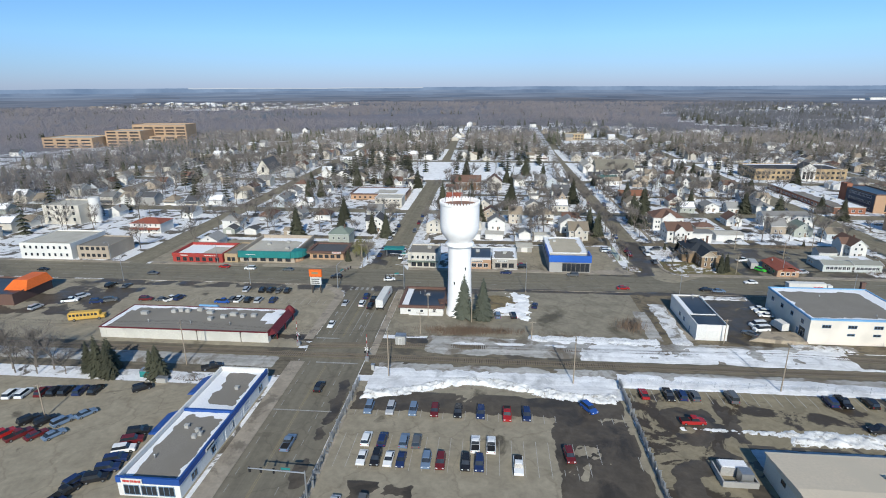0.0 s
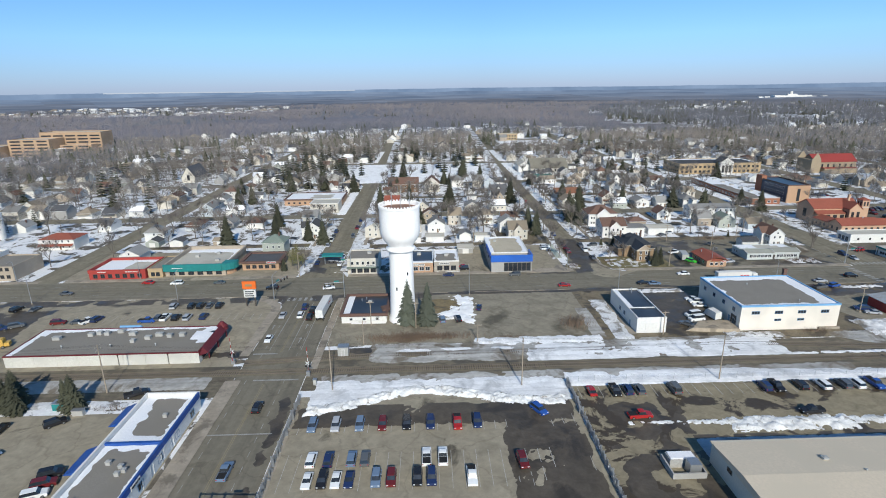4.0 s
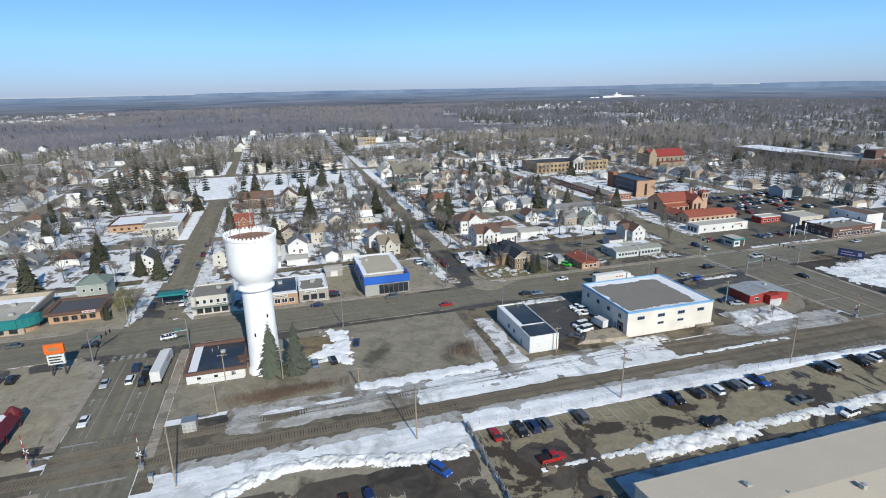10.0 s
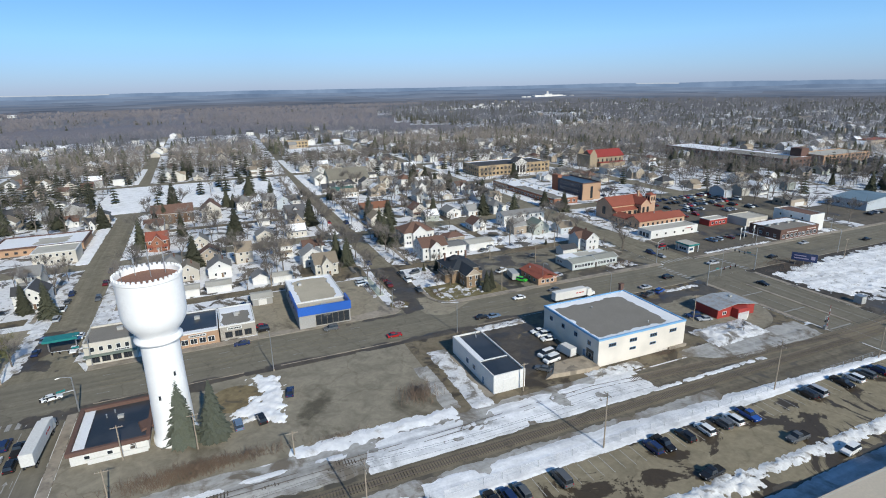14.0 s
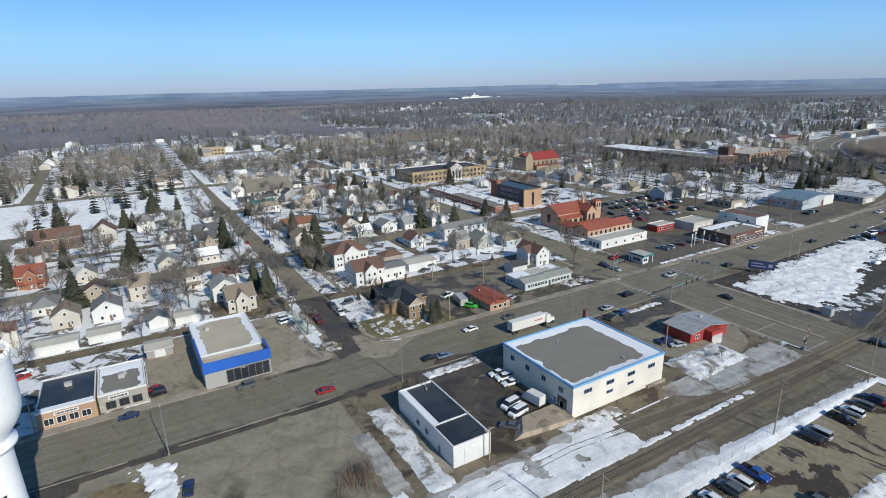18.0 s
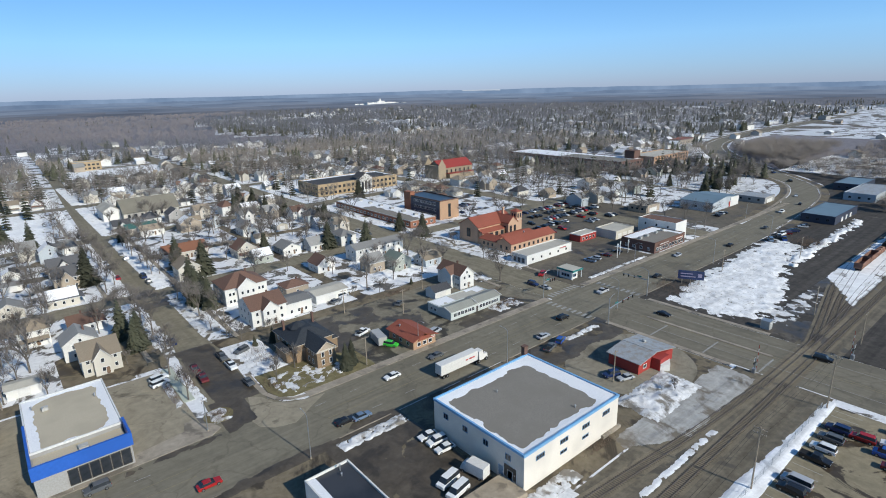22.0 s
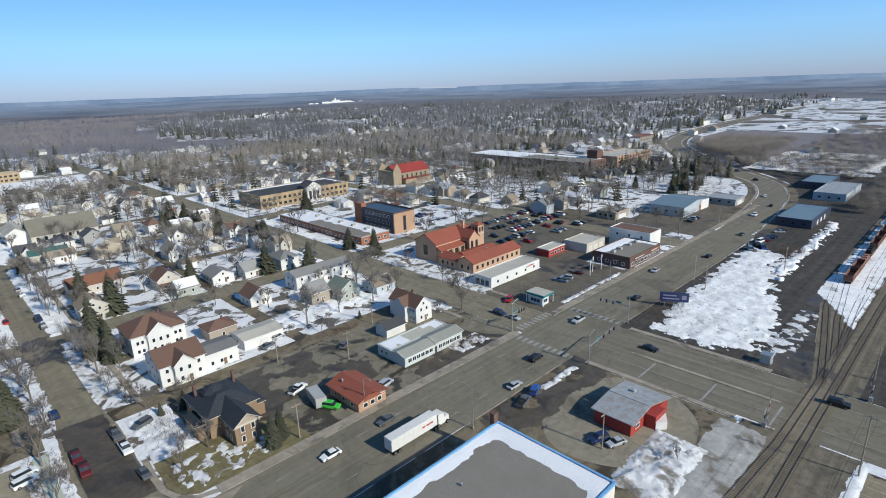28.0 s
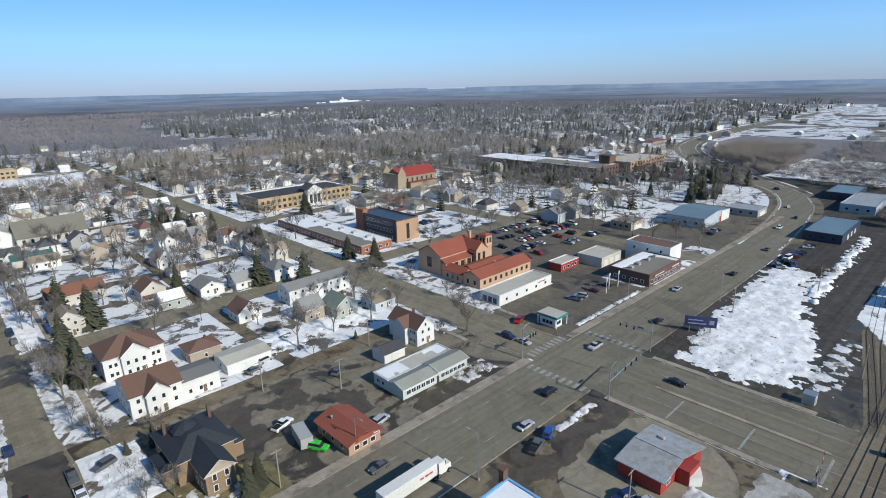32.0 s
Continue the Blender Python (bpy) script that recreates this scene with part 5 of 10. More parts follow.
# the warehouse
t, pl, rz0 = flat_building("warehouse", "big white two-storey warehouse with light blue roof trim", 105.6, 136.8, -15.4, 11.2, 8.4, warehouse_wall, roof_grey, 0.55, sky_trim, lip=0.12)
roof_snow_sheet(t, pl[0] + 0.35, pl[1] - 0.35, pl[2] + 0.35, pl[3] - 0.35, rz0, (pl[0] + 1.6, pl[1] - 4.6, pl[2] + 2.2, pl[3] - 2.8), 6.3)
openings(t, "S", pl, 4, 2.6, 1.1, 5.4, frame_blue, 3)
openings(t, "S", pl, 2, 2.2, 0.8, 3.0, frame_blue, 2, span=(0.25, 0.75))
openings(t, "W", pl, 4, 1.5, 1.4, 5.0, frame_blue, 2)
openings(t, "W", pl, 2, 1.3, 2.3, 0.6, name="door", mesh=door_mesh(1.3, 2.3, frame_blue), span=(0.05, 0.25))
openings(t, "E", pl, 4, 1.5, 1.2, 5.2, frame_blue, 2)
openings(t, "W", pl, 1, 3.2, 2.9, 1.15, name="dock_door", mesh=door_mesh(3.2, 2.9, frame_dark), span=(0.04, 0.16))
bm = bmesh.new()
box(bm, pl[1] - 1.4, pl[1] - 0.2, pl[3] - 0.2, pl[3] + 0.9, 0, 10.4)
box(bm, pl[1] - 1.55, pl[1] - 0.05, pl[3] - 0.35, pl[3] + 1.05, 10.4, 10.7)
part("chimney", bm, brick_dark, t)
vent_pipe(t, -3, 6, rz0, 0.5)
vent_pipe(t, 5, -9.5, rz0, 0.5)
bm = bmesh.new()
box(bm, pl[1] - 6, pl[1] + 0.6, pl[2] - 0.7, pl[2] - 0.1, 0, 0.8)
part("footing", bm, concrete_mat, t)
bm = bmesh.new()
prism(bm, [(88.8, -14.8), (105.3, -16.9), (105.3, -9.4), (94, -9.2)], -0.1, 1.1, 0, [(91.5, -14.8), (105.3, -16.6), (105.3, -9.6), (95.5, -9.6)])
setting("loading_ramp", bm, ramp_mat, "sloping concrete loading ramp", "ramp")

# small white building
t, pl, rz0 = flat_building("white_workshop", "narrow white block workshop with black wet roof", 73.3, 82.5, -15.3, 9.8, 5.2, white_wall, roof_black, 0.5, white_wall)
roof_snow_sheet(t, pl[0] + 0.35, pl[0] + 1.9, pl[2] + 8.9, pl[3] - 0.4, rz0, (99, 100, 99, 100), 7.7)
bm = bmesh.new()
box(bm, pl[0] + 0.3, pl[1] - 0.3, pl[2] + 8.6, pl[2] + 8.9, rz0, rz0 + 0.25)
part("roof_seam", bm, frame_white, t)
openings(t, "W", pl, 2, 1.4, 1.3, 1.6, frame_blue, 2, span=(0.35, 0.7))
openings(t, "W", pl, 1, 1.0, 2.1, 0.05, name="door", mesh=door_mesh(1.0, 2.1, frame_blue), span=(0.1, 0.3))
openings(t, "S", pl, 1, 3.6, 3.4, 0.05, name="garage_door", mesh=door_mesh(3.6, 3.4, white_wall))
vent_pipe(t, 2, 11, rz0, 1.2)
vent_pipe(t, 1.5, 9.5, rz0, 0.6)
bm = bmesh.new()
sheet(bm, 71.0, 73.2, -16, 8, 0.1)
setting("concrete_apron", bm, concrete_mat, "concrete apron beside the workshop", "pavement")

# the blue-fronted building
t, pl, rz0 = flat_building("blue_showroom", "showroom with bright blue fascia and dark glass front", 34.8, 51.6, 52, 77, 6.6, grey_wall, roof_sand, 0.5, frame_white)
roof_snow_sheet(t, pl[0] + 0.35, pl[1] - 0.35, pl[2] + 0.4, pl[3] - 0.4, rz0, (pl[0] + 2.2, pl[1] - 2.2, pl[2] + 1, pl[3] - 1.6), 8.2)
c = pl[2]
bm = bmesh.new()
box(bm, pl[0], pl[1], c - 7, c - 0.01, -0.1, 5.2)
part("front_wing", bm, grey_wall, t)
bm = bmesh.new()
box(bm, pl[0] + 0.5, pl[1] - 0.5, c - 6.6, c - 0.4, 5.2, 5.5)
part("front_roof", bm, roof_sand, t)
for q in ((pl[0] - 0.3, pl[1] + 0.3, c - 7.4, c - 6.9), (pl[0] - 0.3, pl[0] + 0.2, c - 6.9, c + 12), (pl[1] - 0.2, pl[1] + 0.3, c - 6.9, c + 0.3)):
    bm = bmesh.new()
    box(bm, *q, 4.6 if q[3] < c + 1 else 5.0, 7.5 if q[3] < c + 1 else 7.0)
    part("fascia", bm, blue_panel, t, "bright blue fascia")
bm = bmesh.new()
box(bm, pl[0], pl[0] + 5, c - 7.15, c - 7, 0, 4.5)
part("pier", bm, grey_wall, t)
for k in range(6):
    put("window", window_mesh(1.8, 3.6, frame_dark, 1), t, "", (pl[0] + 6.2 + k * 1.86, c - 7.05, 0.5), 0)
openings(t, "E", (pl[0], pl[1], c - 7, c), 2, 2.2, 2.6, 0.5, frame_dark, 2)
openings(t, "W", pl, 4, 1.4, 1.2, 3.2, frame_dark, 2)
roof_unit(t, 0.5, c - 3.5, 5.5, 1.6, 1.2, 0.9)
roof_unit(t, -4, c + 18, rz0, 1.2, 1, 0.8)
vent_pipe(t, 5.6, c + 17, rz0)
vent_pipe(t, -6.4, c + 20, rz0)

# shops along the avenue
t, pl, rz0 = flat_building("brick_shop", "single-storey brick shop with black flat roof", -1.4, 10.6, 47, 65, 4.6, brick_orange, roof_black, 0.5, frame_white)
openings(t, "S", pl, 4, 2.0, 1.8, 0.8, frame_white, 2)
sign_bars(t, 0, pl[2] - 0.2, 3.1, 5, 0.8, ink, "S", 1)
roof_snow_sheet(t, pl[0] + 0.4, pl[1] - 0.4, pl[2] + 0.4, pl[2] + 2.4, rz0, (99, 100, 99, 100), 9.1)
roof_unit(t, 0, 3, rz0)
t, pl, rz0 = flat_building("stone_shop", "grey rubble-stone shop with white trim and snowy grey roof", 11, 21.6, 47.6, 64, 4.8, rubble_wall, roof_grey, 0.5, white_wall)
roof_snow_sheet(t, pl[0] + 0.4, pl[1] - 0.4, pl[2] + 0.4, pl[3] - 0.4, rz0, (pl[0] + 1, pl[1] - 1.4, pl[2] + 1.2, pl[3] - 5), 9.5)
openings(t, "S", pl, 3, 2.2, 2.0, 0.6, frame_dark, 2)
sign_bars(t, -1, pl[2] - 0.2, 3.2, 4.4, 0.9, ink, "S", 1)
roof_unit(t, 0, 0, rz0, 1.4, 1.2, 1.1)
roof_unit(t, 0.8, 1.4, rz0, 0.8, 0.8, 0.7)
t, pl, rz0 = flat_building("cream_corner_shop", "two-storey cream corner building with dark shopfront", -25, -12, 46.8, 60, 6.8, cream_wall, roof_grey, 0.6, cream_wall)
openings(t, "S", pl, 5, 1.2, 1.5, 4.0, frame_white, 1)
openings(t, "S", pl, 4, 2.2, 2.0, 0.6, frame_dark, 2)
openings(t, "W", pl, 4, 1.2, 1.5, 4.0, frame_white, 1)
bm = bmesh.new()
box(bm, pl[0] - 0.2, pl[1] + 0.2, pl[2] - 1.4, pl[2] - 0.02, 2.9, 3.2)
part("shop_canopy", bm, shingle_green, t)
sign_bars(t, 3, pl[2] - 0.1, 3.3, 4, 0.7, ink, "S", 1)
roof_unit(t, 2, 2, rz0)
t, pl, rz0 = flat_building("teal_store", "store with curved teal fascia and pale roof", -101, -76, 49, 76, 5.2, tan_wall, roof_pale, 1.7, teal_panel, lip=0.4, trim_sides="S")
bm = bmesh.new()
prism(bm, [(pl[1] + 5.5 * math.cos(a) - 1.5, pl[2] + 5.2 + 5.7 * math.sin(a)) for a in (radians(-90 + 18 * k) for k in range(6))] + [(pl[1] - 1.5, pl[2] + 5.2)], 2.3, 5.25)
part("curved_fascia", bm, teal_panel, t, "rounded teal corner fascia")
bm = bmesh.new()
prism(bm, [(pl[1] + 4.2 * math.cos(a) - 1.5, pl[2] + 5.2 + 4.4 * math.sin(a)) for a in (radians(-90 + 18 * k) for k in range(6))] + [(pl[1] - 1.5, pl[2] + 5.2)], 0, 2.3)
part("curved_wall", bm, brick_orange, t)
bm = bmesh.new()
box(bm, pl[0] - 0.4, pl[1] - 1.4, pl[2] - 0.8, pl[2] - 0.42, 2.3, 5.3)
part("fascia", bm, teal_panel, t, "deep teal metal fascia")
openings(t, "S", pl, 6, 2.4, 1.6, 0.5, frame_dark, 2)
sign_bars(t, -7, pl[2] - 0.85, 3.4, 5, 0.8, sign_face, "S", 1, teal_panel)
roof_snow_sheet(t, pl[0] + 0.5, pl[1] - 0.5, pl[2] + 0.5, pl[3] - 0.5, rz0, (pl[0] - 1, pl[1] - 3, pl[2] - 2, pl[3] - 5), 9.9)
for x, y in ((-5, 2), (3, 6), (6, -4)):
    roof_unit(t, x, y, rz0)
t, pl, rz0 = flat_building("red_shop", "row of small shops with bright red fascia", -131, -108, 46.8, 64, 4.2, red_wall, roof_pale, 1.4, red_wall, lip=0.2, trim_sides="S")
openings(t, "S", pl, 7, 1.8, 1.8, 0.6, frame_dark, 2)
sign_bars(t, 6, pl[2] - 0.25, 2.9, 6, 0.9, sign_face, "S", 1, red_wall)
sign_bars(t, -6, pl[2] - 0.25, 2.9, 4, 0.9, sign_face, "S", 1, red_wall)
roof_snow_sheet(t, pl[0] + 0.4, pl[1] - 0.4, pl[2] + 0.4, pl[3] - 0.4, rz0, (pl[0] + 12, pl[1] - 2, pl[2] - 2, pl[3] - 3), 10.4)
t, pl, rz0 = flat_building("tan_shop", "tan brick shop between painted stores", -107.6, -101.6, 48, 66, 4.0, brick_tan, roof_grey, 0.5)
openings(t, "S", pl, 2, 1.6, 1.8, 0.6, frame_dark, 1)
t, pl, rz0 = flat_building("cafe_building", "brown-roofed cafe with brick front", -71, -55.5, 55, 68, 4.0, brick_orange, shingle_dark, 0.6, brick_dark, lip=1.2)
openings(t, "S", pl, 5, 1.8, 1.6, 0.7, frame_dark, 2)
sign_bars(t, 5, pl[2] - 1.3, 3.3, 4, 0.8, ink_red, "S", 1)
t, pl, rz0 = flat_building("white_hall", "large two-storey white commercial hall", -204, -179, 46.8, 70, 7.4, white_wall, roof_pale, 0.6)
for z in (1.2, 4.6):
    openings(t, "S", pl, 8, 1.3, 1.6, z, frame_white, 1)
t, pl, rz0 = flat_building("tan_block", "two-storey tan commercial block", -177, -162, 48, 66, 6.2, tan_wall, roof_grey, 0.6)
for z in (1.0, 4.2):
    openings(t, "S", pl, 5, 1.6, 1.5, z, frame_dark, 2)
t, pl, rz0 = flat_building("mill_block", "tall cream block with a round silo beside it", -244, -222, 108, 126, 11, cream_wall, roof_pale, 0.8)
for z in (2, 5.5, 9):
    openings(t, "S", pl, 4, 1.4, 1.8, z, frame_dark, 1)
bm = bmesh.new()
prism(bm, ring(20, 3.0, pl[1] + 3.2, 0), 0, 14)
part("silo", bm, white_wall, t)
t, pl, rz0 = flat_building("orange_roofed_shop", "dark shop with an orange sloping roof front", -206, -160, -6, 12, 4.2, brick_dark, roof_black, 0.5)
bm = bmesh.new()
prism(bm, [(pl[1] - 8, pl[2] + 5), (pl[1] + 1, pl[2] + 5), (pl[1] + 1, pl[3]), (pl[1] - 8, pl[3])], 3.8, 6.8, 0, [(pl[1] - 6, pl[2] + 8), (pl[1] - 0.5, pl[2] + 8), (pl[1] - 0.5, pl[3] - 1), (pl[1] - 6, pl[3] - 1)])
part("mansard", bm, orange_panel, t, "bright orange sloping roof")
roof_snow_sheet(t, pl[0] + 0.4, pl[1] - 14, pl[2] + 0.4, pl[2] + 5, rz0, (99, 100, 99, 100), 10.9)

# south-east flat building with the tan roof
t, pl, rz0 = flat_building("tan_roofed_hall", "wide low hall with a tan metal roof", 66, 182, -150, -75.6, 4.8, cream_wall, roof_tan, 0.2, cream_wall)
openings(t, "W", pl, 6, 1.6, 1.0, 2.8, frame_dark, 2)
openings(t, "N", pl, 8, 1.6, 1.0, 2.8, frame_dark, 2)
bm = bmesh.new()
ridge = pl[3] - 11.5
sec = [(pl[2] - 0.3, 4.6), (ridge, 6.0), (pl[3] + 0.3, 4.75), (pl[3] + 0.3, 4.5), (pl[2] - 0.3, 4.35)]
ends = [[bm.verts.new((x, y, z)) for y, z in sec] for x in (pl[0] - 0.35, pl[1] + 0.35)]
bm.faces.new(ends[0])
bm.faces.new(ends[1][::-1])
for k in range(5):
    bm.faces.new((ends[0][(k + 1) % 5], ends[0][k], ends[1][k], ends[1][(k + 1) % 5]))
part("pitched_roof", bm, roof_tan, t, "low pitched tan metal roof")
for x, y in ((-40, 30), (-22, 23), (-35, 12), (0, 30), (20, 22)):
    z = 4.8 + (1.2 if y < ridge else 0.4) - abs(y - ridge) * 0.02
    roof_unit(t, x, y, z - 0.3, 1.0, 0.9, 1.2)
    vent_pipe(t, x + 5, y - 4, z - 0.4, 1.4)
t = thing("storage_tank_unit", "snow-topped concrete enclosure with a pale tank box", "utility box", 59.6, -77.4)
for q in ((-3.4, 3.4, -3.2, -2.9), (-3.4, -3.1, -2.9, 3), (3.1, 3.4, -2.9, 3)):
    bm = bmesh.new()
    box(bm, *q, 0, 1.3)
    part("fence_panel", bm, grey_wall, t)
bm = bmesh.new()
box(bm, 0.3, 2.6, -2.4, -0.2, 0, 2.6)
part("box", bm, steel_grey, t)
bm = bmesh.new()
box(bm, -2.6, 2.8, 0.2, 2.8, 0, 1.9)
part("bin", bm, grey_wall, t)
bm = bmesh.new()
box(bm, -2.4, 2.6, 0.4, 2.6, 1.9, 2.1)
part("snow_cap", bm, roof_snow, t)

# red drive-in building
t = thing("red_drive_in", "small bright red building with weathered metal roof", "building", 168.8, -2.8)
bm = bmesh.new()
prism(bm, [(-7.6, -3.4), (-1.6, -3.6), (-1.6, -6.2), (3.2, -6.2), (3.2, -4.8), (7.6, -4.8), (7.6, 5.6), (-7.6, 5.6)], -0.1, 3.3)
part("wall", bm, red_wall, t)
bm = bmesh.new()
prism(bm, [(-8.2, -4.2), (-0.2, -4.2), (-0.2, 6.2), (-8.2, 6.2)], 3.3, 3.5, 0, [(-8.2, -4.2), (-0.2, -4.2), (-0.2, 6.2), (-8.2, 6.2)])
bmesh.ops.translate(bm, verts=[v for v in bm.verts if v.co.x > -1], vec=(0, 0, 0.9))
part("roof", bm, roof_metal, t)
bm = bmesh.new()
prism(bm, [(0, -4.0), (8.2, -5.4), (8.2, 6.2), (0, 6.2)], 3.3, 3.5)
bmesh.ops.translate(bm, verts=[v for v in bm.verts if v.co.x < 1], vec=(0, 0, 0.9))
part("roof", bm, roof_metal, t)
bm = bmesh.new()
prism(bm, [(-1.5, -6.3), (0.4, -8), (3.4, -6.3), (3, -5.9), (-1.1, -5.9)], 0, 2.0)
part("entry", bm, white_wall, t, "white angled entry with posters")
openings(t, "S", (-7.6, -1.6, -3.5, 5), 1, 1.8, 1.2, 1.0, frame_white, 2)
openings(t, "E", (-7.6, 7.6, -4.8, 5.6), 2, 1.6, 1.2, 1.0, frame_white, 2)
sign_bars(t, 7.65, -2, 2.2, 1.4, 1.0, ink_red, "E", 1)
roof_unit(t, 4, 2, 3.6, 1.0, 0.9, 0.9)


def gable_roof(bm, x0, x1, y0, y1, z, rise, axis="x", over=0.4, thick=0.2, mi=0, edge=None):
    """Two slopes with thickness; axis: the way that the ridge runs."""
    a, b, c, d = x0 - over, x1 + over, y0 - over, y1 + over
    if axis == "x":
        m = (c + d) / 2
        sec = [(c, z - over * rise / (m - c)), (m, z + rise), (d, z - over * rise / (m - c))]
        f = lambda u, p: (u, p[0], p[1])
        u0, u1 = a, b
    else:
        m = (a + b) / 2
        sec = [(a, z - over * rise / (m - a)), (m, z + rise), (b, z - over * rise / (m - a))]
        f = lambda u, p: (p[0], u, p[1])
        u0, u1 = c, d
    up = [(p, q + thick) for p, q in sec]
    v = [[bm.verts.new(f(u, p)) for p in sec + up[::-1]] for u in (u0, u1)]
    n = 6
    edge = mi if edge is None else edge
    bm.faces.new(v[0][::-1]).material_index = edge
    bm.faces.new(v[1]).material_index = edge
    for k in range(n):
        bm.faces.new((v[0][k], v[0][(k + 1) % n], v[1][(k + 1) % n], v[1][k])).material_index = mi if k in (3, 4) else edge


def gable_walls(bm, x0, x1, y0, y1, h, rise, axis="x", mi=0):
    box(bm, x0, x1, y0, y1, -0.1, h, mi)
    if axis == "x":
        for x in (x0, x1 - 0.15):
            lo = [bm.verts.new((xx, yy, h)) for xx in (x, x + 0.15) for yy in (y0, y1)]
            hi = [bm.verts.new((xx, (y0 + y1) / 2, h + rise)) for xx in (x, x + 0.15)]
            for q in ((lo[0], lo[1], hi[0]), (lo[3], lo[2], hi[1]), (lo[0], hi[0], hi[1], lo[2]), (lo[1], lo[3], hi[1], hi[0])):
                bm.faces.new(q).material_index = mi
    else:
        for y in (y0, y1 - 0.15):
            lo = [bm.verts.new((xx, yy, h)) for yy in (y, y + 0.15) for xx in (x0, x1)]
            hi = [bm.verts.new(((x0 + x1) / 2, yy, h + rise)) for yy in (y, y + 0.15)]
            for q in ((lo[0], lo[1], hi[0]), (lo[3], lo[2], hi[1]), (lo[0], hi[0], hi[1], lo[2]), (lo[1], lo[3], hi[1], hi[0])):
                bm.faces.new(q).material_index = mi


def hip_roof(bm, x0, x1, y0, y1, z, rise, over=0.5, flat=0.0, mi=0, edge=None):
    a, b, c, d = x0 - over, x1 + over, y0 - over, y1 + over
    w = min(b - a, d - c) / 2 * (1 - flat)
    prism(bm, [(a, c), (b, c), (b, d), (a, d)], z - 0.15, z, mi if edge is None else edge)
    prism(bm, [(a, c), (b, c), (b, d), (a, d)], z + 0.002, z + rise, mi, [(a + w, c + w - 0.02), (b - w, c + w - 0.02), (b - w, d - w + 0.02), (a + w, d - w + 0.02)])


HOUSE_LABELS = {"white painted wall": "white", "cream siding": "cream", "tan siding": "tan", "grey block wall": "grey", "pale blue siding": "pale blue", "sage green siding": "sage green",
                "red-brown brick": "red-brown", "buff siding": "buff", "brown wood siding": "brown"}
pale_blue = material("pale blue siding", (0.48, 0.52, 0.55), (0.42, 0.46, 0.49), 1, 0.75, 0.08)
sage = material("sage green siding", (0.4, 0.42, 0.37), (0.35, 0.37, 0.32), 1, 0.75, 0.08)
buff = material("buff siding", (0.57, 0.52, 0.44), (0.51, 0.46, 0.39), 1, 0.75, 0.08)
brown_wood = material("brown wood siding", (0.2, 0.13, 0.085), (0.15, 0.1, 0.065), 1, 0.85, 0.15)


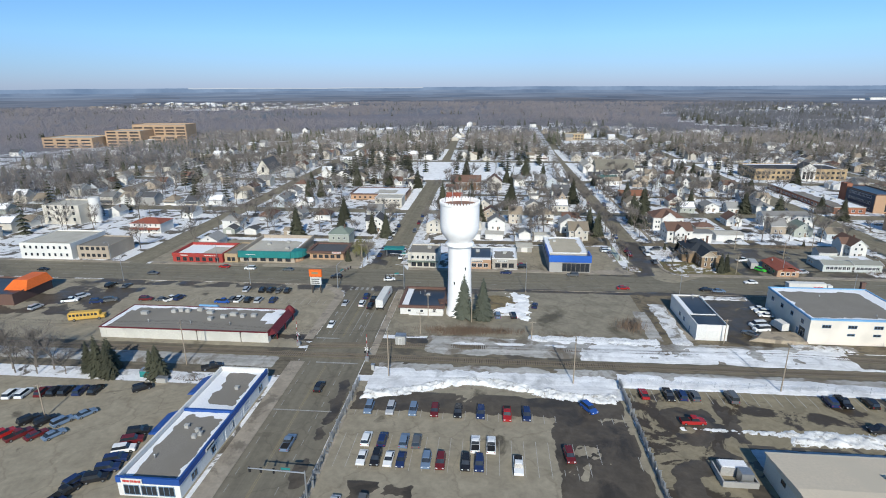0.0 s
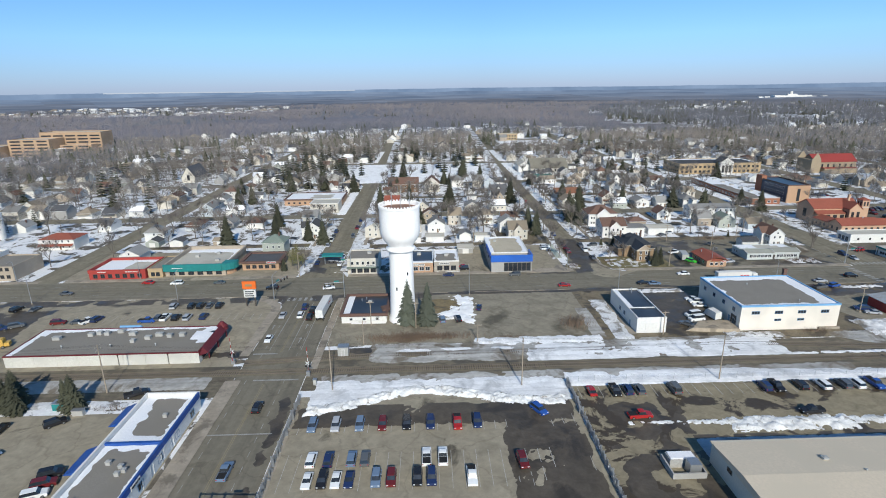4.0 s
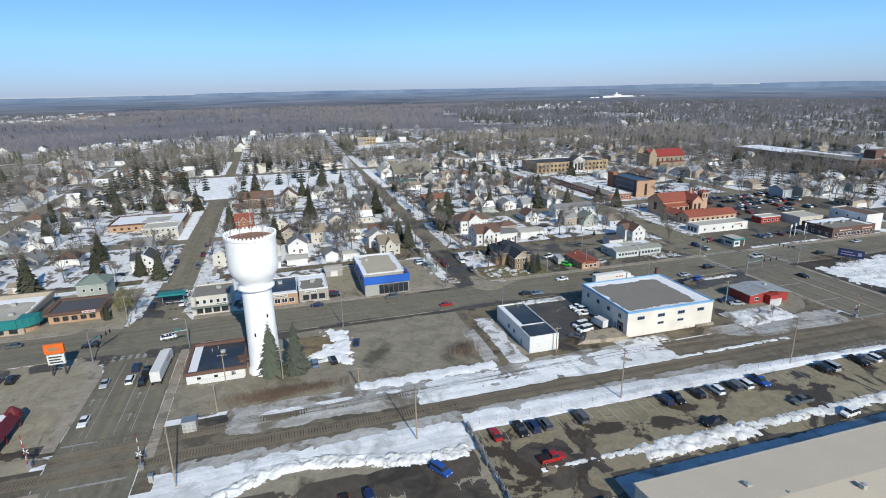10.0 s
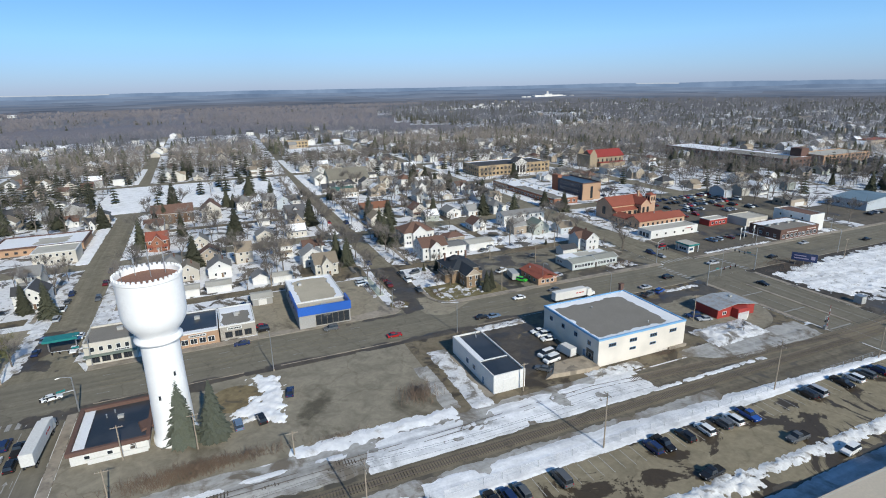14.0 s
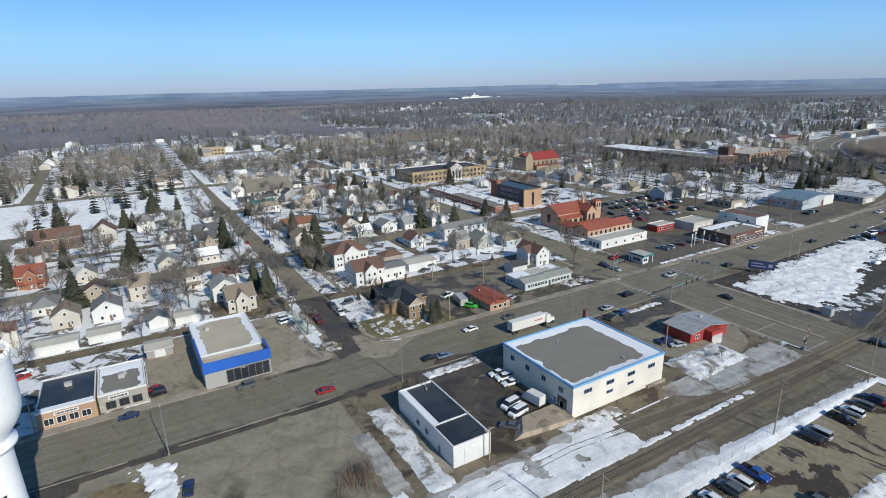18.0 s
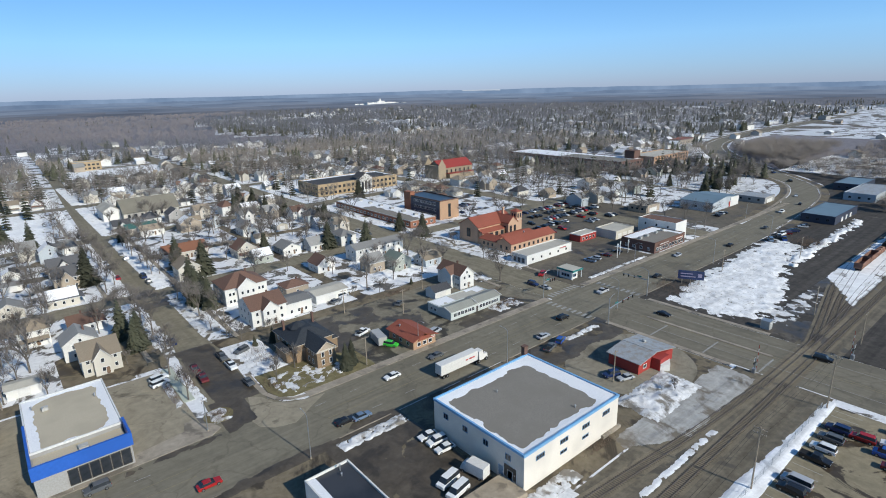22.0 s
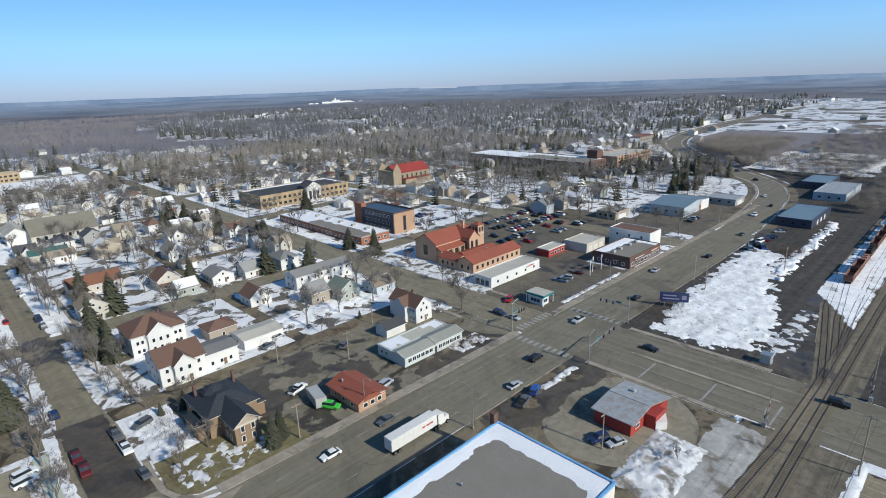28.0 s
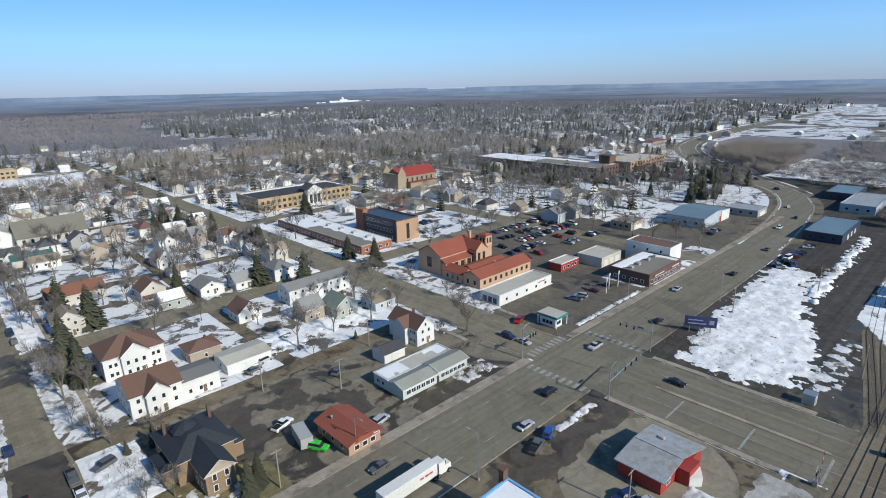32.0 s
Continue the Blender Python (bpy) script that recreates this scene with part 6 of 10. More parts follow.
def house(x, y, w, d, h, rise, wall, roof, axis="x", rz=0.0, porch=0, cross=0, storeys=1, chimney=True, detail=2, hip=False, name="house", rng=random, snow=False):
    """A gabled or hipped house with windows, door, porch, cross gable and chimney."""
    col = HOUSE_LABELS.get(wall.name, "pale")
    kind = ("two-storey" if storeys > 1 else "small") + " " + col + (" hipped" if hip else " gabled") + " house with " + roof.name + (" and a porch" if porch else "")
    if name == "garage":
        kind = "low " + col + " garage with " + roof.name
    t = thing(name, kind, name, x, y, 0, rz, "houses of the neighbourhood" if name == "house" else "back yard garages")
    a, b, c, e = -w / 2, w / 2, -d / 2, d / 2
    bm = bmesh.new()
    if hip:
        box(bm, a, b, c, e, -0.1, h)
    else:
        gable_walls(bm, a, b, c, e, h, rise, axis)
    part("wall", bm, wall, t)
    bm = bmesh.new()
    if hip:
        hip_roof(bm, a, b, c, e, h, rise, edge=1)
    else:
        gable_roof(bm, a, b, c, e, h, rise, axis, edge=1)
    part("roof", bm, [roof, frame_white], t)
    if snow and not hip:
        bm = bmesh.new()
        if axis == "x":
            v = [(a, 0.2, h + rise * 0.96 + 0.2), (b, 0.2, h + rise * 0.96 + 0.2), (b, e * 0.97, h + 0.22), (a, e * 0.97, h + 0.22)]
        else:
            v = [(a * 0.97, c, h + 0.24), (-0.2, c, h + rise * 0.96 + 0.22), (-0.2, e, h + rise * 0.96 + 0.22), (a * 0.97, e, h + 0.24)]
        lo = [bm.verts.new(p) for p in v]
        hi = [bm.verts.new((p[0], p[1], p[2] + 0.12)) for p in v]
        bm.faces.new(hi)
        for k in range(4):
            bm.faces.new((lo[k], lo[(k + 1) % 4], hi[(k + 1) % 4], hi[k]))
        part("roof_snow", bm, roof_snow, t)
    if cross:
        bm = bmesh.new()
        cw = w * 0.45 if axis == "x" else d * 0.45
        if axis == "x":
            gable_walls(bm, -cw / 2, cw / 2, c - cross, c + 0.5, h, rise * 0.8, "y")
        else:
            gable_walls(bm, a - cross, a + 0.5, -cw / 2, cw / 2, h, rise * 0.8, "x")
        part("gable_wing", bm, wall, t)
        bm = bmesh.new()
        if axis == "x":
            gable_roof(bm, -cw / 2, cw / 2, c - cross, 0, h, rise * 0.8, "y", edge=1)
        else:
            gable_roof(bm, a - cross, 0, -cw / 2, cw / 2, h, rise * 0.8, "x", edge=1)
        part("wing_roof", bm, [roof, frame_white], t)
    if porch:
        bm = bmesh.new()
        prism(bm, [(a + 0.3, c - porch), (b - 0.3, c - porch), (b - 0.3, c), (a + 0.3, c)], 2.3, 2.45, 0, [(a + 0.3, c - porch + 0.1), (b - 0.3, c - porch + 0.1), (b - 0.3, c), (a + 0.3, c)])
        bmesh.ops.translate(bm, verts=[v for v in bm.verts if v.co.y > c - 0.1], vec=(0, 0, 0.6))
        part("porch_roof", bm, roof, t)
        if detail > 1:
            for k in range(3):
                bm = bmesh.new()
                xx = a + 0.6 + (w - 1.2) * k / 2
                box(bm, xx - 0.1, xx + 0.1, c - porch + 0.15, c - porch + 0.35, 0, 2.35)
                part("porch_post", bm, frame_white, t)
    if detail:
        pl = (a, b, c, e)
        for s in range(storeys):
            z = 1.0 + s * 2.7
            if z + 1.3 > h + 0.3:
                break
            openings(t, "S", pl if not cross or axis == "y" else (a, -w * 0.2, c, e), (max(2, int(w / 3.2)) if not cross or axis == "y" else max(1, int(w / 7))) if detail > 1 else 1, 1.0, 1.3, z)
            if detail > 1 and cross and axis == "x":
                openings(t, "S", (w * 0.2, b, c, e), max(1, int(w / 7)), 1.0, 1.3, z)
            openings(t, "W", pl if not cross or axis == "x" else (a, b, c, -d * 0.2), max(2, int(d / 3.2)) if detail > 1 else 1, 1.0, 1.3, z)
        if axis == "y" and not hip and rise > 2:
            openings(t, "S", pl, 1, 0.9, 1.1, h + 0.2)
        if axis == "x" and not hip and rise > 2:
            openings(t, "W", pl, 1, 0.9, 1.1, h + 0.2)
        if cross and axis == "x":
            for s in range(storeys):
                openings(t, "S", (-w * 0.22, w * 0.22, c - cross, e), max(1, int(w / 5)), 1.0, 1.4, 1.0 + 2.7 * s, margin=0.4)
        if detail > 1 and name == "house":
            put("door", door_mesh(0.95, 2.05, brown_wood), t, "", (w * 0.1, c - 0.02 - (cross if cross and axis == "x" else 0), 0.15), 0)
    if name == "garage":
        put("garage_door", door_mesh(2.6, 2.1, white_wall), t, "", (0, c - 0.02, 0.05), 0)
    if chimney:
        bm = bmesh.new()
        box(bm, w * 0.15, w * 0.15 + 0.55, -0.1, 0.45, h + rise * 0.4, h + rise + 0.5)
        box(bm, w * 0.15 - 0.06, w * 0.15 + 0.61, -0.16, 0.51, h + rise + 0.5, h + rise + 0.6)
        part("chimney", bm, brick_dark, t)
    return t


# the stone building on the corner
t = thing("stone_house", "two-storey brown stone house with dark hipped roofs", "house", 102, 66.5)
bm = bmesh.new()
box(bm, -5.4, 6.2, -4.5, 9.5, -0.1, 5.6)
part("main_wall", bm, stone_mat, t)
bm = bmesh.new()
hip_roof(bm, -5.4, 6.2, -4.5, 9.5, 5.6, 2.6, 0.6, 0.25, edge=1)
part("main_roof", bm, [slate_dark, buff], t)
bm = bmesh.new()
prism(bm, ring(8, 3.0, -0.6, 3.4, 0.39), 7.6, 8.3, 0, ring(8, 2.2, -0.6, 3.4, 0.39))
prism(bm, ring(8, 2.2, -0.6, 3.4, 0.39), 8.3, 9.2, 0, ring(8, 0.25, -0.6, 3.4, 0.39))
part("roof_lantern", bm, slate_dark, t)
bm = bmesh.new()
box(bm, -2.6, 3.2, -11.8, -4.4, -0.1, 5.4)
part("front_wing", bm, stone_mat, t)
bm = bmesh.new()
gable_walls(bm, -2.6, 3.2, -11.86, -6, 5.4, 2.2, "y")
bmesh.ops.delete(bm, geom=[v for v in bm.verts if v.co.z < 1], context="VERTS")
part("pediment", bm, tan_wall, t, "pale tan gable pediment")
bm = bmesh.new()
gable_roof(bm, -2.6, 3.2, -11.86, -1, 5.4, 2.2, "y", 0.5, edge=1)
part("front_roof", bm, [slate_dark, buff], t)
bm = bmesh.new()
box(bm, -2.75, 3.35, -12.02, -11.5, 4.9, 5.35)
part("cornice", bm, buff, t)
for x0, x1, y0, y1 in ((-7.6, -5.4, -2.4, 4.4), (6.2, 8.4, -3.4, 2.2)):
    bm = bmesh.new()
    box(bm, x0, x1, y0, y1, -0.1, 3.6)
    part("side_bay", bm, stone_mat, t)
    bm = bmesh.new()
    hip_roof(bm, x0, x1, y0, y1, 3.6, 0.9, 0.4, edge=1)
    part("bay_roof", bm, [slate_dark, buff], t)
for z in (0.9, 3.3):
    for x in (-0.9, 1.5):
        put("window", window_mesh(0.95, 1.6, frame_white, 1), t, "", (x, -11.84, z), 0)
for z in (0.9, 3.5):
    openings(t, "W", (-5.4, 6, -4.5, 9.5), 4, 0.9, 1.5, z, frame_white)
    openings(t, "W", (-2.6, 6, -11.4, -4.6), 2, 0.9, 1.5, z, frame_white)
for x in (-4.4, 5.0):
    bm = bmesh.new()
    box(bm, x, x + 0.6, 5.4, 6.1, 5.6, 9.4)
    box(bm, x - 0.08, x + 0.68, 5.32, 6.18, 9.4, 9.6)
    part("chimney", bm, brick_dark, t)
for k in range(4):
    bm = bmesh.new()
    tube(bm, (-7.3 + k * 0.6, -2.2 - k * 0.02, 0), (-7.3 + k * 0.6, -2.2 - k * 0.02, 3.2), 0.14, 0.12, 8)
    part("porch_column", bm, frame_white, t)

# red-roofed shop, lime car and shed are beside it
t = thing("red_roofed_shop", "small shop with orange-red hipped roof and brick walls", "building", 130, 51.8)
bm = bmesh.new()
box(bm, -4.2, 4.2, -6.2, 6.4, -0.1, 3.0)
part("wall", bm, brick_orange, t)
bm = bmesh.new()
gable_roof(bm, -4.2, 4.2, -6.2, 6.4, 3.0, 1.5, "y", 0.7)
part("roof", bm, roof_red, t)
bm = bmesh.new()
prism(bm, [(-2.6, -6.5), (2.6, -6.5), (2.6, -6.2), (-2.6, -6.2)], 2.6, 3.7, 0, [(-1.6, -6.5), (1.6, -6.5), (1.6, -6.2), (-1.6, -6.2)])
part("gable_panel", bm, roof_red, t)
sign_bars(t, 2.9, -6.25, 2.2, 2.0, 0.6, ink_red, "S", 1)
openings(t, "S", (-4.2, 4.2, -6.2, 6.4), 3, 1.4, 1.3, 0.8)
openings(t, "W", (-4.2, 4.2, -6.2, 6.4), 3, 1.2, 1.2, 0.9)
vent_pipe(t, -2, 3.5, 3.6, 1.0, 0.2)
t = thing("storage_trailer", "pale grey box trailer parked beside the shop", "trailer", 121.5, 57.5, 0, -12)
bm = bmesh.new()
box(bm, -1.4, 1.4, -3.4, 3.4, 0.5, 3.0)
part("box", bm, unit_white, t)
for x in (-1.2, 1.2):
    bm = bmesh.new()
    box(bm, x - 0.15, x + 0.15, -2.4, -1.2, 0, 0.8)
    part("wheel", bm, rubber, t)

# grey-roofed row building
pale_green = material("pale grey-green siding", (0.55, 0.58, 0.55), (0.48, 0.51, 0.48), 1, 0.7, 0.05)
roof_green = material("grey-green metal roof", (0.34, 0.335, 0.285), (0.27, 0.27, 0.23), 1, 0.55, 0.05)
t, pl, rz0 = flat_building("motel_block", "long low white row building with grey-green roofs and many windows", 148, 171.2, 60.4, 66.4, 3.3, pale_green, roof_pale, 0.25, pale_green, lip=0.2)
roof_snow_sheet(t, pl[0] + 0.4, pl[0] + 8, pl[2] + 0.4, pl[3] - 0.4, rz0, (pl[0] + 3.4, pl[0] + 4, -9, -1), 13.3)
roof_snow_sheet(t, pl[1] - 7, pl[1] - 0.5, pl[2] + 1.4, pl[3] - 0.4, rz0, (pl[1] - 9, pl[1] - 4, -9, 1), 13.7)
openings(t, "W", pl, 2, 1.3, 1.2, 1.0, frame_white, 2)
for x0, x1, h in ((-11.6, 0.2, 3.0), (0.4, 11.6, 3.2)):
    bm = bmesh.new()
    gable_walls(bm, x0, x1, pl[2] - 6.2, pl[2] - 0.01, h, 0.9, "x")
    part("front_wall", bm, pale_green, t)
    bm = bmesh.new()
    gable_roof(bm, x0, x1, pl[2] - 6.2, pl[2] - 0.01, h, 0.9, "x", 0.45, 0.14, edge=1)
    part("front_roof", bm, [roof_green, frame_white], t, "pale grey-green metal roof")
    for x in (x0 - 0.3, x1 + 0.05):
        bm = bmesh.new()
        tube(bm, (x + 0.12, pl[2] - 6.6, h + 0.14), (x + 0.12, pl[2] - 3.1, h + 1.12), 0.13, 0.13, 4)
        part("verge_board", bm, frame_white, t, "white verge board along the roof")
    openings(t, "S", (x0, x1, pl[2] - 6.2, pl[2]), 6, 1.5, 1.4, 0.9, frame_white, 2)
put("door", door_mesh(1.0, 2.1, frame_dark), t, "", (0.3, pl[2] - 6.24, 0.1), 0)
house(173.2, 80.4, 7, 13.5, 5.6, 2.9, white_wall, shingle_brown, "y", 0, 0, 1.6, 2, True, 2)
house(160, 75.2, 7.6, 5.6, 2.8, 1.6, white_wall, shingle_dark, "x", 0, 0, 0, 1, False, 0, False, "garage")

# the two white houses and the sheds behind them
house(104.6, 125.6, 15.6, 13, 6.6, 3.8, white_wall, shingle_brown, "x", 0, 0, 1.3, 2, True, 2, True)
house(102.8, 100.5, 12, 12, 5.8, 3.2, white_wall, shingle_brown, "x", 0, 0, 1.6, 2, True, 2)
house(113.4, 99.5, 10, 9, 4.6, 0.8, white_wall, shingle_grey, "x", 0, 0, 0, 1, False, 2)
house(128.4, 103, 13, 9, 3.2, 0.7, white_wall, roof_pale, "x", 0, 0, 0, 1, False, 1, False, "garage")
house(121.5, 116.5, 9, 8, 3.6, 1.8, tan_wall, shingle_brown, "x", 0, 0, 0, 1, True, 1, True)
house(54, 100, 9.5, 11, 5.0, 3.4, cream_wall, shingle_tan, "x", 0, 0, 1.5, 2, False, 2)
house(51, 113, 9, 9, 5.2, 3.0, white_wall, shingle_grey, "y", 0, 0, 0, 2, True, 2)
house(27.5, 99, 6, 7, 2.6, 1.6, white_wall, shingle_grey, "y", 0, 0, 0, 1, False, 0, False, "garage")
house(36, 97, 7.5, 5.5, 2.6, 0.5, white_wall, roof_pale, "x", 0, 0, 0, 1, False, 0, False, "garage")
house(13, 116, 9, 10, 4.4, 3.0, white_wall, shingle_grey, "y", 0, 0, 0, 2, True, 2)
house(1, 117, 8, 9, 4.2, 2.8, buff, shingle_tan, "y", 0, 0, 0, 1, True, 2)
house(12, 97, 9, 7, 2.6, 0.6, white_wall, roof_pale, "x", 0, 0, 0, 1, False, 0, False, "garage")
house(-1, 96, 12, 6.5, 2.8, 0.6, white_wall, roof_pale, "x", 0, 0, 0, 1, False, 0, False, "garage")
house(26, 76, 7, 7, 2.6, 0.6, grey_wall, roof_pale, "x", 0, 0, 0, 1, False, 0, False, "garage")
house(-63, 80, 10, 10, 6.4, 3.0, sage, shingle_green, "x", 0, 0, 0, 2, True, 2, True)
house(-126, 74, 9, 10, 3.4, 2.6, white_wall, shingle_grey, "y", 0, 1.6, 0, 1, False, 2)
house(-173.5, 99, 17, 12, 5.2, 2.0, white_wall, roof_red, "x", 0, 2.0, 0, 2, False, 2, True)

# houses of the blocks behind the stone house
house(172, 136, 26, 9, 5.6, 1.8, white_wall, shingle_grey, "x", 0, 0, 0, 2, False, 2)
house(105, 200, 19, 11, 3.4, 3.0, buff, shingle_rust, "x", 0, 0, 0, 1, True, 2)
house(104, 259, 12, 9, 3.2, 2.2, white_wall, shingle_tan, "x", 0, 0, 0, 1, False, 2)
house(101, 268.5, 16, 7.5, 3.2, 2.2, cream_wall, shingle_teal, "x", 0, 0, 0, 1, False, 1)
house(126, 179, 9, 10, 4.4, 3.4, cream_wall, shingle_brown, "y", 0, 1.8, 0, 2, False, 2)
house(144, 170, 9, 11, 3.2, 2.2, white_wall, shingle_grey, "y", 0, 0, 0, 1, False, 2)
house(143, 219, 8, 11, 4.4, 3.4, white_wall, shingle_grey, "y", 0, 0, 0, 2, False, 2)
house(143, 134, 8, 9, 3.6, 3.2, white_wall, shingle_brown, "y", 0, 0, 0, 1, False, 2)
house(168.5, 113.5, 9, 9, 4.2, 3.0, sage, shingle_green, "y", 0, 0, 0, 2, True, 2)
house(158.8, 118, 7.5, 8, 4.4, 3.2, tan_wall, shingle_grey, "x", 0, 0, 0, 2, False, 2)

# the wide low apartment block and the manse on the north streets
t, pl, rz0 = flat_building("tan_apartments", "two-storey tan apartment block with flat roof", -64, -46.8, 164, 178, 6.2, cream_wall, roof_pale, 0.4, white_wall, lip=0.3)
for z in (1, 3.9):
    openings(t, "S", pl, 6, 1.2, 1.3, z)
t, pl, rz0 = flat_building("low_clinic", "low brown-trimmed clinic with snowy flat roofs", -86, -48, 188, 212, 4.2, brick_orange, roof_pale, 0.7, brick_dark, lip=0.5)
openings(t, "S", pl, 10, 1.4, 1.2, 1.0, frame_dark, 2)
roof_snow_sheet(t, pl[0] + 0.5, pl[1] - 0.5, pl[2] + 0.5, pl[3] - 0.5, rz0, (pl[0] + 16, pl[1] - 8, pl[2] + 5, pl[3] - 6), 12.4, cells=1.4)
house(-9, 233, 22, 12, 6.0, 4.2, brown_wood, shingle_brown, "x", 0, 0, 0, 2, True, 2)
house(12, 234, 11, 13, 6.0, 4.6, cream_wall, shingle_brown, "y", 0, 0, 0, 2, True, 2)
house(-13.5, 172, 9.5, 11, 5.4, 3.2, brick_red, roof_red, "x", 0, 1.8, 1.4, 2, True, 2)

# brick church with the red tile roofs
t = thing("brick_church", "orange brick church with red tile roofs and a square tower", "church", 231.4, 121.8)
bm = bmesh.new()
gable_walls(bm, -12.6, 12.6, -6.8, 6.8, 8.2, 3.8, "x")
part("nave", bm, brick_church, t)
bm = bmesh.new()
gable_roof(bm, -12.6, 12.6, -6.8, 6.8, 8.2, 3.8, "x", 0.5, 0.3)
part("nave_roof", bm, roof_red, t)
bm = bmesh.new()
prism(bm, [(-12.2, -9.4), (3.4, -9.4), (3.4, -6.85), (-12.2, -6.85)], -0.1, 5.6)
part("aisle", bm, brick_church, t)
bm = bmesh.new()
prism(bm, [(-12.5, -9.8), (3.5, -9.8), (3.5, -6.85), (-12.5, -6.85)], 5.6, 5.8)
bmesh.ops.translate(bm, verts=[v for v in bm.verts if v.co.y > -7], vec=(0, 0, 1.4))
part("aisle_roof", bm, roof_red, t)
for k in range(4):
    put("window", window_mesh(2.2, 4.2, frame_dark, 3), t, "", (-10 + k * 3.9, -9.42, 0.9), 0)
    bm = bmesh.new()
    prism(bm, [(-12.2 + k * 3.9, -10.1), (-11.6 + k * 3.9, -10.1), (-11.6 + k * 3.9, -9.42), (-12.2 + k * 3.9, -9.42)], 0, 5.2, 0, [(-12.2 + k * 3.9, -9.6), (-11.6 + k * 3.9, -9.6), (-11.6 + k * 3.9, -9.42), (-12.2 + k * 3.9, -9.42)])
    part("buttress", bm, brick_church, t)
bm = bmesh.new()
gable_walls(bm, 3.6, 10.2, -11.8, -5, 8.6, 3.0, "y")
part("transept", bm, brick_church, t)
bm = bmesh.new()
gable_roof(bm, 3.6, 10.2, -11.8, 0, 8.6, 3.0, "y", 0.4, 0.3)
part("transept_roof", bm, roof_red, t)
for x in (5.4, 8.4):
    put("window", window_mesh(1.5, 5.2, frame_dark, 3), t, "", (x, -11.84, 1.8), 0)
put("window", window_mesh(2.2, 5.0, frame_dark, 3), t, "", (3.56, -9.0, 1.8), 270)
bm = bmesh.new()
box(bm, 10.3, 14.2, -11.2, -6.9, 0, 13.2)
part("tower", bm, brick_church, t)
bm = bmesh.new()
hip_roof(bm, 10.3, 14.2, -11.2, -6.9, 13.2, 1.2, 0.25)
part("tower_roof", bm, roof_red, t)
bm = bmesh.new()
box(bm, 10.15, 14.35, -11.35, -6.75, 9.0, 9.3)
part("string_course", bm, buff, t)
for u in (11.4, 13.1):
    put("belfry_opening", window_mesh(0.9, 2.2, frame_dark, 1), t, "", (u, -11.24, 10.0), 0)
    put("belfry_opening", window_mesh(0.9, 2.2, frame_dark, 1), t, "", (10.26, u - 21.4, 10.0), 270)
bm = bmesh.new()
box(bm, 7.6, 8.6, -4.2, -3.2, 9.5, 14.6)
box(bm, 7.45, 8.75, -4.35, -3.05, 14.6, 14.9)
part("chimney", bm, brick_church, t)
put("gable_window", window_mesh(2.6, 4.4, frame_dark, 3), t, "", (-12.65, 0, 2.6), 270)
for x0, x1, y0, y1, h, rise, axis in ((-13.2, 18.2, -29.4, -20.2, 4.4, 2.1, "x"), (-13.6, -6.2, -20.1, -9.5, 3.9, 1.7, "y"), (-6.1, 14, -20.1, -11.9, 3.6, 1.2, "x")):
    bm = bmesh.new()
    gable_walls(bm, x0, x1, y0, y1, h, rise, axis)
    part("wing", bm, brick_church, t)
    bm = bmesh.new()
    gable_roof(bm, x0, x1, y0, y1, h, rise, axis, 0.5, 0.25)
    part("wing_roof", bm, roof_red, t)
openings(t, "S", (-13.2, 18.2, -29.4, -20.2), 9, 1.3, 1.7, 1.4, frame_dark)
openings(t, "W", (-13.2, 18.2, -29.4, -20.2), 2, 1.1, 1.7, 1.2, frame_dark)
openings(t, "W", (-13.6, -6.2, -20.1, -9.5), 3, 1.1, 1.5, 1.2, frame_dark)
vent_pipe(t, 1, -24.4, 6.4, 0.8, 0.3)
t, pl, rz0 = flat_building("white_bank", "low white flat-roofed building with blue side", 210.5, 241.5, 76, 85, 4.2, white_wall, roof_pale, 0.4)
openings(t, "S", pl, 5, 1.0, 1.0, 1.4, frame_dark, 1)
openings(t, "W", pl, 3, 1.8, 2.2, 0.5, frame_blue, 2)
sign_bars(t, 9, pl[2] - 0.1, 2.7, 5, 0.9, ink_red, "S", 1)
t = thing("kiosk", "small white kiosk under a pale blue canopy at the corner", "kiosk", 211.7, 54.4)
bm = bmesh.new()
box(bm, -2.6, 1.2, -3.0, 3.0, 0, 3.0)
part("cabin", bm, white_wall, t)
bm = bmesh.new()
box(bm, -3.2, 3.2, -4.0, 4.0, 3.3, 3.95)
part("fascia", bm, teal_panel, t, "pale blue canopy edge")
bm = bmesh.new()
box(bm, -3.0, 3.0, -3.8, 3.8, 3.954, 4.02)
part("canopy", bm, roof_pale, t)
for x in (-2.9, 2.9):
    for y in (-3.6, 3.6):
        bm = bmesh.new()
        box(bm, x - 0.14, x + 0.14, y - 0.14, y + 0.14, 0, 3.3)
        part("post", bm, frame_white, t)
openings(t, "S", (-2.6, 1.2, -3.0, 3.0), 2, 1.2, 1.2, 0.9, frame_blue)
openings(t, "W", (-2.6, 1.2, -3.0, 3.0), 3, 1.2, 1.2, 0.9, frame_blue)
for x, y in ((247.5, 55.5), (252, 57), (257, 56)):
    t = thing("sign_post", "white post sign at the edge of the forecourt", "sign", x, y, 0, 20, "post signs on the forecourt")
    bm = bmesh.new()
    tube(bm, (0, 0, 0), (0, 0, 6.4), 0.16, 0.14, 8)
    part("post", bm, frame_white, t)
    bm = bmesh.new()
    box(bm, -0.9, 0.9, -0.12, 0.12, 4.9, 6.2)
    part("sign_panel", bm, sign_face, t)
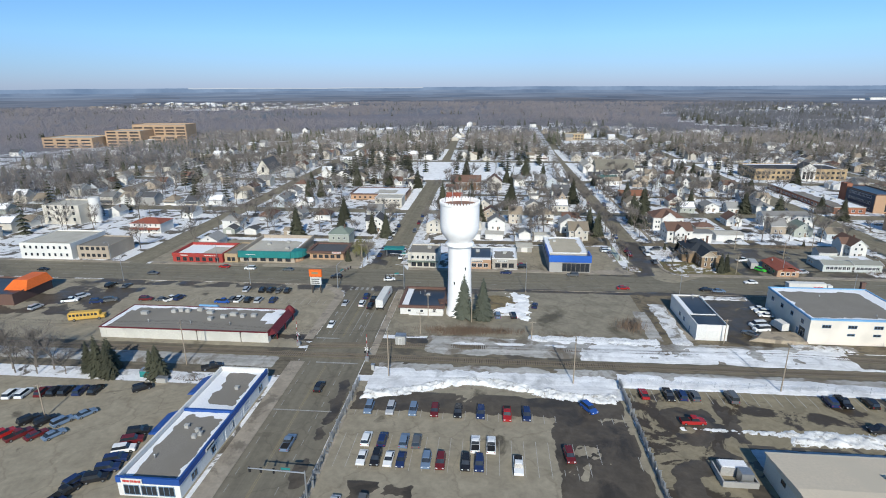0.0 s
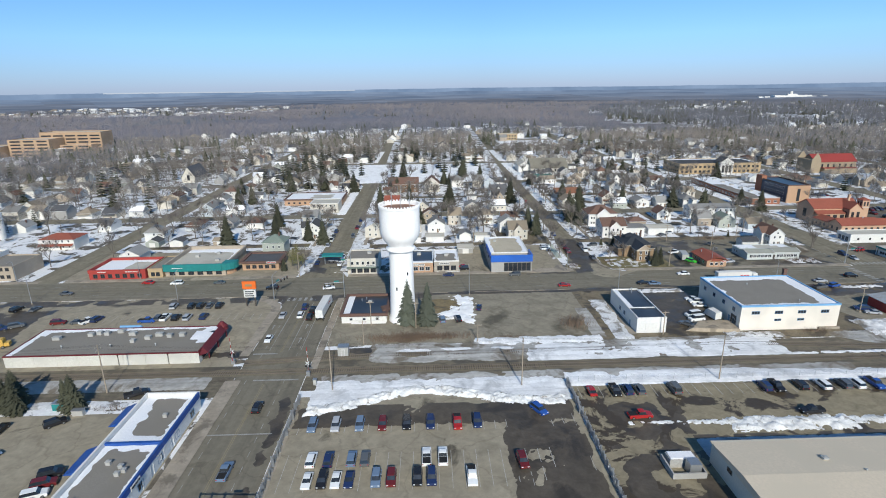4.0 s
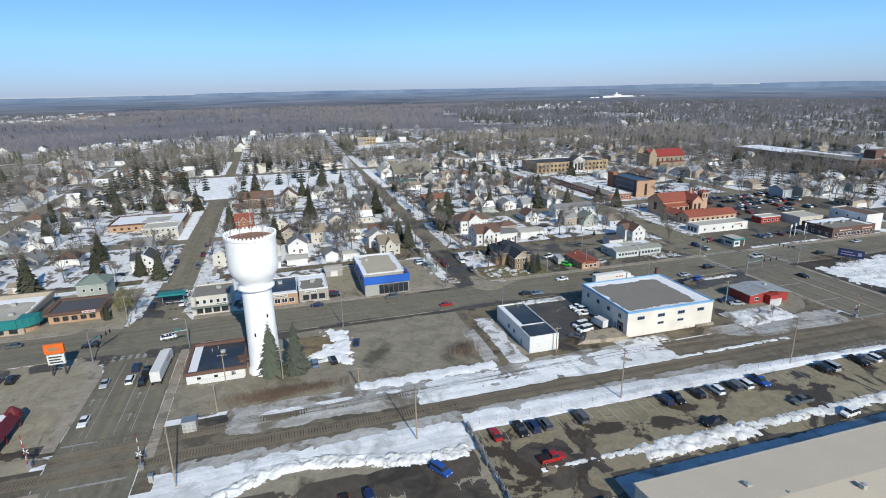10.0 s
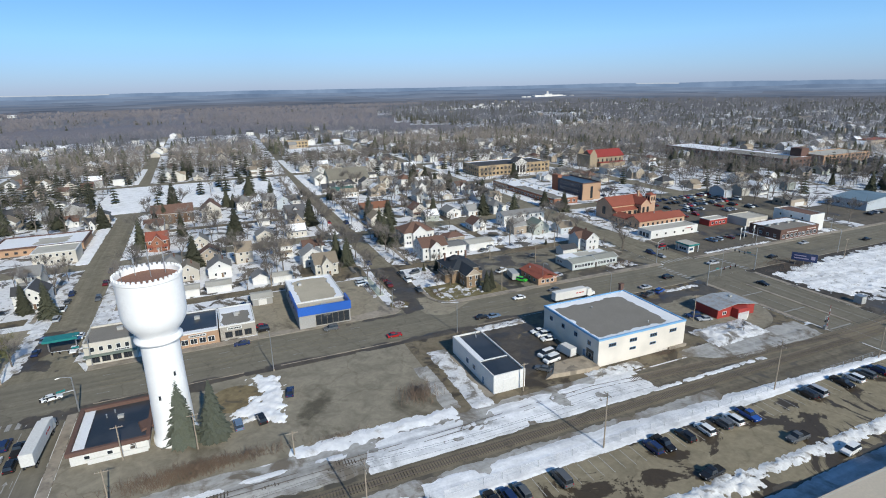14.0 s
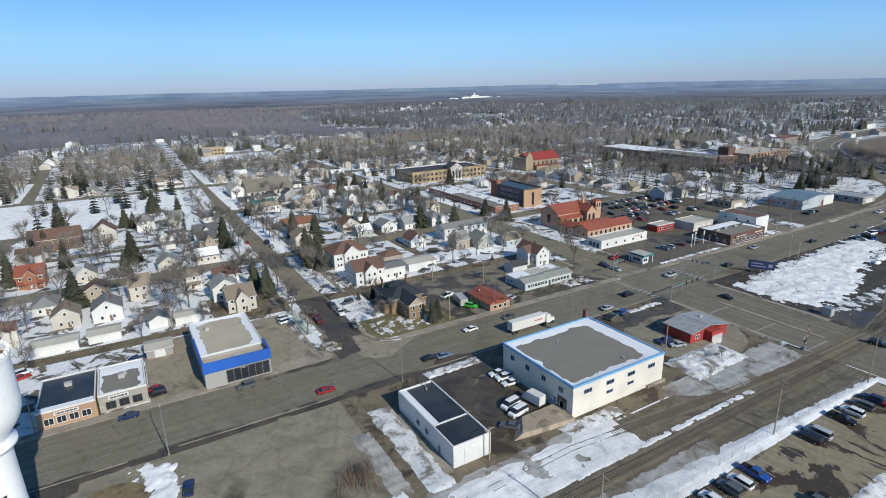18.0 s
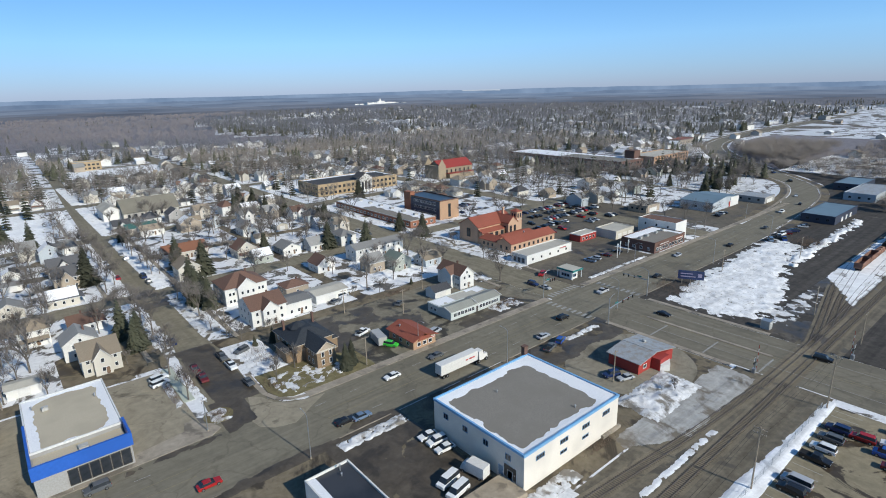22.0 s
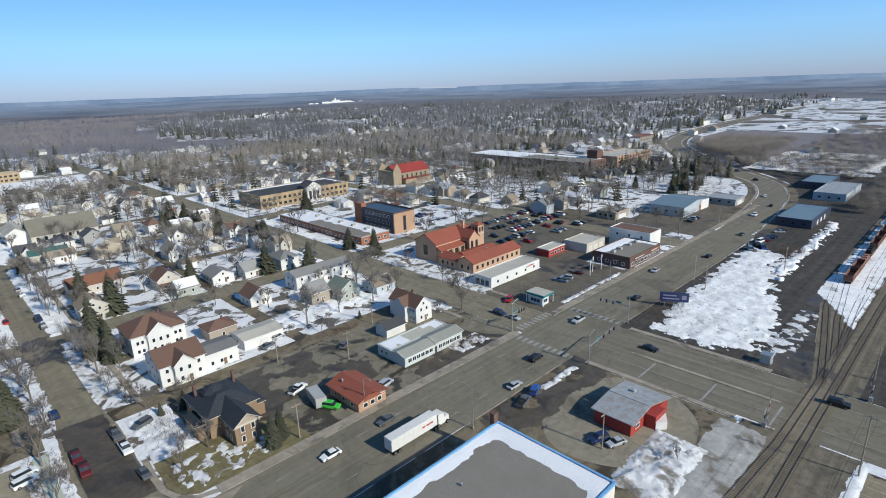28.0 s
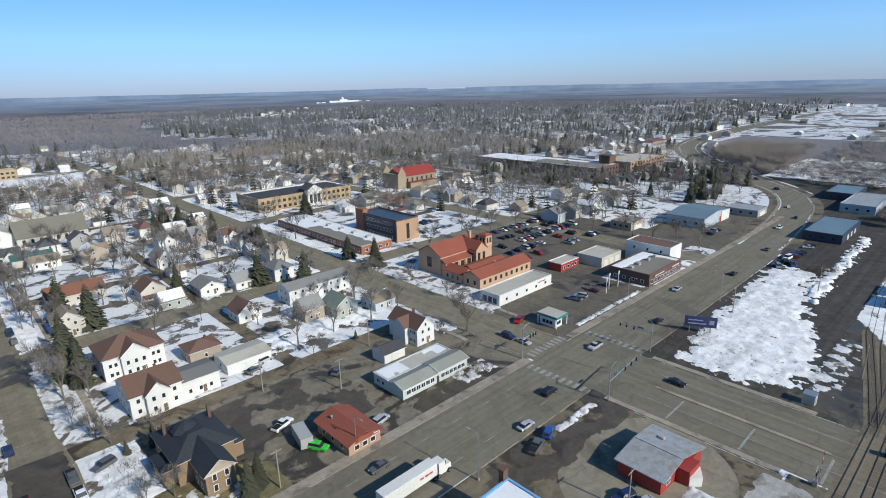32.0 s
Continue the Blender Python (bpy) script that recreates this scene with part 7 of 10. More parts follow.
t, pl, rz0 = flat_building("brick_shop_row", "row of dark brick shops with grey roof", 264, 291.6, 47, 64, 5.0, brick_dark, roof_grey, 0.5, brick_dark)
sign_bars(t, -6, pl[2] - 0.2, 3.2, 9, 0.9, sign_face, "S", 1, brick_dark)
sign_bars(t, 8, pl[2] - 0.2, 3.2, 7, 0.9, sign_face, "S", 1, brick_red)
openings(t, "S", pl, 9, 2.0, 1.8, 0.7, frame_white, 2)
openings(t, "W", pl, 4, 1.4, 1.4, 1.0, frame_white, 2)
roof_snow_sheet(t, pl[0] + 0.5, pl[1] - 0.5, pl[2] + 0.5, pl[3] - 0.5, rz0, (pl[0] + 1, pl[1] - 3, pl[2] - 2, pl[3] - 5), 13.6)
for x in (-10, -4, 4, 10):
    roof_unit(t, x, 1, rz0)
t, pl, rz0 = flat_building("tall_white_shop", "two-storey white shop with brown roof", 292, 303, 52, 72, 8.4, white_wall, shingle_brown, 0.4)
openings(t, "W", pl, 3, 1.2, 1.4, 5.2)
t, pl, rz0 = flat_building("pale_garage_block", "flat-roofed cream garage block", 272, 288, 72, 84, 4.4, cream_wall, roof_pale, 0.4)
openings(t, "S", pl, 3, 3.0, 2.6, 0.1, name="garage_door", mesh=door_mesh(3.0, 2.6, white_wall))
t, pl, rz0 = flat_building("red_hut", "small low red shop in the car park", 256, 269, 81.4, 88, 3.6, red_wall, roof_pale, 0.4, white_wall)
openings(t, "S", pl, 4, 1.6, 1.4, 0.8)
t = thing("teal_garage", "teal-walled garage with pale blue-grey metal roof", "building", 380.5, 76)
bm = bmesh.new()
gable_walls(bm, -17.5, 17.5, -10, 10, 5.4, 1.8, "y")
part("wall", bm, pale_blue, t)
bm = bmesh.new()
gable_roof(bm, -17.5, 17.5, -10, 10, 5.4, 1.8, "y", 0.3)
part("roof", bm, roof_teal, t)
bm = bmesh.new()
box(bm, 6, 17.6, -10.3, -10.02, 0, 5.6)
part("front_panel", bm, white_wall, t)
openings(t, "S", (-17.5, 17.5, -10.2, 10), 3, 3.6, 3.4, 0.1, name="garage_door", mesh=door_mesh(3.6, 3.4, red_wall), span=(0.62, 0.95))
openings(t, "W", (-17.5, 17.5, -10, 10), 3, 1.6, 1.2, 2.0, frame_dark, 2)
for x0, x1, y0, y1, h, w, r in ((408, 424, 54, 72, 4, grey_wall, roof_metal), (376, 416, 8, 24, 4.6, glass_slate, roof_teal), (455, 500, 8, 25, 5, pale_blue, roof_metal), (490, 524, 24, 40, 5, glass_slate, roof_teal), (335, 350, 92, 104, 4.4, tan_wall, roof_grey)):
    t, pl, rz0 = flat_building("trade_building", "plain trade building with a low metal roof", x0, x1, y0, y1, h, w, r, 0.3)
    openings(t, "S", pl, 3, 2.6, 2.4, 0.1, name="garage_door", mesh=door_mesh(2.6, 2.4, white_wall), span=(0.2, 0.8))
    openings(t, "W", pl, 3, 1.4, 1.2, 1.6, frame_dark, 2)

# brick office, long school block, yellow school, red-roofed church, high school, chapel, hospital
t, pl, rz0 = flat_building("brick_office", "three-storey brick office with dark window bands", 238, 252.5, 167, 201, 11.5, brick_orange, roof_black, 0.6, brick_dark)
bm = bmesh.new()
box(bm, pl[0] - 0.2, pl[0] - 0.004, pl[2] + 0.6, pl[3] - 6.2, 0.4, 10.7)
part("curtain_wall", bm, glass_slate, t, "dark blue-grey panelled wall")
for k in range(3):
    openings(t, "W", (pl[0] - 0.2, pl[1], pl[2], pl[3] - 6), 9, 1.5, 1.7, 1.2 + 3.5 * k, frame_white, 1, margin=3)
openings(t, "S", pl, 1, 2.0, 8.0, 1.0, frame_dark, 1)
bm = bmesh.new()
box(bm, pl[0] - 0.4, pl[0] + 3, pl[3] - 6, pl[3] + 0.5, 0, 13.2)
part("stair_tower", bm, brick_red, t)
t, pl, rz0 = flat_building("long_school_wing", "long low school wing with snowy roof", 214, 232, 164, 246, 4.2, brick_red, roof_grey, 0.4, unit_white)
openings(t, "W", pl, 20, 2.4, 1.6, 1.0, frame_white, 2)
openings(t, "S", pl, 4, 2.0, 1.6, 1.0, frame_white, 2)
roof_snow_sheet(t, pl[0] + 0.5, pl[1] - 0.5, pl[2] + 0.5, pl[3] - 0.5, rz0, (pl[0] - 3, pl[1] - 9, pl[2] - 3, pl[3] - 30), 14.2, cells=1.6)
for k in range(6):
    roof_unit(t, 3, -30 + k * 12, rz0, 2.4, 1.8, 1.2)
t, pl, rz0 = flat_building("yellow_school", "yellow brick school with an arched white entrance", 222, 292, 286, 318, 9.0, brick_tan, shingle_dark, 0.7, brick_tan)
for z in (1.2, 5.0):
    openings(t, "S", pl, 18, 2.0, 1.9, z, frame_dark, 2)
    openings(t, "W", pl, 8, 2.0, 1.9, z, frame_dark, 2)
bm = bmesh.new()
gable_walls(bm, -2, 9, pl[2] - 4, pl[2], 10.5, 3.4, "y")
part("entrance", bm, white_wall, t)
bm = bmesh.new()
gable_roof(bm, -2, 9, pl[2] - 4, pl[2] + 6, 10.5, 3.4, "y", 0.5, 0.3)
part("entrance_roof", bm, shingle_dark, t)
openings(t, "S", (-2, 9, pl[2] - 4, 0), 3, 2.0, 6.0, 1.5, frame_dark, 1)
roof_snow_sheet(t, pl[0] + 0.5, pl[1] - 0.5, pl[2] + 0.5, pl[3] - 0.5, rz0, (pl[0] + 2, pl[1] - 2, pl[2] - 2, pl[3] - 4), 14.8, cells=1.8)
stone_buff = material("weathered buff stone", (0.36, 0.29, 0.2), (0.27, 0.21, 0.145), 0.8, 0.95, 0.3)
t = thing("stone_church", "buff stone church with a bright red roof", "church", 354, 291)
bm = bmesh.new()
gable_walls(bm, -18, 18, -8, 8, 9, 5.5, "x")
part("nave", bm, stone_buff, t)
bm = bmesh.new()
gable_roof(bm, -18, 18, -8, 8, 9, 5.5, "x", 0.5, 0.3)
part("roof", bm, roof_brightred, t)
bm = bmesh.new()
gable_walls(bm, -22, -14, -10, 8.4, 11, 6, "y")
part("front", bm, stone_buff, t)
for k in range(6):
    put("window", window_mesh(1.6, 4.6, frame_dark, 1), t, "", (-11 + k * 5, -8.02, 2.5), 0)
bm = bmesh.new()
box(bm, -12, 16, -13, -8.2, 0, 4)
part("aisle", bm, stone_buff, t)
bm = bmesh.new()
box(bm, -12.3, 16.3, -13.3, -8.1, 4, 4.3)
part("aisle_roof", bm, roof_brightred, t)
t, pl, rz0 = flat_building("high_school", "long dark brick high school with snowy roofs", 462, 498, 190, 322, 9.5, brick_dark, roof_grey, 0.7, brick_dark)
for z in (1.5, 5.4):
    openings(t, "W", pl, 16, 5.4, 2.0, z, frame_dark, 4)
    openings(t, "S", pl, 7, 2.2, 2.0, z, frame_dark, 2)
roof_snow_sheet(t, pl[0] + 0.5, pl[1] - 0.5, pl[2] + 0.5, pl[3] - 0.5, rz0, (pl[0] + 4, pl[1] - 8, pl[2], pl[2] + 70), 15.5, cells=2.6)
t, pl, rz0 = flat_building("high_school_wing", "tan brick wing of the high school", 499, 562, 180, 206, 11, brick_orange, roof_pale, 0.7)
for z in (1.5, 5, 8):
    openings(t, "S", pl, 12, 2.2, 1.8, z, frame_dark, 2)
bm = bmesh.new()
box(bm, pl[0] - 8, pl[0] + 2, 2, 12, 0, 16)
part("tower", bm, brick_dark, t)
t = thing("gabled_chapel", "large cream chapel hall with a broad grey roof", "church", 116, 318)
bm = bmesh.new()
gable_walls(bm, -16, 16, -11, 11, 4.5, 7, "x")
part("wall", bm, cream_wall, t)
bm = bmesh.new()
gable_roof(bm, -16, 16, -11, 11, 4.5, 7, "x", 0.6, 0.3)
part("roof", bm, material("olive-grey chapel shingles", (0.23, 0.21, 0.165), (0.18, 0.165, 0.13), 0.6, 0.9, 0.3), t)
openings(t, "S", (-16, 16, -11, 11), 8, 1.4, 2.2, 1.2, frame_dark)
bm = bmesh.new()
gable_walls(bm, -26, -16.2, -4, 18, 6, 3, "y")
part("front_hall", bm, white_wall, t)
bm = bmesh.new()
gable_roof(bm, -26, -16.2, -4, 18, 6, 3, "y", 0.5)
part("front_roof", bm, roof_pale, t)
t, pl, rz0 = flat_building("yellow_hall", "far pale yellow school block", 110, 136, 606, 622, 9, brick_tan, roof_pale, 0.6)
for z in (1.2, 5):
    openings(t, "S", pl, 6, 2.4, 1.8, z, frame_dark, 2)
for x0, x1, y0, y1, h in ((-470, -395, 530, 556, 26), (-488, -440, 500, 529, 20), (-560, -492, 480, 520, 13), (-438, -400, 515, 529, 12)):
    t, pl, rz0 = flat_building("hospital_block", "tall tan brick hospital block with window bands", x0, x1, y0, y1, h, hospital_tan, roof_pale, 1.0)
    for k in range(int(h / 4)):
        openings(t, "S", pl, max(2, int((x1 - x0) / 15)), 12.0, 1.8, 1.2 + 3.9 * k, frame_dark, 5, margin=0.5)
t = thing("village_church", "grey church with a steep white front gable", "church", -190, 300)
bm = bmesh.new()
gable_walls(bm, -5.5, 5.5, -12, 14, 5, 8, "y")
part("wall", bm, cream_wall, t)
bm = bmesh.new()
gable_roof(bm, -5.5, 5.5, -12, 14, 5, 8, "y", 0.5, 0.3)
part("roof", bm, shingle_dark, t)
openings(t, "S", (-5.5, 5.5, -12, 14), 1, 2.2, 4.5, 2.0, frame_dark, 2)
t, pl, rz0 = flat_building("far_institution", "far white institution with a central tower", 1560, 1730, 2304, 2334, 13, white_wall, roof_pale, 1)
bm = bmesh.new()
box(bm, -24, 20, -12, 8, 0, 19)
prism(bm, ring(12, 6, -2, -2), 19, 30, 0, ring(12, 5, -2, -2))
part("tower", bm, white_wall, t)
for x in (-140, -112, 100, 150):
    bm = bmesh.new()
    box(bm, x - 11, x + 11, -6, 8, 0, 9)
    part("outer_wing", bm, white_wall, t)
t, pl, rz0 = flat_building("red_roofed_inn", "far inn with a red-orange roof", 708, 745, 262, 280, 6, tan_wall, roof_red, 0.4, roof_red, lip=0.6)
openings(t, "S", pl, 8, 1.6, 1.6, 1.0, frame_dark)

# ---- trees ----


def bare_tree_meshes(rng, h, spread, twigs, thick=0.024):
    """A trunk with forking limbs, and a crown of fine twigs."""
    trunk, crown = bmesh.new(), bmesh.new()
    ends = []

    def grow(p, d, length, r, level):
        q = p + d * length
        tube(trunk, p, q, r, r * 0.62, 5 if level < 2 else 3)
        if level >= 3:
            ends.append((q, d, length))
            return
        for k in range(3 if level else 5):
            a = rng.uniform(0, math.tau)
            side = Vector((math.cos(a), math.sin(a), 0)) * rng.uniform(0.3, 0.8) * spread
            nd = (d * 0.75 + side + Vector((0, 0, 0.3))).normalized()
            grow(p + d * length * rng.uniform(0.6, 1.0), nd, length * rng.uniform(0.6, 0.84), r * 0.46, level + 1)

    grow(Vector((0, 0, -0.1)), Vector((rng.uniform(-0.05, 0.05), rng.uniform(-0.05, 0.05), 1)).normalized(), h * 0.32, h * 0.017, 0)
    for q, d, length in ends:
        for k in range(twigs):
            nd = (d + Vector((rng.gauss(0, 0.6), rng.gauss(0, 0.6), rng.gauss(0.1, 0.45)))).normalized()
            s = q - d * length * rng.uniform(0, 0.9)
            e = s + nd * length * rng.uniform(0.6, 1.4)
            o = nd.cross(Vector((rng.gauss(0, 1), rng.gauss(0, 1), rng.gauss(0, 1)))).normalized() * thick
            m = (s + e) / 2 + Vector((rng.gauss(0, 0.12), rng.gauss(0, 0.12), 0))
            vs = [crown.verts.new(v) for v in (s - o, s + o, m + o, e, m - o)]
            crown.faces.new((vs[0], vs[1], vs[2], vs[4]))
            crown.faces.new((vs[4], vs[2], vs[3]))
    a, b = mesh_of("trunk", trunk, bark), bpy.data.meshes.new("crown")
    crown.to_mesh(b)
    crown.free()
    b.materials.append(twig)
    return a, b


def light_tree_meshes(rng, h, spread):
    """A small bare tree of few faces: a tapered trunk, forking limbs and thin twigs."""
    trunk, crown = bmesh.new(), bmesh.new()
    tube(trunk, (0, 0, -0.1), (0, 0, h * 0.5), h * 0.017, h * 0.008, 3)

    def blade(bm, a, b, w):
        o = (b - a).cross(Vector((rng.gauss(0, 1), rng.gauss(0, 1), rng.gauss(0, 1)))).normalized() * w
        bm.faces.new([bm.verts.new(v) for v in (a - o, a + o, b)])

    for k in range(9):
        a = rng.uniform(0, math.tau)
        d = Vector((math.cos(a) * spread, math.sin(a) * spread, rng.uniform(0.6, 1.5))).normalized()
        p = Vector((0, 0, h * rng.uniform(0.25, 0.5)))
        q = p + d * h * rng.uniform(0.26, 0.42)
        blade(trunk, p, q, h * 0.009)
        for j in range(4):
            s = p.lerp(q, rng.uniform(0.4, 1.0))
            e = s + (d + Vector((rng.gauss(0, 0.55), rng.gauss(0, 0.55), rng.gauss(0.2, 0.4)))).normalized() * h * rng.uniform(0.12, 0.24)
            blade(trunk, s, e, h * 0.0045)
            for i in range(5):
                u = s.lerp(e, rng.uniform(0.2, 1.0))
                blade(crown, u, u + (e - s + Vector((rng.gauss(0, 1), rng.gauss(0, 1), rng.gauss(0.2, 0.8)))).normalized() * h * rng.uniform(0.07, 0.14), 0.055)
    pair = []
    for nm, bm, m in (("trunk", trunk, bark), ("crown", crown, twig)):
        me = bpy.data.meshes.new(nm)
        bm.to_mesh(me)
        bm.free()
        me.materials.append(m)
        pair.append(me)
    return tuple(pair)


def conifer_meshes(rng, h, r, m, dense=1.5):
    trunk, crown = bmesh.new(), bmesh.new()
    tube(trunk, (0, 0, -0.1), (0, 0, h * 0.9), h * 0.018, 0.03, 6)
    tiers = int(h * dense)
    for k in range(tiers):
        f = k / tiers
        z = h * (0.06 + 0.92 * f)
        rr = r * (1 - f) ** 0.85 * rng.uniform(0.85, 1.12) + 0.12
        n = max(5, int(13 * (1 - f * 0.6)))
        t0 = rng.uniform(0, 6)
        for j in range(n):
            a = t0 + j * math.tau / n + rng.uniform(-0.2, 0.2)
            l = rr * rng.uniform(0.72, 1.15)
            d, s = Vector((math.cos(a), math.sin(a), 0)), Vector((-math.sin(a), math.cos(a), 0))
            w = l * 0.26 + 0.1
            droop = -l * rng.uniform(0.2, 0.42)
            p0 = Vector((0, 0, z + l * 0.12))
            p1 = d * l * 0.55 + Vector((0, 0, z + droop * 0.3))
            p2 = d * l + Vector((0, 0, z + droop))
            vs = [crown.verts.new(v) for v in (p0, p1 + s * w, p2, p1 - s * w, p1 - Vector((0, 0, w * 0.8)))]
            for q in ((0, 1, 4), (0, 4, 3), (1, 2, 4), (4, 2, 3), (0, 3, 2, 1)):
                crown.faces.new([vs[i] for i in q])
    return mesh_of("trunk", trunk, bark), mesh_of("crown", crown, m)


rng = random.Random(11)
BARE = [bare_tree_meshes(random.Random(40 + k), 11 + (k % 3) * 1.5, 0.85 + 0.12 * (k % 4), 15, 0.02) for k in range(6)]
PINES = [conifer_meshes(random.Random(70 + k), 12.0, 3.0 + 0.45 * (k % 3), needles, 2.1) for k in range(4)]
BLUE_PINES = [conifer_meshes(random.Random(90 + k), 15.5, 4.0, needles_blue, 2.8) for k in range(2)]
TEMPLATES = {}


def tree(x, y, kind, k, scale=1.0, label="", name=None):
    """A copy of one of the grown trees."""
    src = {"bare": BARE, "pine": PINES, "blue": BLUE_PINES}[kind]
    k %= len(src)
    m = pose(x, y, 0, 0, 0, (x * 37 + y * 61) % 360)
    if (kind, k) not in TEMPLATES:
        text = {"bare": "leafless tree with fine grey-brown twigs", "pine": "dark green spruce with drooping boughs", "blue": "tall blue-green spruce beside the tower"}[kind]
        t = thing("bare_tree" if kind == "bare" else "spruce", text, "tree", x, y, 0, 0, "street and yard trees")
        put("trunk", src[k][0], t)
        put("crown", src[k][1], t)
        TEMPLATES[kind, k] = t
        t.matrix_basis = m
        t.scale = (scale,) * 3
        return t
    o = copy_thing(TEMPLATES[kind, k], m)
    o.scale = (scale, scale, scale * (0.92 + 0.16 * ((k * 7 + int(x)) % 5) / 5))
    return o


tree(1.6, -3.4, "blue", 0, 1.05)
tree(8.2, -4.6, "blue", 1, 0.98)
for x, y, s in ((-96, -49, 1.0), (-92, -50.5, 0.92), (-78.5, -49.5, 0.85), (-99.5, -48, 0.8), (-81, -48.6, 0.7), (-94, -47, 0.95)):
    tree(x, y, "pine", int(-x), s)
for x, y, s in ((105.4, 49.6, 0.8), (108.2, 51.2, 0.7), (97.4, 80.2, 0.5), (65.6, 106.4, 1.2), (62.8, 116, 1.2), (64, 103, 1.0), (439, 97, 1.0), (452, 107, 1.1), (445, 92, 0.9), (460, 98, 1.0), (448, 101, 1.15), (436, 104, 0.8), (182, 202.4, 1.35), (184.5, 206, 1.2), (181, 208, 1.1), (174, 288, 1.2), (170, 303, 1.2), (176, 272, 1.1), (22, 262, 1.1), (-13.6, 228.8, 1.1), (26, 258, 0.9), (-30 + 12, 222, 0.9),  (90, 129, 1.3), (92, 122.6, 1.2), (93.4, 134, 1.0), (92, 81, 0.35), (-53, 53.5, 0.5), (160, 92, 0.3)):
    tree(x, y, "pine", int(x * 3), s)
for x, y, s in ((88, 56, 0.7), (90.5, 62, 0.6), (88.6, 93, 0.8), (90.5, 88, 0.85), (38.8, 124.7, 1.35), (32, 118, 1.25), (40.5, 89.5, 0.9), (31.5, 93, 1.0), (22, 90, 0.9), (354, 118, 1.5), (333, 122, 1.3), (376, 126, 1.3), (385, 120, 1.2), (418, 113, 1.2), (300, 150.5 + 8, 1.1), (182, 212, 1.3), (176, 198, 1.1), (35, 104, 1.0), (30, 104, 0.9), (22, 104, 0.7), (60, 96, 0.6), (-7, 84, 0.9), (57, -9, 0.45), (180, 74, 0.6), (190, 72, 0.75), (204, 96, 0.8), (206, 118, 0.8), (202, 140, 0.7), (145, 92, 0.6), (136, 96, 0.5), (160, -17, 0.4), (150, 96, 0.55), (-110, -48, 1.0), (-116, -47, 1.1), (-122, -48.5, 1.05), (-128, -47, 1.15), (-134, -48, 1.0), (-105, -50, 0.8), (-141, -47, 1.1), (-113, -50.5, 0.8), (-119.5, -50.5, 0.85), (-104, 74, 0.6)):
    tree(x, y, "bare", int(abs(x)), s)

# the yellow-green willow on the corner
olive = material("yellow-green willow twigs", (0.2, 0.19, 0.07), (0.13, 0.125, 0.05), 1.0, 0.95, 0)
t = thing("willow", "round yellow-green willow beside the cafe", "tree", -47.6, 54.2)
put("trunk", BARE[2][0], t)
crown = BARE[2][1].copy()
crown.materials[0] = olive
put("crown", crown, t)
thick = bmesh.new()
wl = random.Random(17)
for k in range(900):
    a, e, q = wl.uniform(0, math.tau), math.asin(wl.uniform(-0.5, 1)), 3.6 * wl.random() ** 0.4
    c = Vector((q * math.cos(e) * math.cos(a), q * math.cos(e) * math.sin(a), 5.2 + q * math.sin(e)))
    d = Vector((wl.gauss(0, 0.4), wl.gauss(0, 0.4), -wl.uniform(0.3, 1.1)))
    thick.faces.new([thick.verts.new(p) for p in (c + Vector((0.05, 0, 0)), c - Vector((0.05, 0.03, 0)), c + d)])
part("crown_fringe", thick, olive, t, "drooping yellow-green twigs")

# old street trees along the verges
for k in range(13):
    y = 98 + 12.5 * k
    if abs(y - 154) > 9:
        tree(71.0 - 1.6 * ((k * 7) % 3) / 3, y + (k * 5) % 4, "bare", k, 1.0 + 0.13 * ((k * 3) % 4))
        tree(85.8 + 1.4 * ((k * 5) % 3) / 3, y + 4 + (k * 3) % 4, "bare", k + 3, 0.95 + 0.13 * ((k * 7) % 4))
for x, y, s in ((38, 109, 1.35), (31, 112, 1.3), (45, 131, 1.1), (20, 128, 1.1), (66, 143, 0.9), (-51, 60, 0.85), (92, 116, 0.9), (99, 84, 0.8), (95, 60, 0.75)):
    tree(x, y, "bare", int(x) % 6, s)

gr = random.Random(77)
for k in range(34):
    x, y = gr.uniform(424, 500), gr.uniform(92, 172)
    if beyond_avenue(x, y) > 20:
        tree(x, y, "pine" if k % 4 == 0 else "bare", k, gr.uniform(0.9, 1.35))
for k in range(16):
    tree(424 + (k * 37) % 60, 84 + (k * 23) % 42, "bare", k, 0.85 + 0.09 * (k % 5))

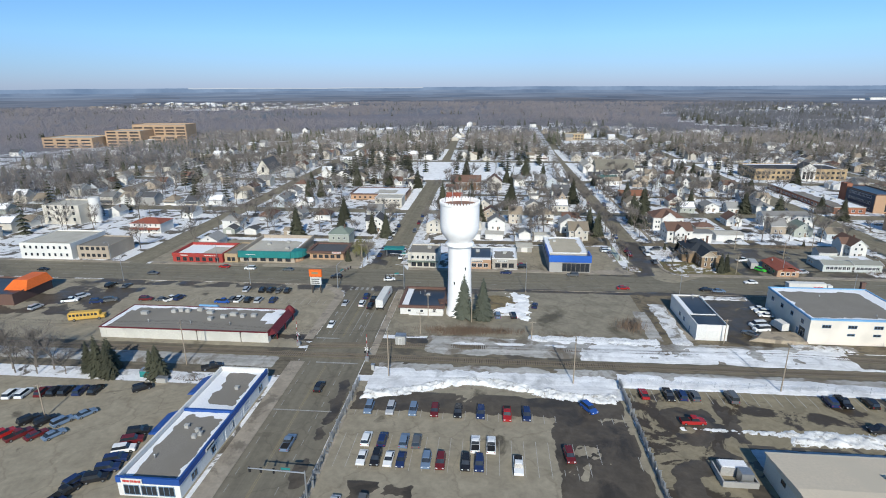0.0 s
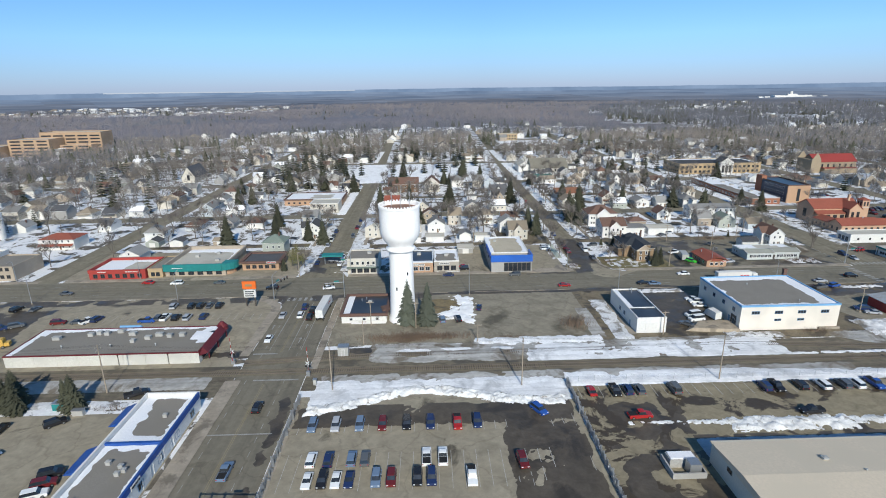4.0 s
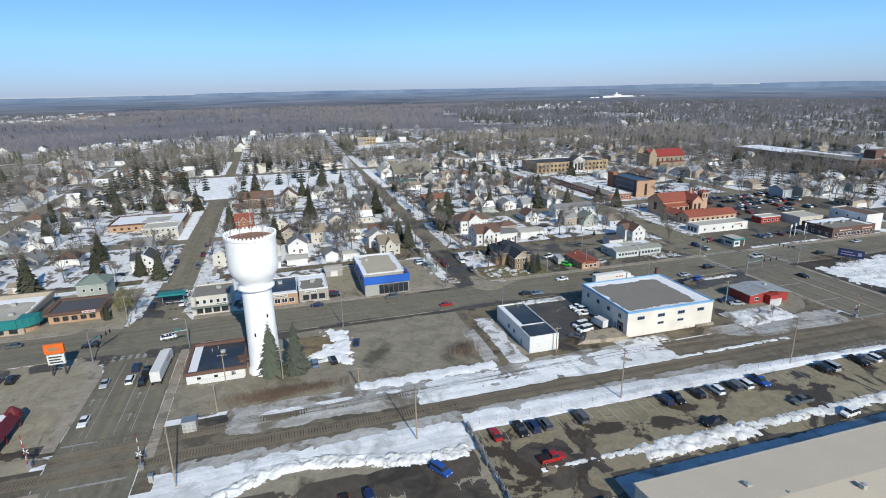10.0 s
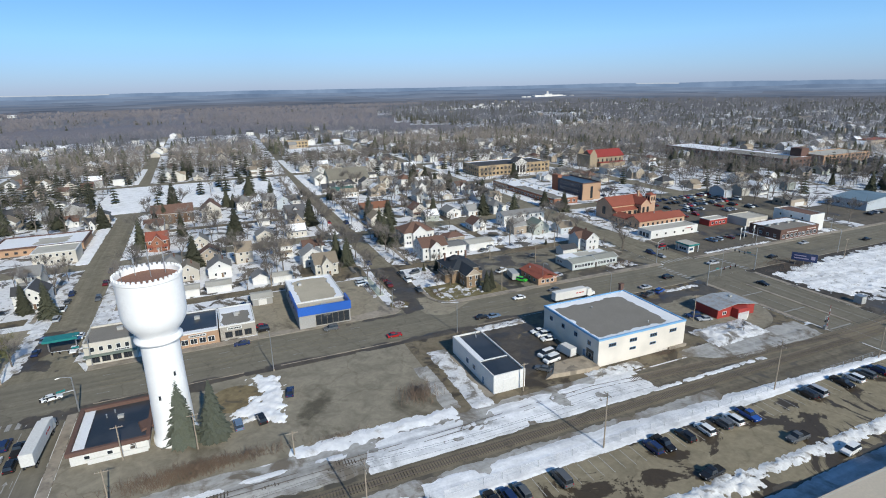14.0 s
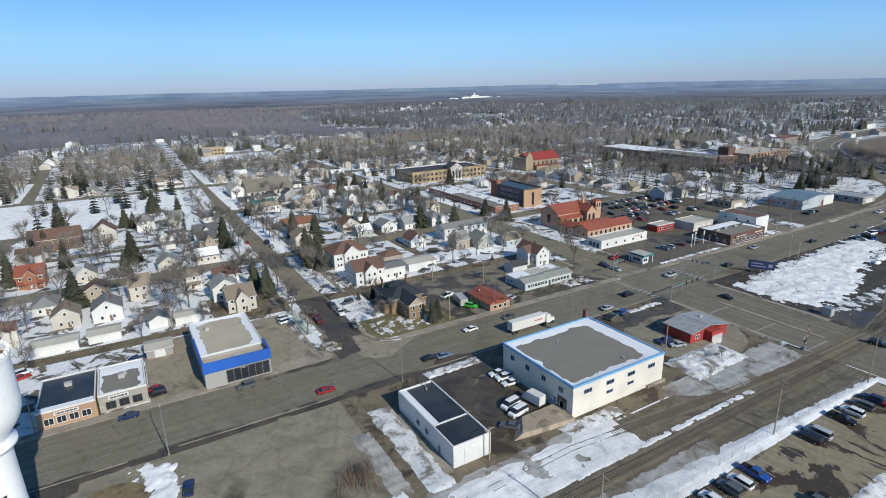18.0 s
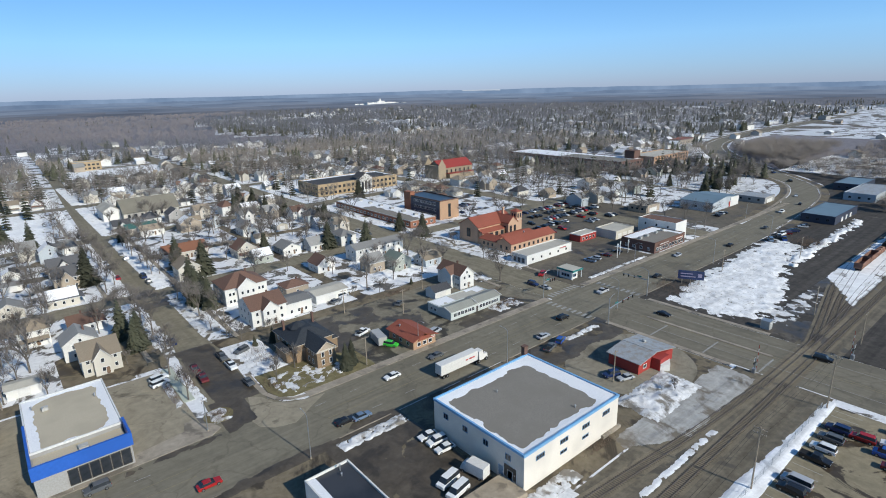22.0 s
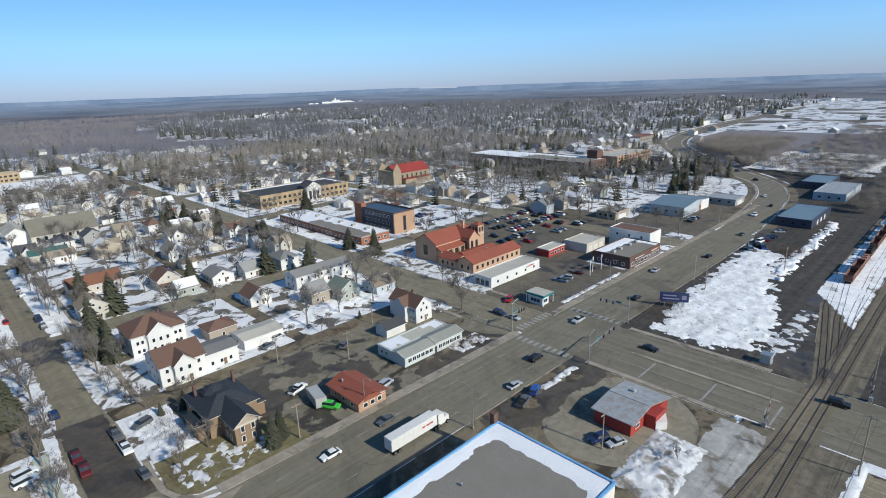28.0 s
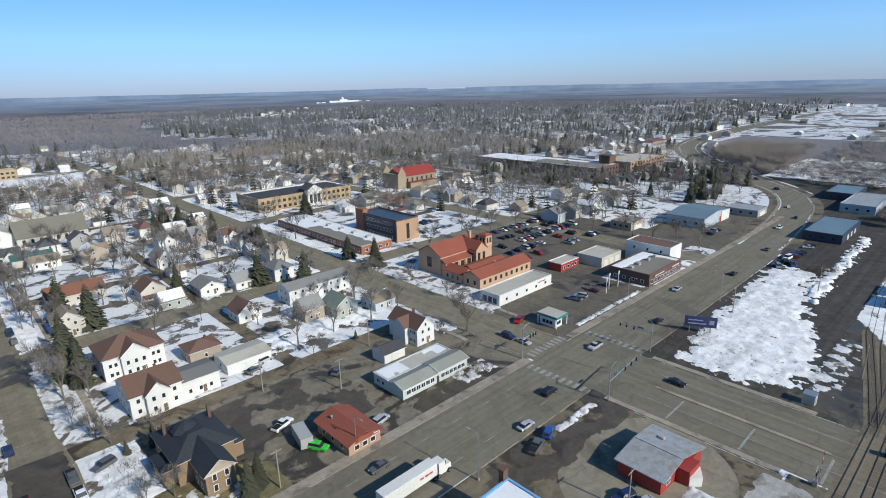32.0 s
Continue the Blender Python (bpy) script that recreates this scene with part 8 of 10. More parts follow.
# brush beside the lot and the tracks
bm = bmesh.new()
rr = random.Random(5)
for cx, cy, sx, sy, n, h in ((86.5, 55, 2, 5, 130, 1.0), (92, 74, 5, 9, 220, 1.3), (70.8, 51, 2.6, 2.6, 200, 0.9), (65, 74, 0.9, 10, 260, 1.0), (70.1, 74, 0.9, 10, 220, 1.0), (171, 52, 7, 3.4, 320, 1.1), (328, 4.5, 8, 7, 520, 3.0), (231, 15.5, 12, 5, 320, 0.9), (56, -8, 5, 4, 260, 3.2), (5, -14.8, 15, 2.0, 1100, 1.9), (0, -17, 9, 1.2, 300, 1.2), (34, -16, 6, 1.0, 80, 1.0), (128, -17.3, 5, 0.6, 90, 1.2), (-70, -50, 6, 1, 60, 1.2), (176, 64, 5, 4, 200, 1.2), (150, 88, 8, 2, 200, 1.5), (232, 24, 12, 3, 300, 1.1), (108, 52, 8, 2, 60, 1.0)):
    for k in range(n):
        x, y = cx + rr.gauss(0, sx * 0.5), cy + rr.gauss(0, sy * 0.5)
        top = Vector((x + rr.gauss(0, 0.6), y + rr.gauss(0, 0.6), h * rr.uniform(0.5, 1.1)))
        w = 0.05
        vs = [bm.verts.new(v) for v in ((x - w, y, 0), (x + w, y, 0), top)]
        bm.faces.new(vs)
        for j in range(2):
            s = Vector((x, y, 0)).lerp(top, rr.uniform(0.3, 0.8))
            e = s + Vector((rr.gauss(0, 0.5), rr.gauss(0, 0.5), rr.uniform(0.2, 0.8)))
            vs = [bm.verts.new(v) for v in (s + Vector((0, 0.03, 0)), s - Vector((0, 0.03, 0)), e)]
            bm.faces.new(vs)
me = bpy.data.meshes.new("brush")
bm.to_mesh(me)
bm.free()
me.materials.append(brush_mat)
tagged(put("brush", me), "dry reddish bushes and weeds", "bush", "", "stuff")

# ---- vehicles ----
CAR_PAINT = {
    "white": (0.78, 0.78, 0.77), "silver": (0.42, 0.43, 0.45), "black": (0.018, 0.018, 0.02), "grey": (0.11, 0.115, 0.12), "navy": (0.02, 0.035, 0.1), "blue": (0.03, 0.09, 0.33),
    "red": (0.36, 0.02, 0.02), "maroon": (0.13, 0.018, 0.02), "steel blue": (0.15, 0.21, 0.3), "lime green": (0.07, 0.5, 0.06),
}
PAINTS = {k: material(k + " car paint", v, tuple(u * 0.94 for u in v), 3, 0.22, 0, 0.0, tuple(u * 0.97 for u in v), spec=0.55) for k, v in CAR_PAINT.items()}
# side outlines: length, width, body height, roof height, bonnet end, windscreen top, rear top, rear deck, cargo bed
CARS = {
    "sedan": (4.7, 1.8, 0.92, 1.45, 1.35, 2.05, 3.5, 4.2, 0),
    "suv": (4.7, 1.9, 1.08, 1.78, 1.2, 1.75, 4.35, 4.62, 0),
    "pickup": (5.6, 1.95, 1.1, 1.82, 1.45, 1.95, 3.25, 3.45, 1),
    "van": (5.2, 2.0, 1.2, 2.1, 0.8, 1.5, 5.0, 5.15, 0),
}
WHEEL = {}


def wheel_mesh():
    if not WHEEL:
        bm = bmesh.new()
        for r, y0, y1, mi in ((0.34, -0.11, 0.11, 0), (0.2, -0.125, 0.125, 1)):
            lo = [bm.verts.new((x, y0, z)) for x, z in ring(14, r)]
            hi = [bm.verts.new((x, y1, z)) for x, z in ring(14, r)]
            bm.faces.new(lo).material_index = mi
            bm.faces.new(hi[::-1]).material_index = mi
            for k in range(14):
                bm.faces.new((lo[k], lo[(k + 1) % 14], hi[(k + 1) % 14], hi[k])).material_index = mi
        WHEEL[0] = mesh_of("wheel", bm, [rubber, alloy])
        for key, m, w in (("h", lens_clear, 0.34), ("t", lens_red, 0.24)):
            bm = bmesh.new()
            box(bm, -0.06, 0.06, -w / 2, w / 2, -0.09, 0.09)
            WHEEL[key] = mesh_of("light", bm, m)
    return WHEEL


def car_template(kind, colour, x, y, rz, near):
    L, W, hb, hr, bon, wt, rt, rd, bed = CARS[kind]
    paint = PAINTS[colour]
    t = thing("pickup_truck" if kind == "pickup" else "minivan" if kind == "van" else "car", colour + " " + {"sedan": "saloon car", "suv": "sport utility car", "pickup": "pickup truck", "van": "van"}[kind] + " on the asphalt", "car", x, y, 0, rz, "vehicles in the streets and car parks")
    h = W / 2

    def section(pts, half, mi, bm, inset=0.0):
        lo = [bm.verts.new((px - L / 2, -half + inset * (pz > hb + 0.1), pz)) for px, pz in pts]
        hi = [bm.verts.new((px - L / 2, half - inset * (pz > hb + 0.1), pz)) for px, pz in pts]
        n = len(pts)
        bm.faces.new(lo).material_index = mi
        bm.faces.new(hi[::-1]).material_index = mi
        for k in range(n):
            bm.faces.new((lo[k], hi[k], hi[(k + 1) % n], lo[(k + 1) % n])).material_index = mi

    bm = bmesh.new()
    front = hb - 0.16
    body = [(0.1, 0.3), (0.0, 0.5), (0.08, front), (bon, hb), (L - 0.25, hb - (0.02 if kind == "sedan" else 0)), (L - 0.03, hb - 0.12), (L, 0.5), (L - 0.1, 0.3)]
    section(body, h, 0, bm)
    bmesh.ops.bevel(bm, geom=[e for e in bm.edges if abs(e.verts[0].co.y - e.verts[1].co.y) < 0.01 and min(v.co.z for v in e.verts) > 0.6], offset=0.09, segments=1, affect="EDGES")
    part("body", bm, paint, t)
    bm = bmesh.new()
    section([(bon, hb), (wt, hr - 0.06), (rt, hr - 0.06), (rd, hb)], h - 0.1, 0, bm, 0.16)
    part("glasshouse", bm, glass_dark, t, "dark glass")
    bm = bmesh.new()
    section([(wt - 0.04, hr - 0.07), (wt + 0.18, hr), (rt - 0.15, hr), (rt + 0.05, hr - 0.07)], h - 0.24, 0, bm)
    part("roof", bm, paint, t)
    if bed:
        bm = bmesh.new()
        box(bm, rd - L / 2 + 0.12, L / 2 - 0.1, -h + 0.14, h - 0.14, hb + 0.002, hb + 0.02)
        part("cargo_bed", bm, rubber, t, "dark open bed")
    w = wheel_mesh()
    for px, sy in ((0.85, -1), (0.85, 1), (L - 0.95, -1), (L - 0.95, 1)):
        put("wheel", w[0], t, "", (px - L / 2, sy * (h - 0.08), 0.34))
    for sy in (-1, 1) if near else ():
        put("headlight", w["h"], t, "", (0.06 - L / 2, sy * (h - 0.3), hb - 0.32))
        put("tail_light", w["t"], t, "", (L / 2 - 0.03, sy * (h - 0.2), hb - 0.25))
    return t


def car(x, y, rz, kind, colour):
    """rz: the way that the nose points, in degrees from +x."""
    near = -60 < x < 205 and -95 < y < 50
    key = ("car", kind, colour, near)
    if key not in TEMPLATES:
        TEMPLATES[key] = car_template(kind, colour, x, y, rz + 180, near)
        TEMPLATES[key].location.z = 0.05
        return TEMPLATES[key]
    return copy_thing(TEMPLATES[key], pose(x, y, 0.05, 0, 0, rz + 180))


MIX = ("white", "silver", "black", "grey", "navy", "maroon", "red", "steel blue", "black", "silver")
KINDS = ("sedan", "suv", "sedan", "pickup", "suv", "sedan", "van")


def car_row(x0, step, n, y, rz, full, seed, turn=0.0):
    r = random.Random(seed)
    for k in range(n):
        if r.random() < full:
            car(x0 + step * k + r.gauss(0, 0.12), y + r.gauss(0, 0.25) + turn * k, rz + r.gauss(0, 1.5), r.choice(KINDS), r.choice(MIX))


# car park south of the tracks, west part
for x, c, k in ((-18.3, "steel blue", "suv"), (-13, "silver", "suv"), (-7.5, "steel blue", "suv"), (-2.3, "maroon", "suv"), (3.3, "black", "suv"), (8.7, "navy", "suv"), (14.9, "red", "pickup"), (19.5, "navy", "suv")):
    car(x, -60.2, 270, k, c)
car(34.6, -56.2, 300, "suv", "blue")
for x, c, k in ((-16.2, "white", "suv"), (-12.6, "navy", "suv"), (-7.8, "steel blue", "suv"), (-5, "grey", "suv"), (7.8, "white", "pickup"), (11.2, "white", "pickup")):
    car(x, -72.2, 90, k, c)
for x, c, k in ((-15.8, "white", "sedan"), (-12.8, "black", "suv"), (-10.1, "white", "sedan"), (-7.5, "navy", "sedan"), (-2.2, "steel blue", "suv"), (0.8, "maroon", "suv"), (6, "black", "suv"), (8.8, "navy", "suv"), (16.8, "white", "pickup")):
    car(x, -78.4, 270, k, c)
car(27.6, -74.3, 275, "suv", "maroon")
car_row(-18, 5.3, 7, -92, 270, 0.8, 3)
# east part
for x, c, k in ((49.4, "red", "sedan"), (55.4, "black", "pickup"), (58.6, "navy", "suv"), (61.6, "grey", "suv"), (70.6, "grey", "van"), (93.8, "navy", "suv"), (96.8, "black", "pickup"), (103, "black", "suv"), (108.8, "white", "suv"), (114.2, "grey", "suv"), (117.6, "white", "suv"), (122.4, "blue", "pickup"), (143, "black", "suv"), (146, "silver", "van"), (156.4, "black", "pickup"), (161.2, "white", "suv"), (166, "grey", "suv"), (171, "navy", "suv")):
    car(x, -48.6, 90 if k != "pickup" else 270, k, c)
car(57.6, -59.6, 3, "pickup", "red")
car(98.5, -59.6, 185, "pickup", "black")
car(124.6, -59.0, 180, "pickup", "grey")
car(130.4, -66.4, 185, "suv", "white")
for x, y, c, k in ((168, -58, "blue", "van"), (172.5, -58.5, "white", "pickup"), (164, -60, "maroon", "suv"), (171, -53, "red", "suv"), (178.5, -58, "black", "suv"), (180.5, -66, "white", "suv")):
    car(x, y, 95, k, c)
# south-west car park
for x, y, c, k, a in ((-97.6, -59, "black", "suv", 95), (-103.2, -60, "maroon", "suv", 95), (-100.4, -59.4, "black", "suv", 95), (-94, -58.6, "navy", "suv", 95), (-90.3, -58, "black", "suv", 92), (-107.5, -61, "white", "suv", 95), (-110.5, -61.5, "white", "suv", 95), (-79, -56, "black", "suv", 40), (-85.4, -68, "steel blue", "sedan", 60), (-66.4, -43.9, "black", "pickup", 30), (-67.8, -76.8, "maroon", "suv", 20), (-67.6, -79.9, "white", "suv", 20), (-67.2, -83.2, "navy", "suv", 20), (-67, -86, "navy", "suv", 20), (-67.4, -89, "black", "suv", 20), (-68.4, -73.8, "black", "suv", 20)):
    car(x, y, a, k, c)
for k, c in enumerate(("red", "maroon", "maroon", "steel blue")):
    car(-98.5 + 3.9 * k, -77.5 + 0.4 * k, 62, "pickup" if k < 2 else "sedan", c)
for k, c in enumerate(("black", "black", "steel blue")):
    car(-97 + 4.2 * k, -71.5, 62, "suv", c)
for k, c in enumerate(("navy", "black", "navy", "black")):
    car(-70.8 + 0.2 * k, -90 - 3.3 * k, 70, "pickup" if k % 2 else "suv", c)
# store car park
for x, y, c, k, a in ((-115.4, 2.4, "maroon", "suv", 8), (-109.1, 2.4, "grey", "sedan", 5), (-106.1, 3.2, "white", "pickup", 60), (-103.8, 4.4, "navy", "suv", 80), (-86, 2.2, "blue", "pickup", 0), (-83, 4.2, "grey", "suv", 90), (-81, 4.6, "white", "pickup", 90), (-77.2, 4.2, "black", "suv", 90), (-73.4, 4.2, "silver", "suv", 90), (-68, 4.6, "navy", "suv", 90),
                      (-82.5, 14.4, "silver", "suv", 95), (-76, 14.3, "black", "suv", 90), (-72.8, 14.3, "black", "suv", 88), (-69.7, 14.3, "grey", "sedan", 92), (-66.2, 14.3, "black", "suv", 90), (-138.1, 15, "black", "suv", 80), (-131.5, 15, "grey", "sedan", 85)):
    car(x, y, a, k, c)
for x, y, c, k, a in ((-142.4, -1.1, "white", "pickup", 20), (-140.9, 3.3, "silver", "suv", 60), (-131.8, -1.4, "navy", "suv", 15), (-128, 0.6, "grey", "suv", 30), (-165, -12, "white", "sedan", 20), (-150, -8, "silver", "suv", 80)):
    car(x, y, a, k, c)
# streets
for x, y, c, k, a in ((-33.2, -52, "black", "suv", 90), (-33.0, -75, "steel blue", "pickup", 90), (-41, -14, "white", "sedan", 270), (-31.6, 2, "black", "suv", 90), (-31.8, 8, "black", "pickup", 90), (-35, 4, "white", "suv", 90), (-35, 11, "navy", "suv", 90), (-41.2, 4, "silver", "sedan", 270), (-30, 30, "white", "sedan", 12), (-52, 31, "black", "suv", 180), (-92, 39, "white", "suv", 180), (-75, 38.5, "grey", "sedan", 180), (-130, 30, "grey", "sedan", 0), (-180, 31, "black", "sedan", 0), (-104, 40.4, "red", "sedan", 180)):
    car(x, y, a, k, c)
for x, y, c, k, a in ((44, 40.6, "grey", "suv", 180), (92, 27.5, "black", "sedan", 0), (16.8, 41.6, "navy", "sedan", 178), (61, 27, "red", "sedan", 0), (112, 37, "white", "sedan", 180), (96, 26.6, "steel blue", "sedan", 0), (160.5, 25.4, "silver", "sedan", 0), (128, 38, "grey", "sedan", 180), (206, 35, "silver", "pickup", 180), (236, 30, "black", "sedan", 0), (268, 38, "silver", "sedan", 180), (300, 29, "black", "sedan", 0), (176, 30, "black", "suv", 0), (202.6, 9, "black", "sedan", 270), (205, -36, "black", "suv", 275), (194, 52, "silver", "sedan", 268), (193.6, 58, "navy", "suv", 268), (345, 30, "grey", "sedan", 0), (390, 38, "white", "suv", 180)):
    car(x, y, a, k, c)
for x, y, c, k, a in ((13.1, -2.6, "steel blue", "suv", 95), (18.2, -2.4, "black", "suv", 100), (26.2, 7, "navy", "sedan", 80), (102.8, 10.2, "white", "sedan", 175), (103, 7.4, "white", "suv", 175), (102.8, 4.4, "white", "sedan", 175), (91.4, -10.4, "grey", "sedan", 130), (155.5, -1.8, "navy", "suv", 160), (156.8, -5.2, "silver", "sedan", 160), (162, 20, "blue", "suv", 20), (156, 19, "grey", "pickup", 15)):
    car(x, y, a, k, c)
for x, y, k in ((96.6, -3.8, "van"), (96.2, -7.2, "van")):
    car(x, y, 190, k, "white")
# near the blue showroom, the side street and the yards
for x, y, c, k, a in ((23, 52, "red", "sedan", 175), (23.4, 49.4, "black", "suv", 178), (20, 74, "navy", "sedan", 10), (64, 76, "white", "suv", 12), (64.4, 79, "white", "suv", 12), (73.3, 77.4, "maroon", "pickup", 268), (73.5, 71.2, "maroon", "pickup", 268), (81.7, 80.2, "grey", "pickup", 270), (81.8, 72.9, "white", "pickup", 270), (82.0, 60.6, "grey", "sedan", 272), (73.3, 100.6, "navy", "suv", 90), (-8, 79, "red", "sedan", 20), (-8, 82, "white", "suv", 20), (87.4, 80, "grey", "suv", 200)):
    car(x, y, a, k, c)
car(122.6, 52.8, 300, "suv", "lime green")
car(336.5, 19.6, 172, "van", "white")
car(172.5, 152, 10, "suv", "red")
for x, y, c, k, a in ((121, 66, "white", "pickup", 20), (138.4, 51, "silver", "suv", 12), (144, 78, "grey", "sedan", 30), (128, 95.8, "grey", "sedan", 10), (133, 99, "silver", "suv", 10), (205, 63, "red", "suv", 200), (219, 60, "silver", "sedan", 30)):
    car(x, y, a, k, c)
for j in range(5):
    car_row(258 + 3 * j, 3.0, 22, 103 + 9.8 * j, 90 if j % 2 else 270, 0.62, 50 + j)
car_row(222, 4.0, 9, 60, 100, 0.4, 61)
car_row(352, 3.2, 5, 60, 90, 0.5, 62)
car_row(256, 3.1, 9, 172, 90, 0.6, 63)
car_row(256, 3.1, 9, 186, 270, 0.6, 64)
car_row(340, 3.4, 10, 18, 120, 0.6, 65)
for x, y, c, k, a in ((322, 19.5, "steel blue", "van", 30), (328, 15.5, "blue", "pickup", 25), (331, 19, "black", "suv", 30), (420, 38, "black", "sedan", 8), (447, 49, "white", "sedan", 200), (505, 72, "black", "suv", 45), (540, 96, "navy", "suv", 225), (575, 134, "black", "sedan", 222), (590, 141, "silver", "suv", 40)):
    car(x, y, a, k, c)
for k, (x, y0, n) in enumerate(((-30.2, 60, 10), (-40.4, 62, 8), (73.6, 166, 8), (82.2, 168, 7), (189.4, 170, 8))):
    r = random.Random(200 + k)
    for j in range(n):
        if r.random() < 0.55:
            car(x, y0 + j * 9 + r.uniform(-1, 1), 90 if k % 2 else 270, r.choice(KINDS), r.choice(MIX))


def semi(x, y, rz):
    t = thing("semi_trailer_truck", "white cab pulling a long white box trailer on the avenue", "truck", x, y, 0, rz)
    bm = bmesh.new()
    box(bm, -8.6, 4.8, -1.28, 1.28, 1.2, 4.1)
    bmesh.ops.bevel(bm, geom=bm.edges[:], offset=0.06, segments=1, affect="EDGES")
    tr = part("trailer", bm, white_wall, t, "long white box trailer")
    bm = bmesh.new()
    for u in (0.2, 1.5, 2.6):
        box(bm, u, u + 0.9, -1.31, -1.285, 2.6, 3.0)
    part("lettering", bm, ink_red, tr)
    bm = bmesh.new()
    box(bm, -8.4, 4.2, -0.5, 0.5, 0.9, 1.2)
    part("frame", bm, rubber, t)
    bm = bmesh.new()
    prism(bm, [(5.3, -1.2), (7.4, -1.2), (7.4, 1.2), (5.3, 1.2)], 0.7, 3.4, 0, [(5.3, -1.1), (7.0, -1.1), (7.0, 1.1), (5.3, 1.1)])
    cab = part("cab", bm, white_wall, t)
    bm = bmesh.new()
    prism(bm, [(7.4, -1.0), (9.0, -0.9), (9.0, 0.9), (7.4, 1.0)], 0.7, 1.9, 0, [(7.4, -0.95), (8.9, -0.8), (8.9, 0.8), (7.4, 0.95)])
    part("bonnet", bm, white_wall, cab)
    bm = bmesh.new()
    prism(bm, [(7.2, -1.0), (7.36, -1.0), (7.36, 1.0), (7.2, 1.0)], 2.2, 3.1)
    part("windscreen", bm, glass_dark, cab)
    w = wheel_mesh()
    for px in (-7.6, -6.4, 4.3, 5.4, 8.2):
        for sy in (-1.05, 1.05):
            o = put("wheel", w[0], t, "", (px, sy, 0.5))
            o.scale = (1.45, 1.5, 1.45)
    return t


semi(129.5, 28.3, 0)
semi(-27.6, 8, 88)
t = thing("school_bus", "yellow school bus parked in the muddy lot", "bus", -125, -15.2, 0, 18)
bm = bmesh.new()
box(bm, -5.4, 4.2, -1.2, 1.2, 0.6, 3.0)
bmesh.ops.bevel(bm, geom=[e for e in bm.edges if min(v.co.z for v in e.verts) > 2], offset=0.2, segments=2, affect="EDGES")
part("body", bm, bus_yellow, t)
bm = bmesh.new()
box(bm, 4.2, 5.6, -1.0, 1.0, 0.6, 1.7)
part("bonnet", bm, bus_yellow, t)
for sy in (-1.21, 1.21):
    for k in range(8):
        bm = bmesh.new()
        box(bm, -5 + k * 1.1, -4.2 + k * 1.1, sy - 0.02, sy + 0.02, 1.75, 2.5)
        part("window", bm, glass_dark, t)
for px in (-3.6, 3.9):
    for sy in (-1.05, 1.05):
        o = put("wheel", wheel_mesh()[0], t, "", (px, sy, 0.48))
        o.scale = (1.4, 1.4, 1.4)
t = thing("box_truck", "white box van backed to the loading ramp", "truck", 102.4, -5.6, 0, 100)
bm = bmesh.new()
box(bm, -2.6, 1.6, -1.15, 1.15, 0.7, 3.1)
part("box", bm, white_wall, t)
bm = bmesh.new()
prism(bm, [(1.7, -1), (3.4, -1), (3.4, 1), (1.7, 1)], 0.5, 2.2, 0, [(1.7, -0.95), (2.7, -0.9), (2.7, 0.9), (1.7, 0.95)])
part("cab", bm, white_wall, t)
for px in (-1.6, 2.5):
    for sy in (-1.0, 1.0):
        put("wheel", wheel_mesh()[0], t, "", (px, sy, 0.36))

# ---- poles, signals, signs, fence ----


def street_lamp(x, y, arm, h=10.2):
    t = thing("street_lamp", "grey steel street lamp with a curved arm", "street lamp", x, y, 0, arm, "street lamps on the avenue")
    bm = bmesh.new()
    tube(bm, (0, 0, 0), (0, 0, h), 0.14, 0.08, 8)
    part("pole", bm, steel_grey, t)
    bm = bmesh.new()
    tube(bm, (0, 0, 0), (0, 0, 0.5), 0.26, 0.22, 8)
    part("base", bm, concrete_mat, t)
    bm = bmesh.new()
    tube(bm, (0, 0, h), (1.0, 0, h + 0.55), 0.06, 0.05, 6)
    tube(bm, (1.0, 0, h + 0.55), (2.4, 0, h + 0.6), 0.05, 0.05, 6)
    part("arm", bm, steel_grey, t)
    bm = bmesh.new()
    prism(bm, [(2.3, -0.14), (3.0, -0.1), (3.0, 0.1), (2.3, 0.14)], h + 0.48, h + 0.66)
    part("lamp_head", bm, unit_white, t)


for x in (-137, -84, 23.8, 80, 140, 196, 268, 330):
    street_lamp(x, 21.2 if x < 160 else 22.4, 90)
for x in (-160, -110, 66.8, 128, 246, 300, 360):
    street_lamp(x, 46.0, 270, 8.6)


def utility_pole(x, y, h=11.5, rz=0.0, arms=1, lean=0.0):
    t = thing("utility_pole", "weathered timber utility pole with crossarm", "utility pole", x, y, 0, rz, "poles along the railway")
    bm = bmesh.new()
    tube(bm, (0, 0, 0), (lean, 0, h), 0.17, 0.11, 8)
    part("pole", bm, wood_pole, t)
    for k in range(arms):
        bm = bmesh.new()
        z = h - 0.5 - 1.0 * k
        box(bm, lean - 0.06, lean + 0.06, -1.2, 1.2, z - 0.07, z + 0.07)
        part("crossarm", bm, wood_pole, t)
        bm = bmesh.new()
        for yy in (-1.05, -0.45, 0.45, 1.05):
            tube(bm, (lean, yy, z + 0.07), (lean, yy, z + 0.25), 0.05, 0.03, 6)
        part("insulator_row", bm, unit_white, t)
    return t


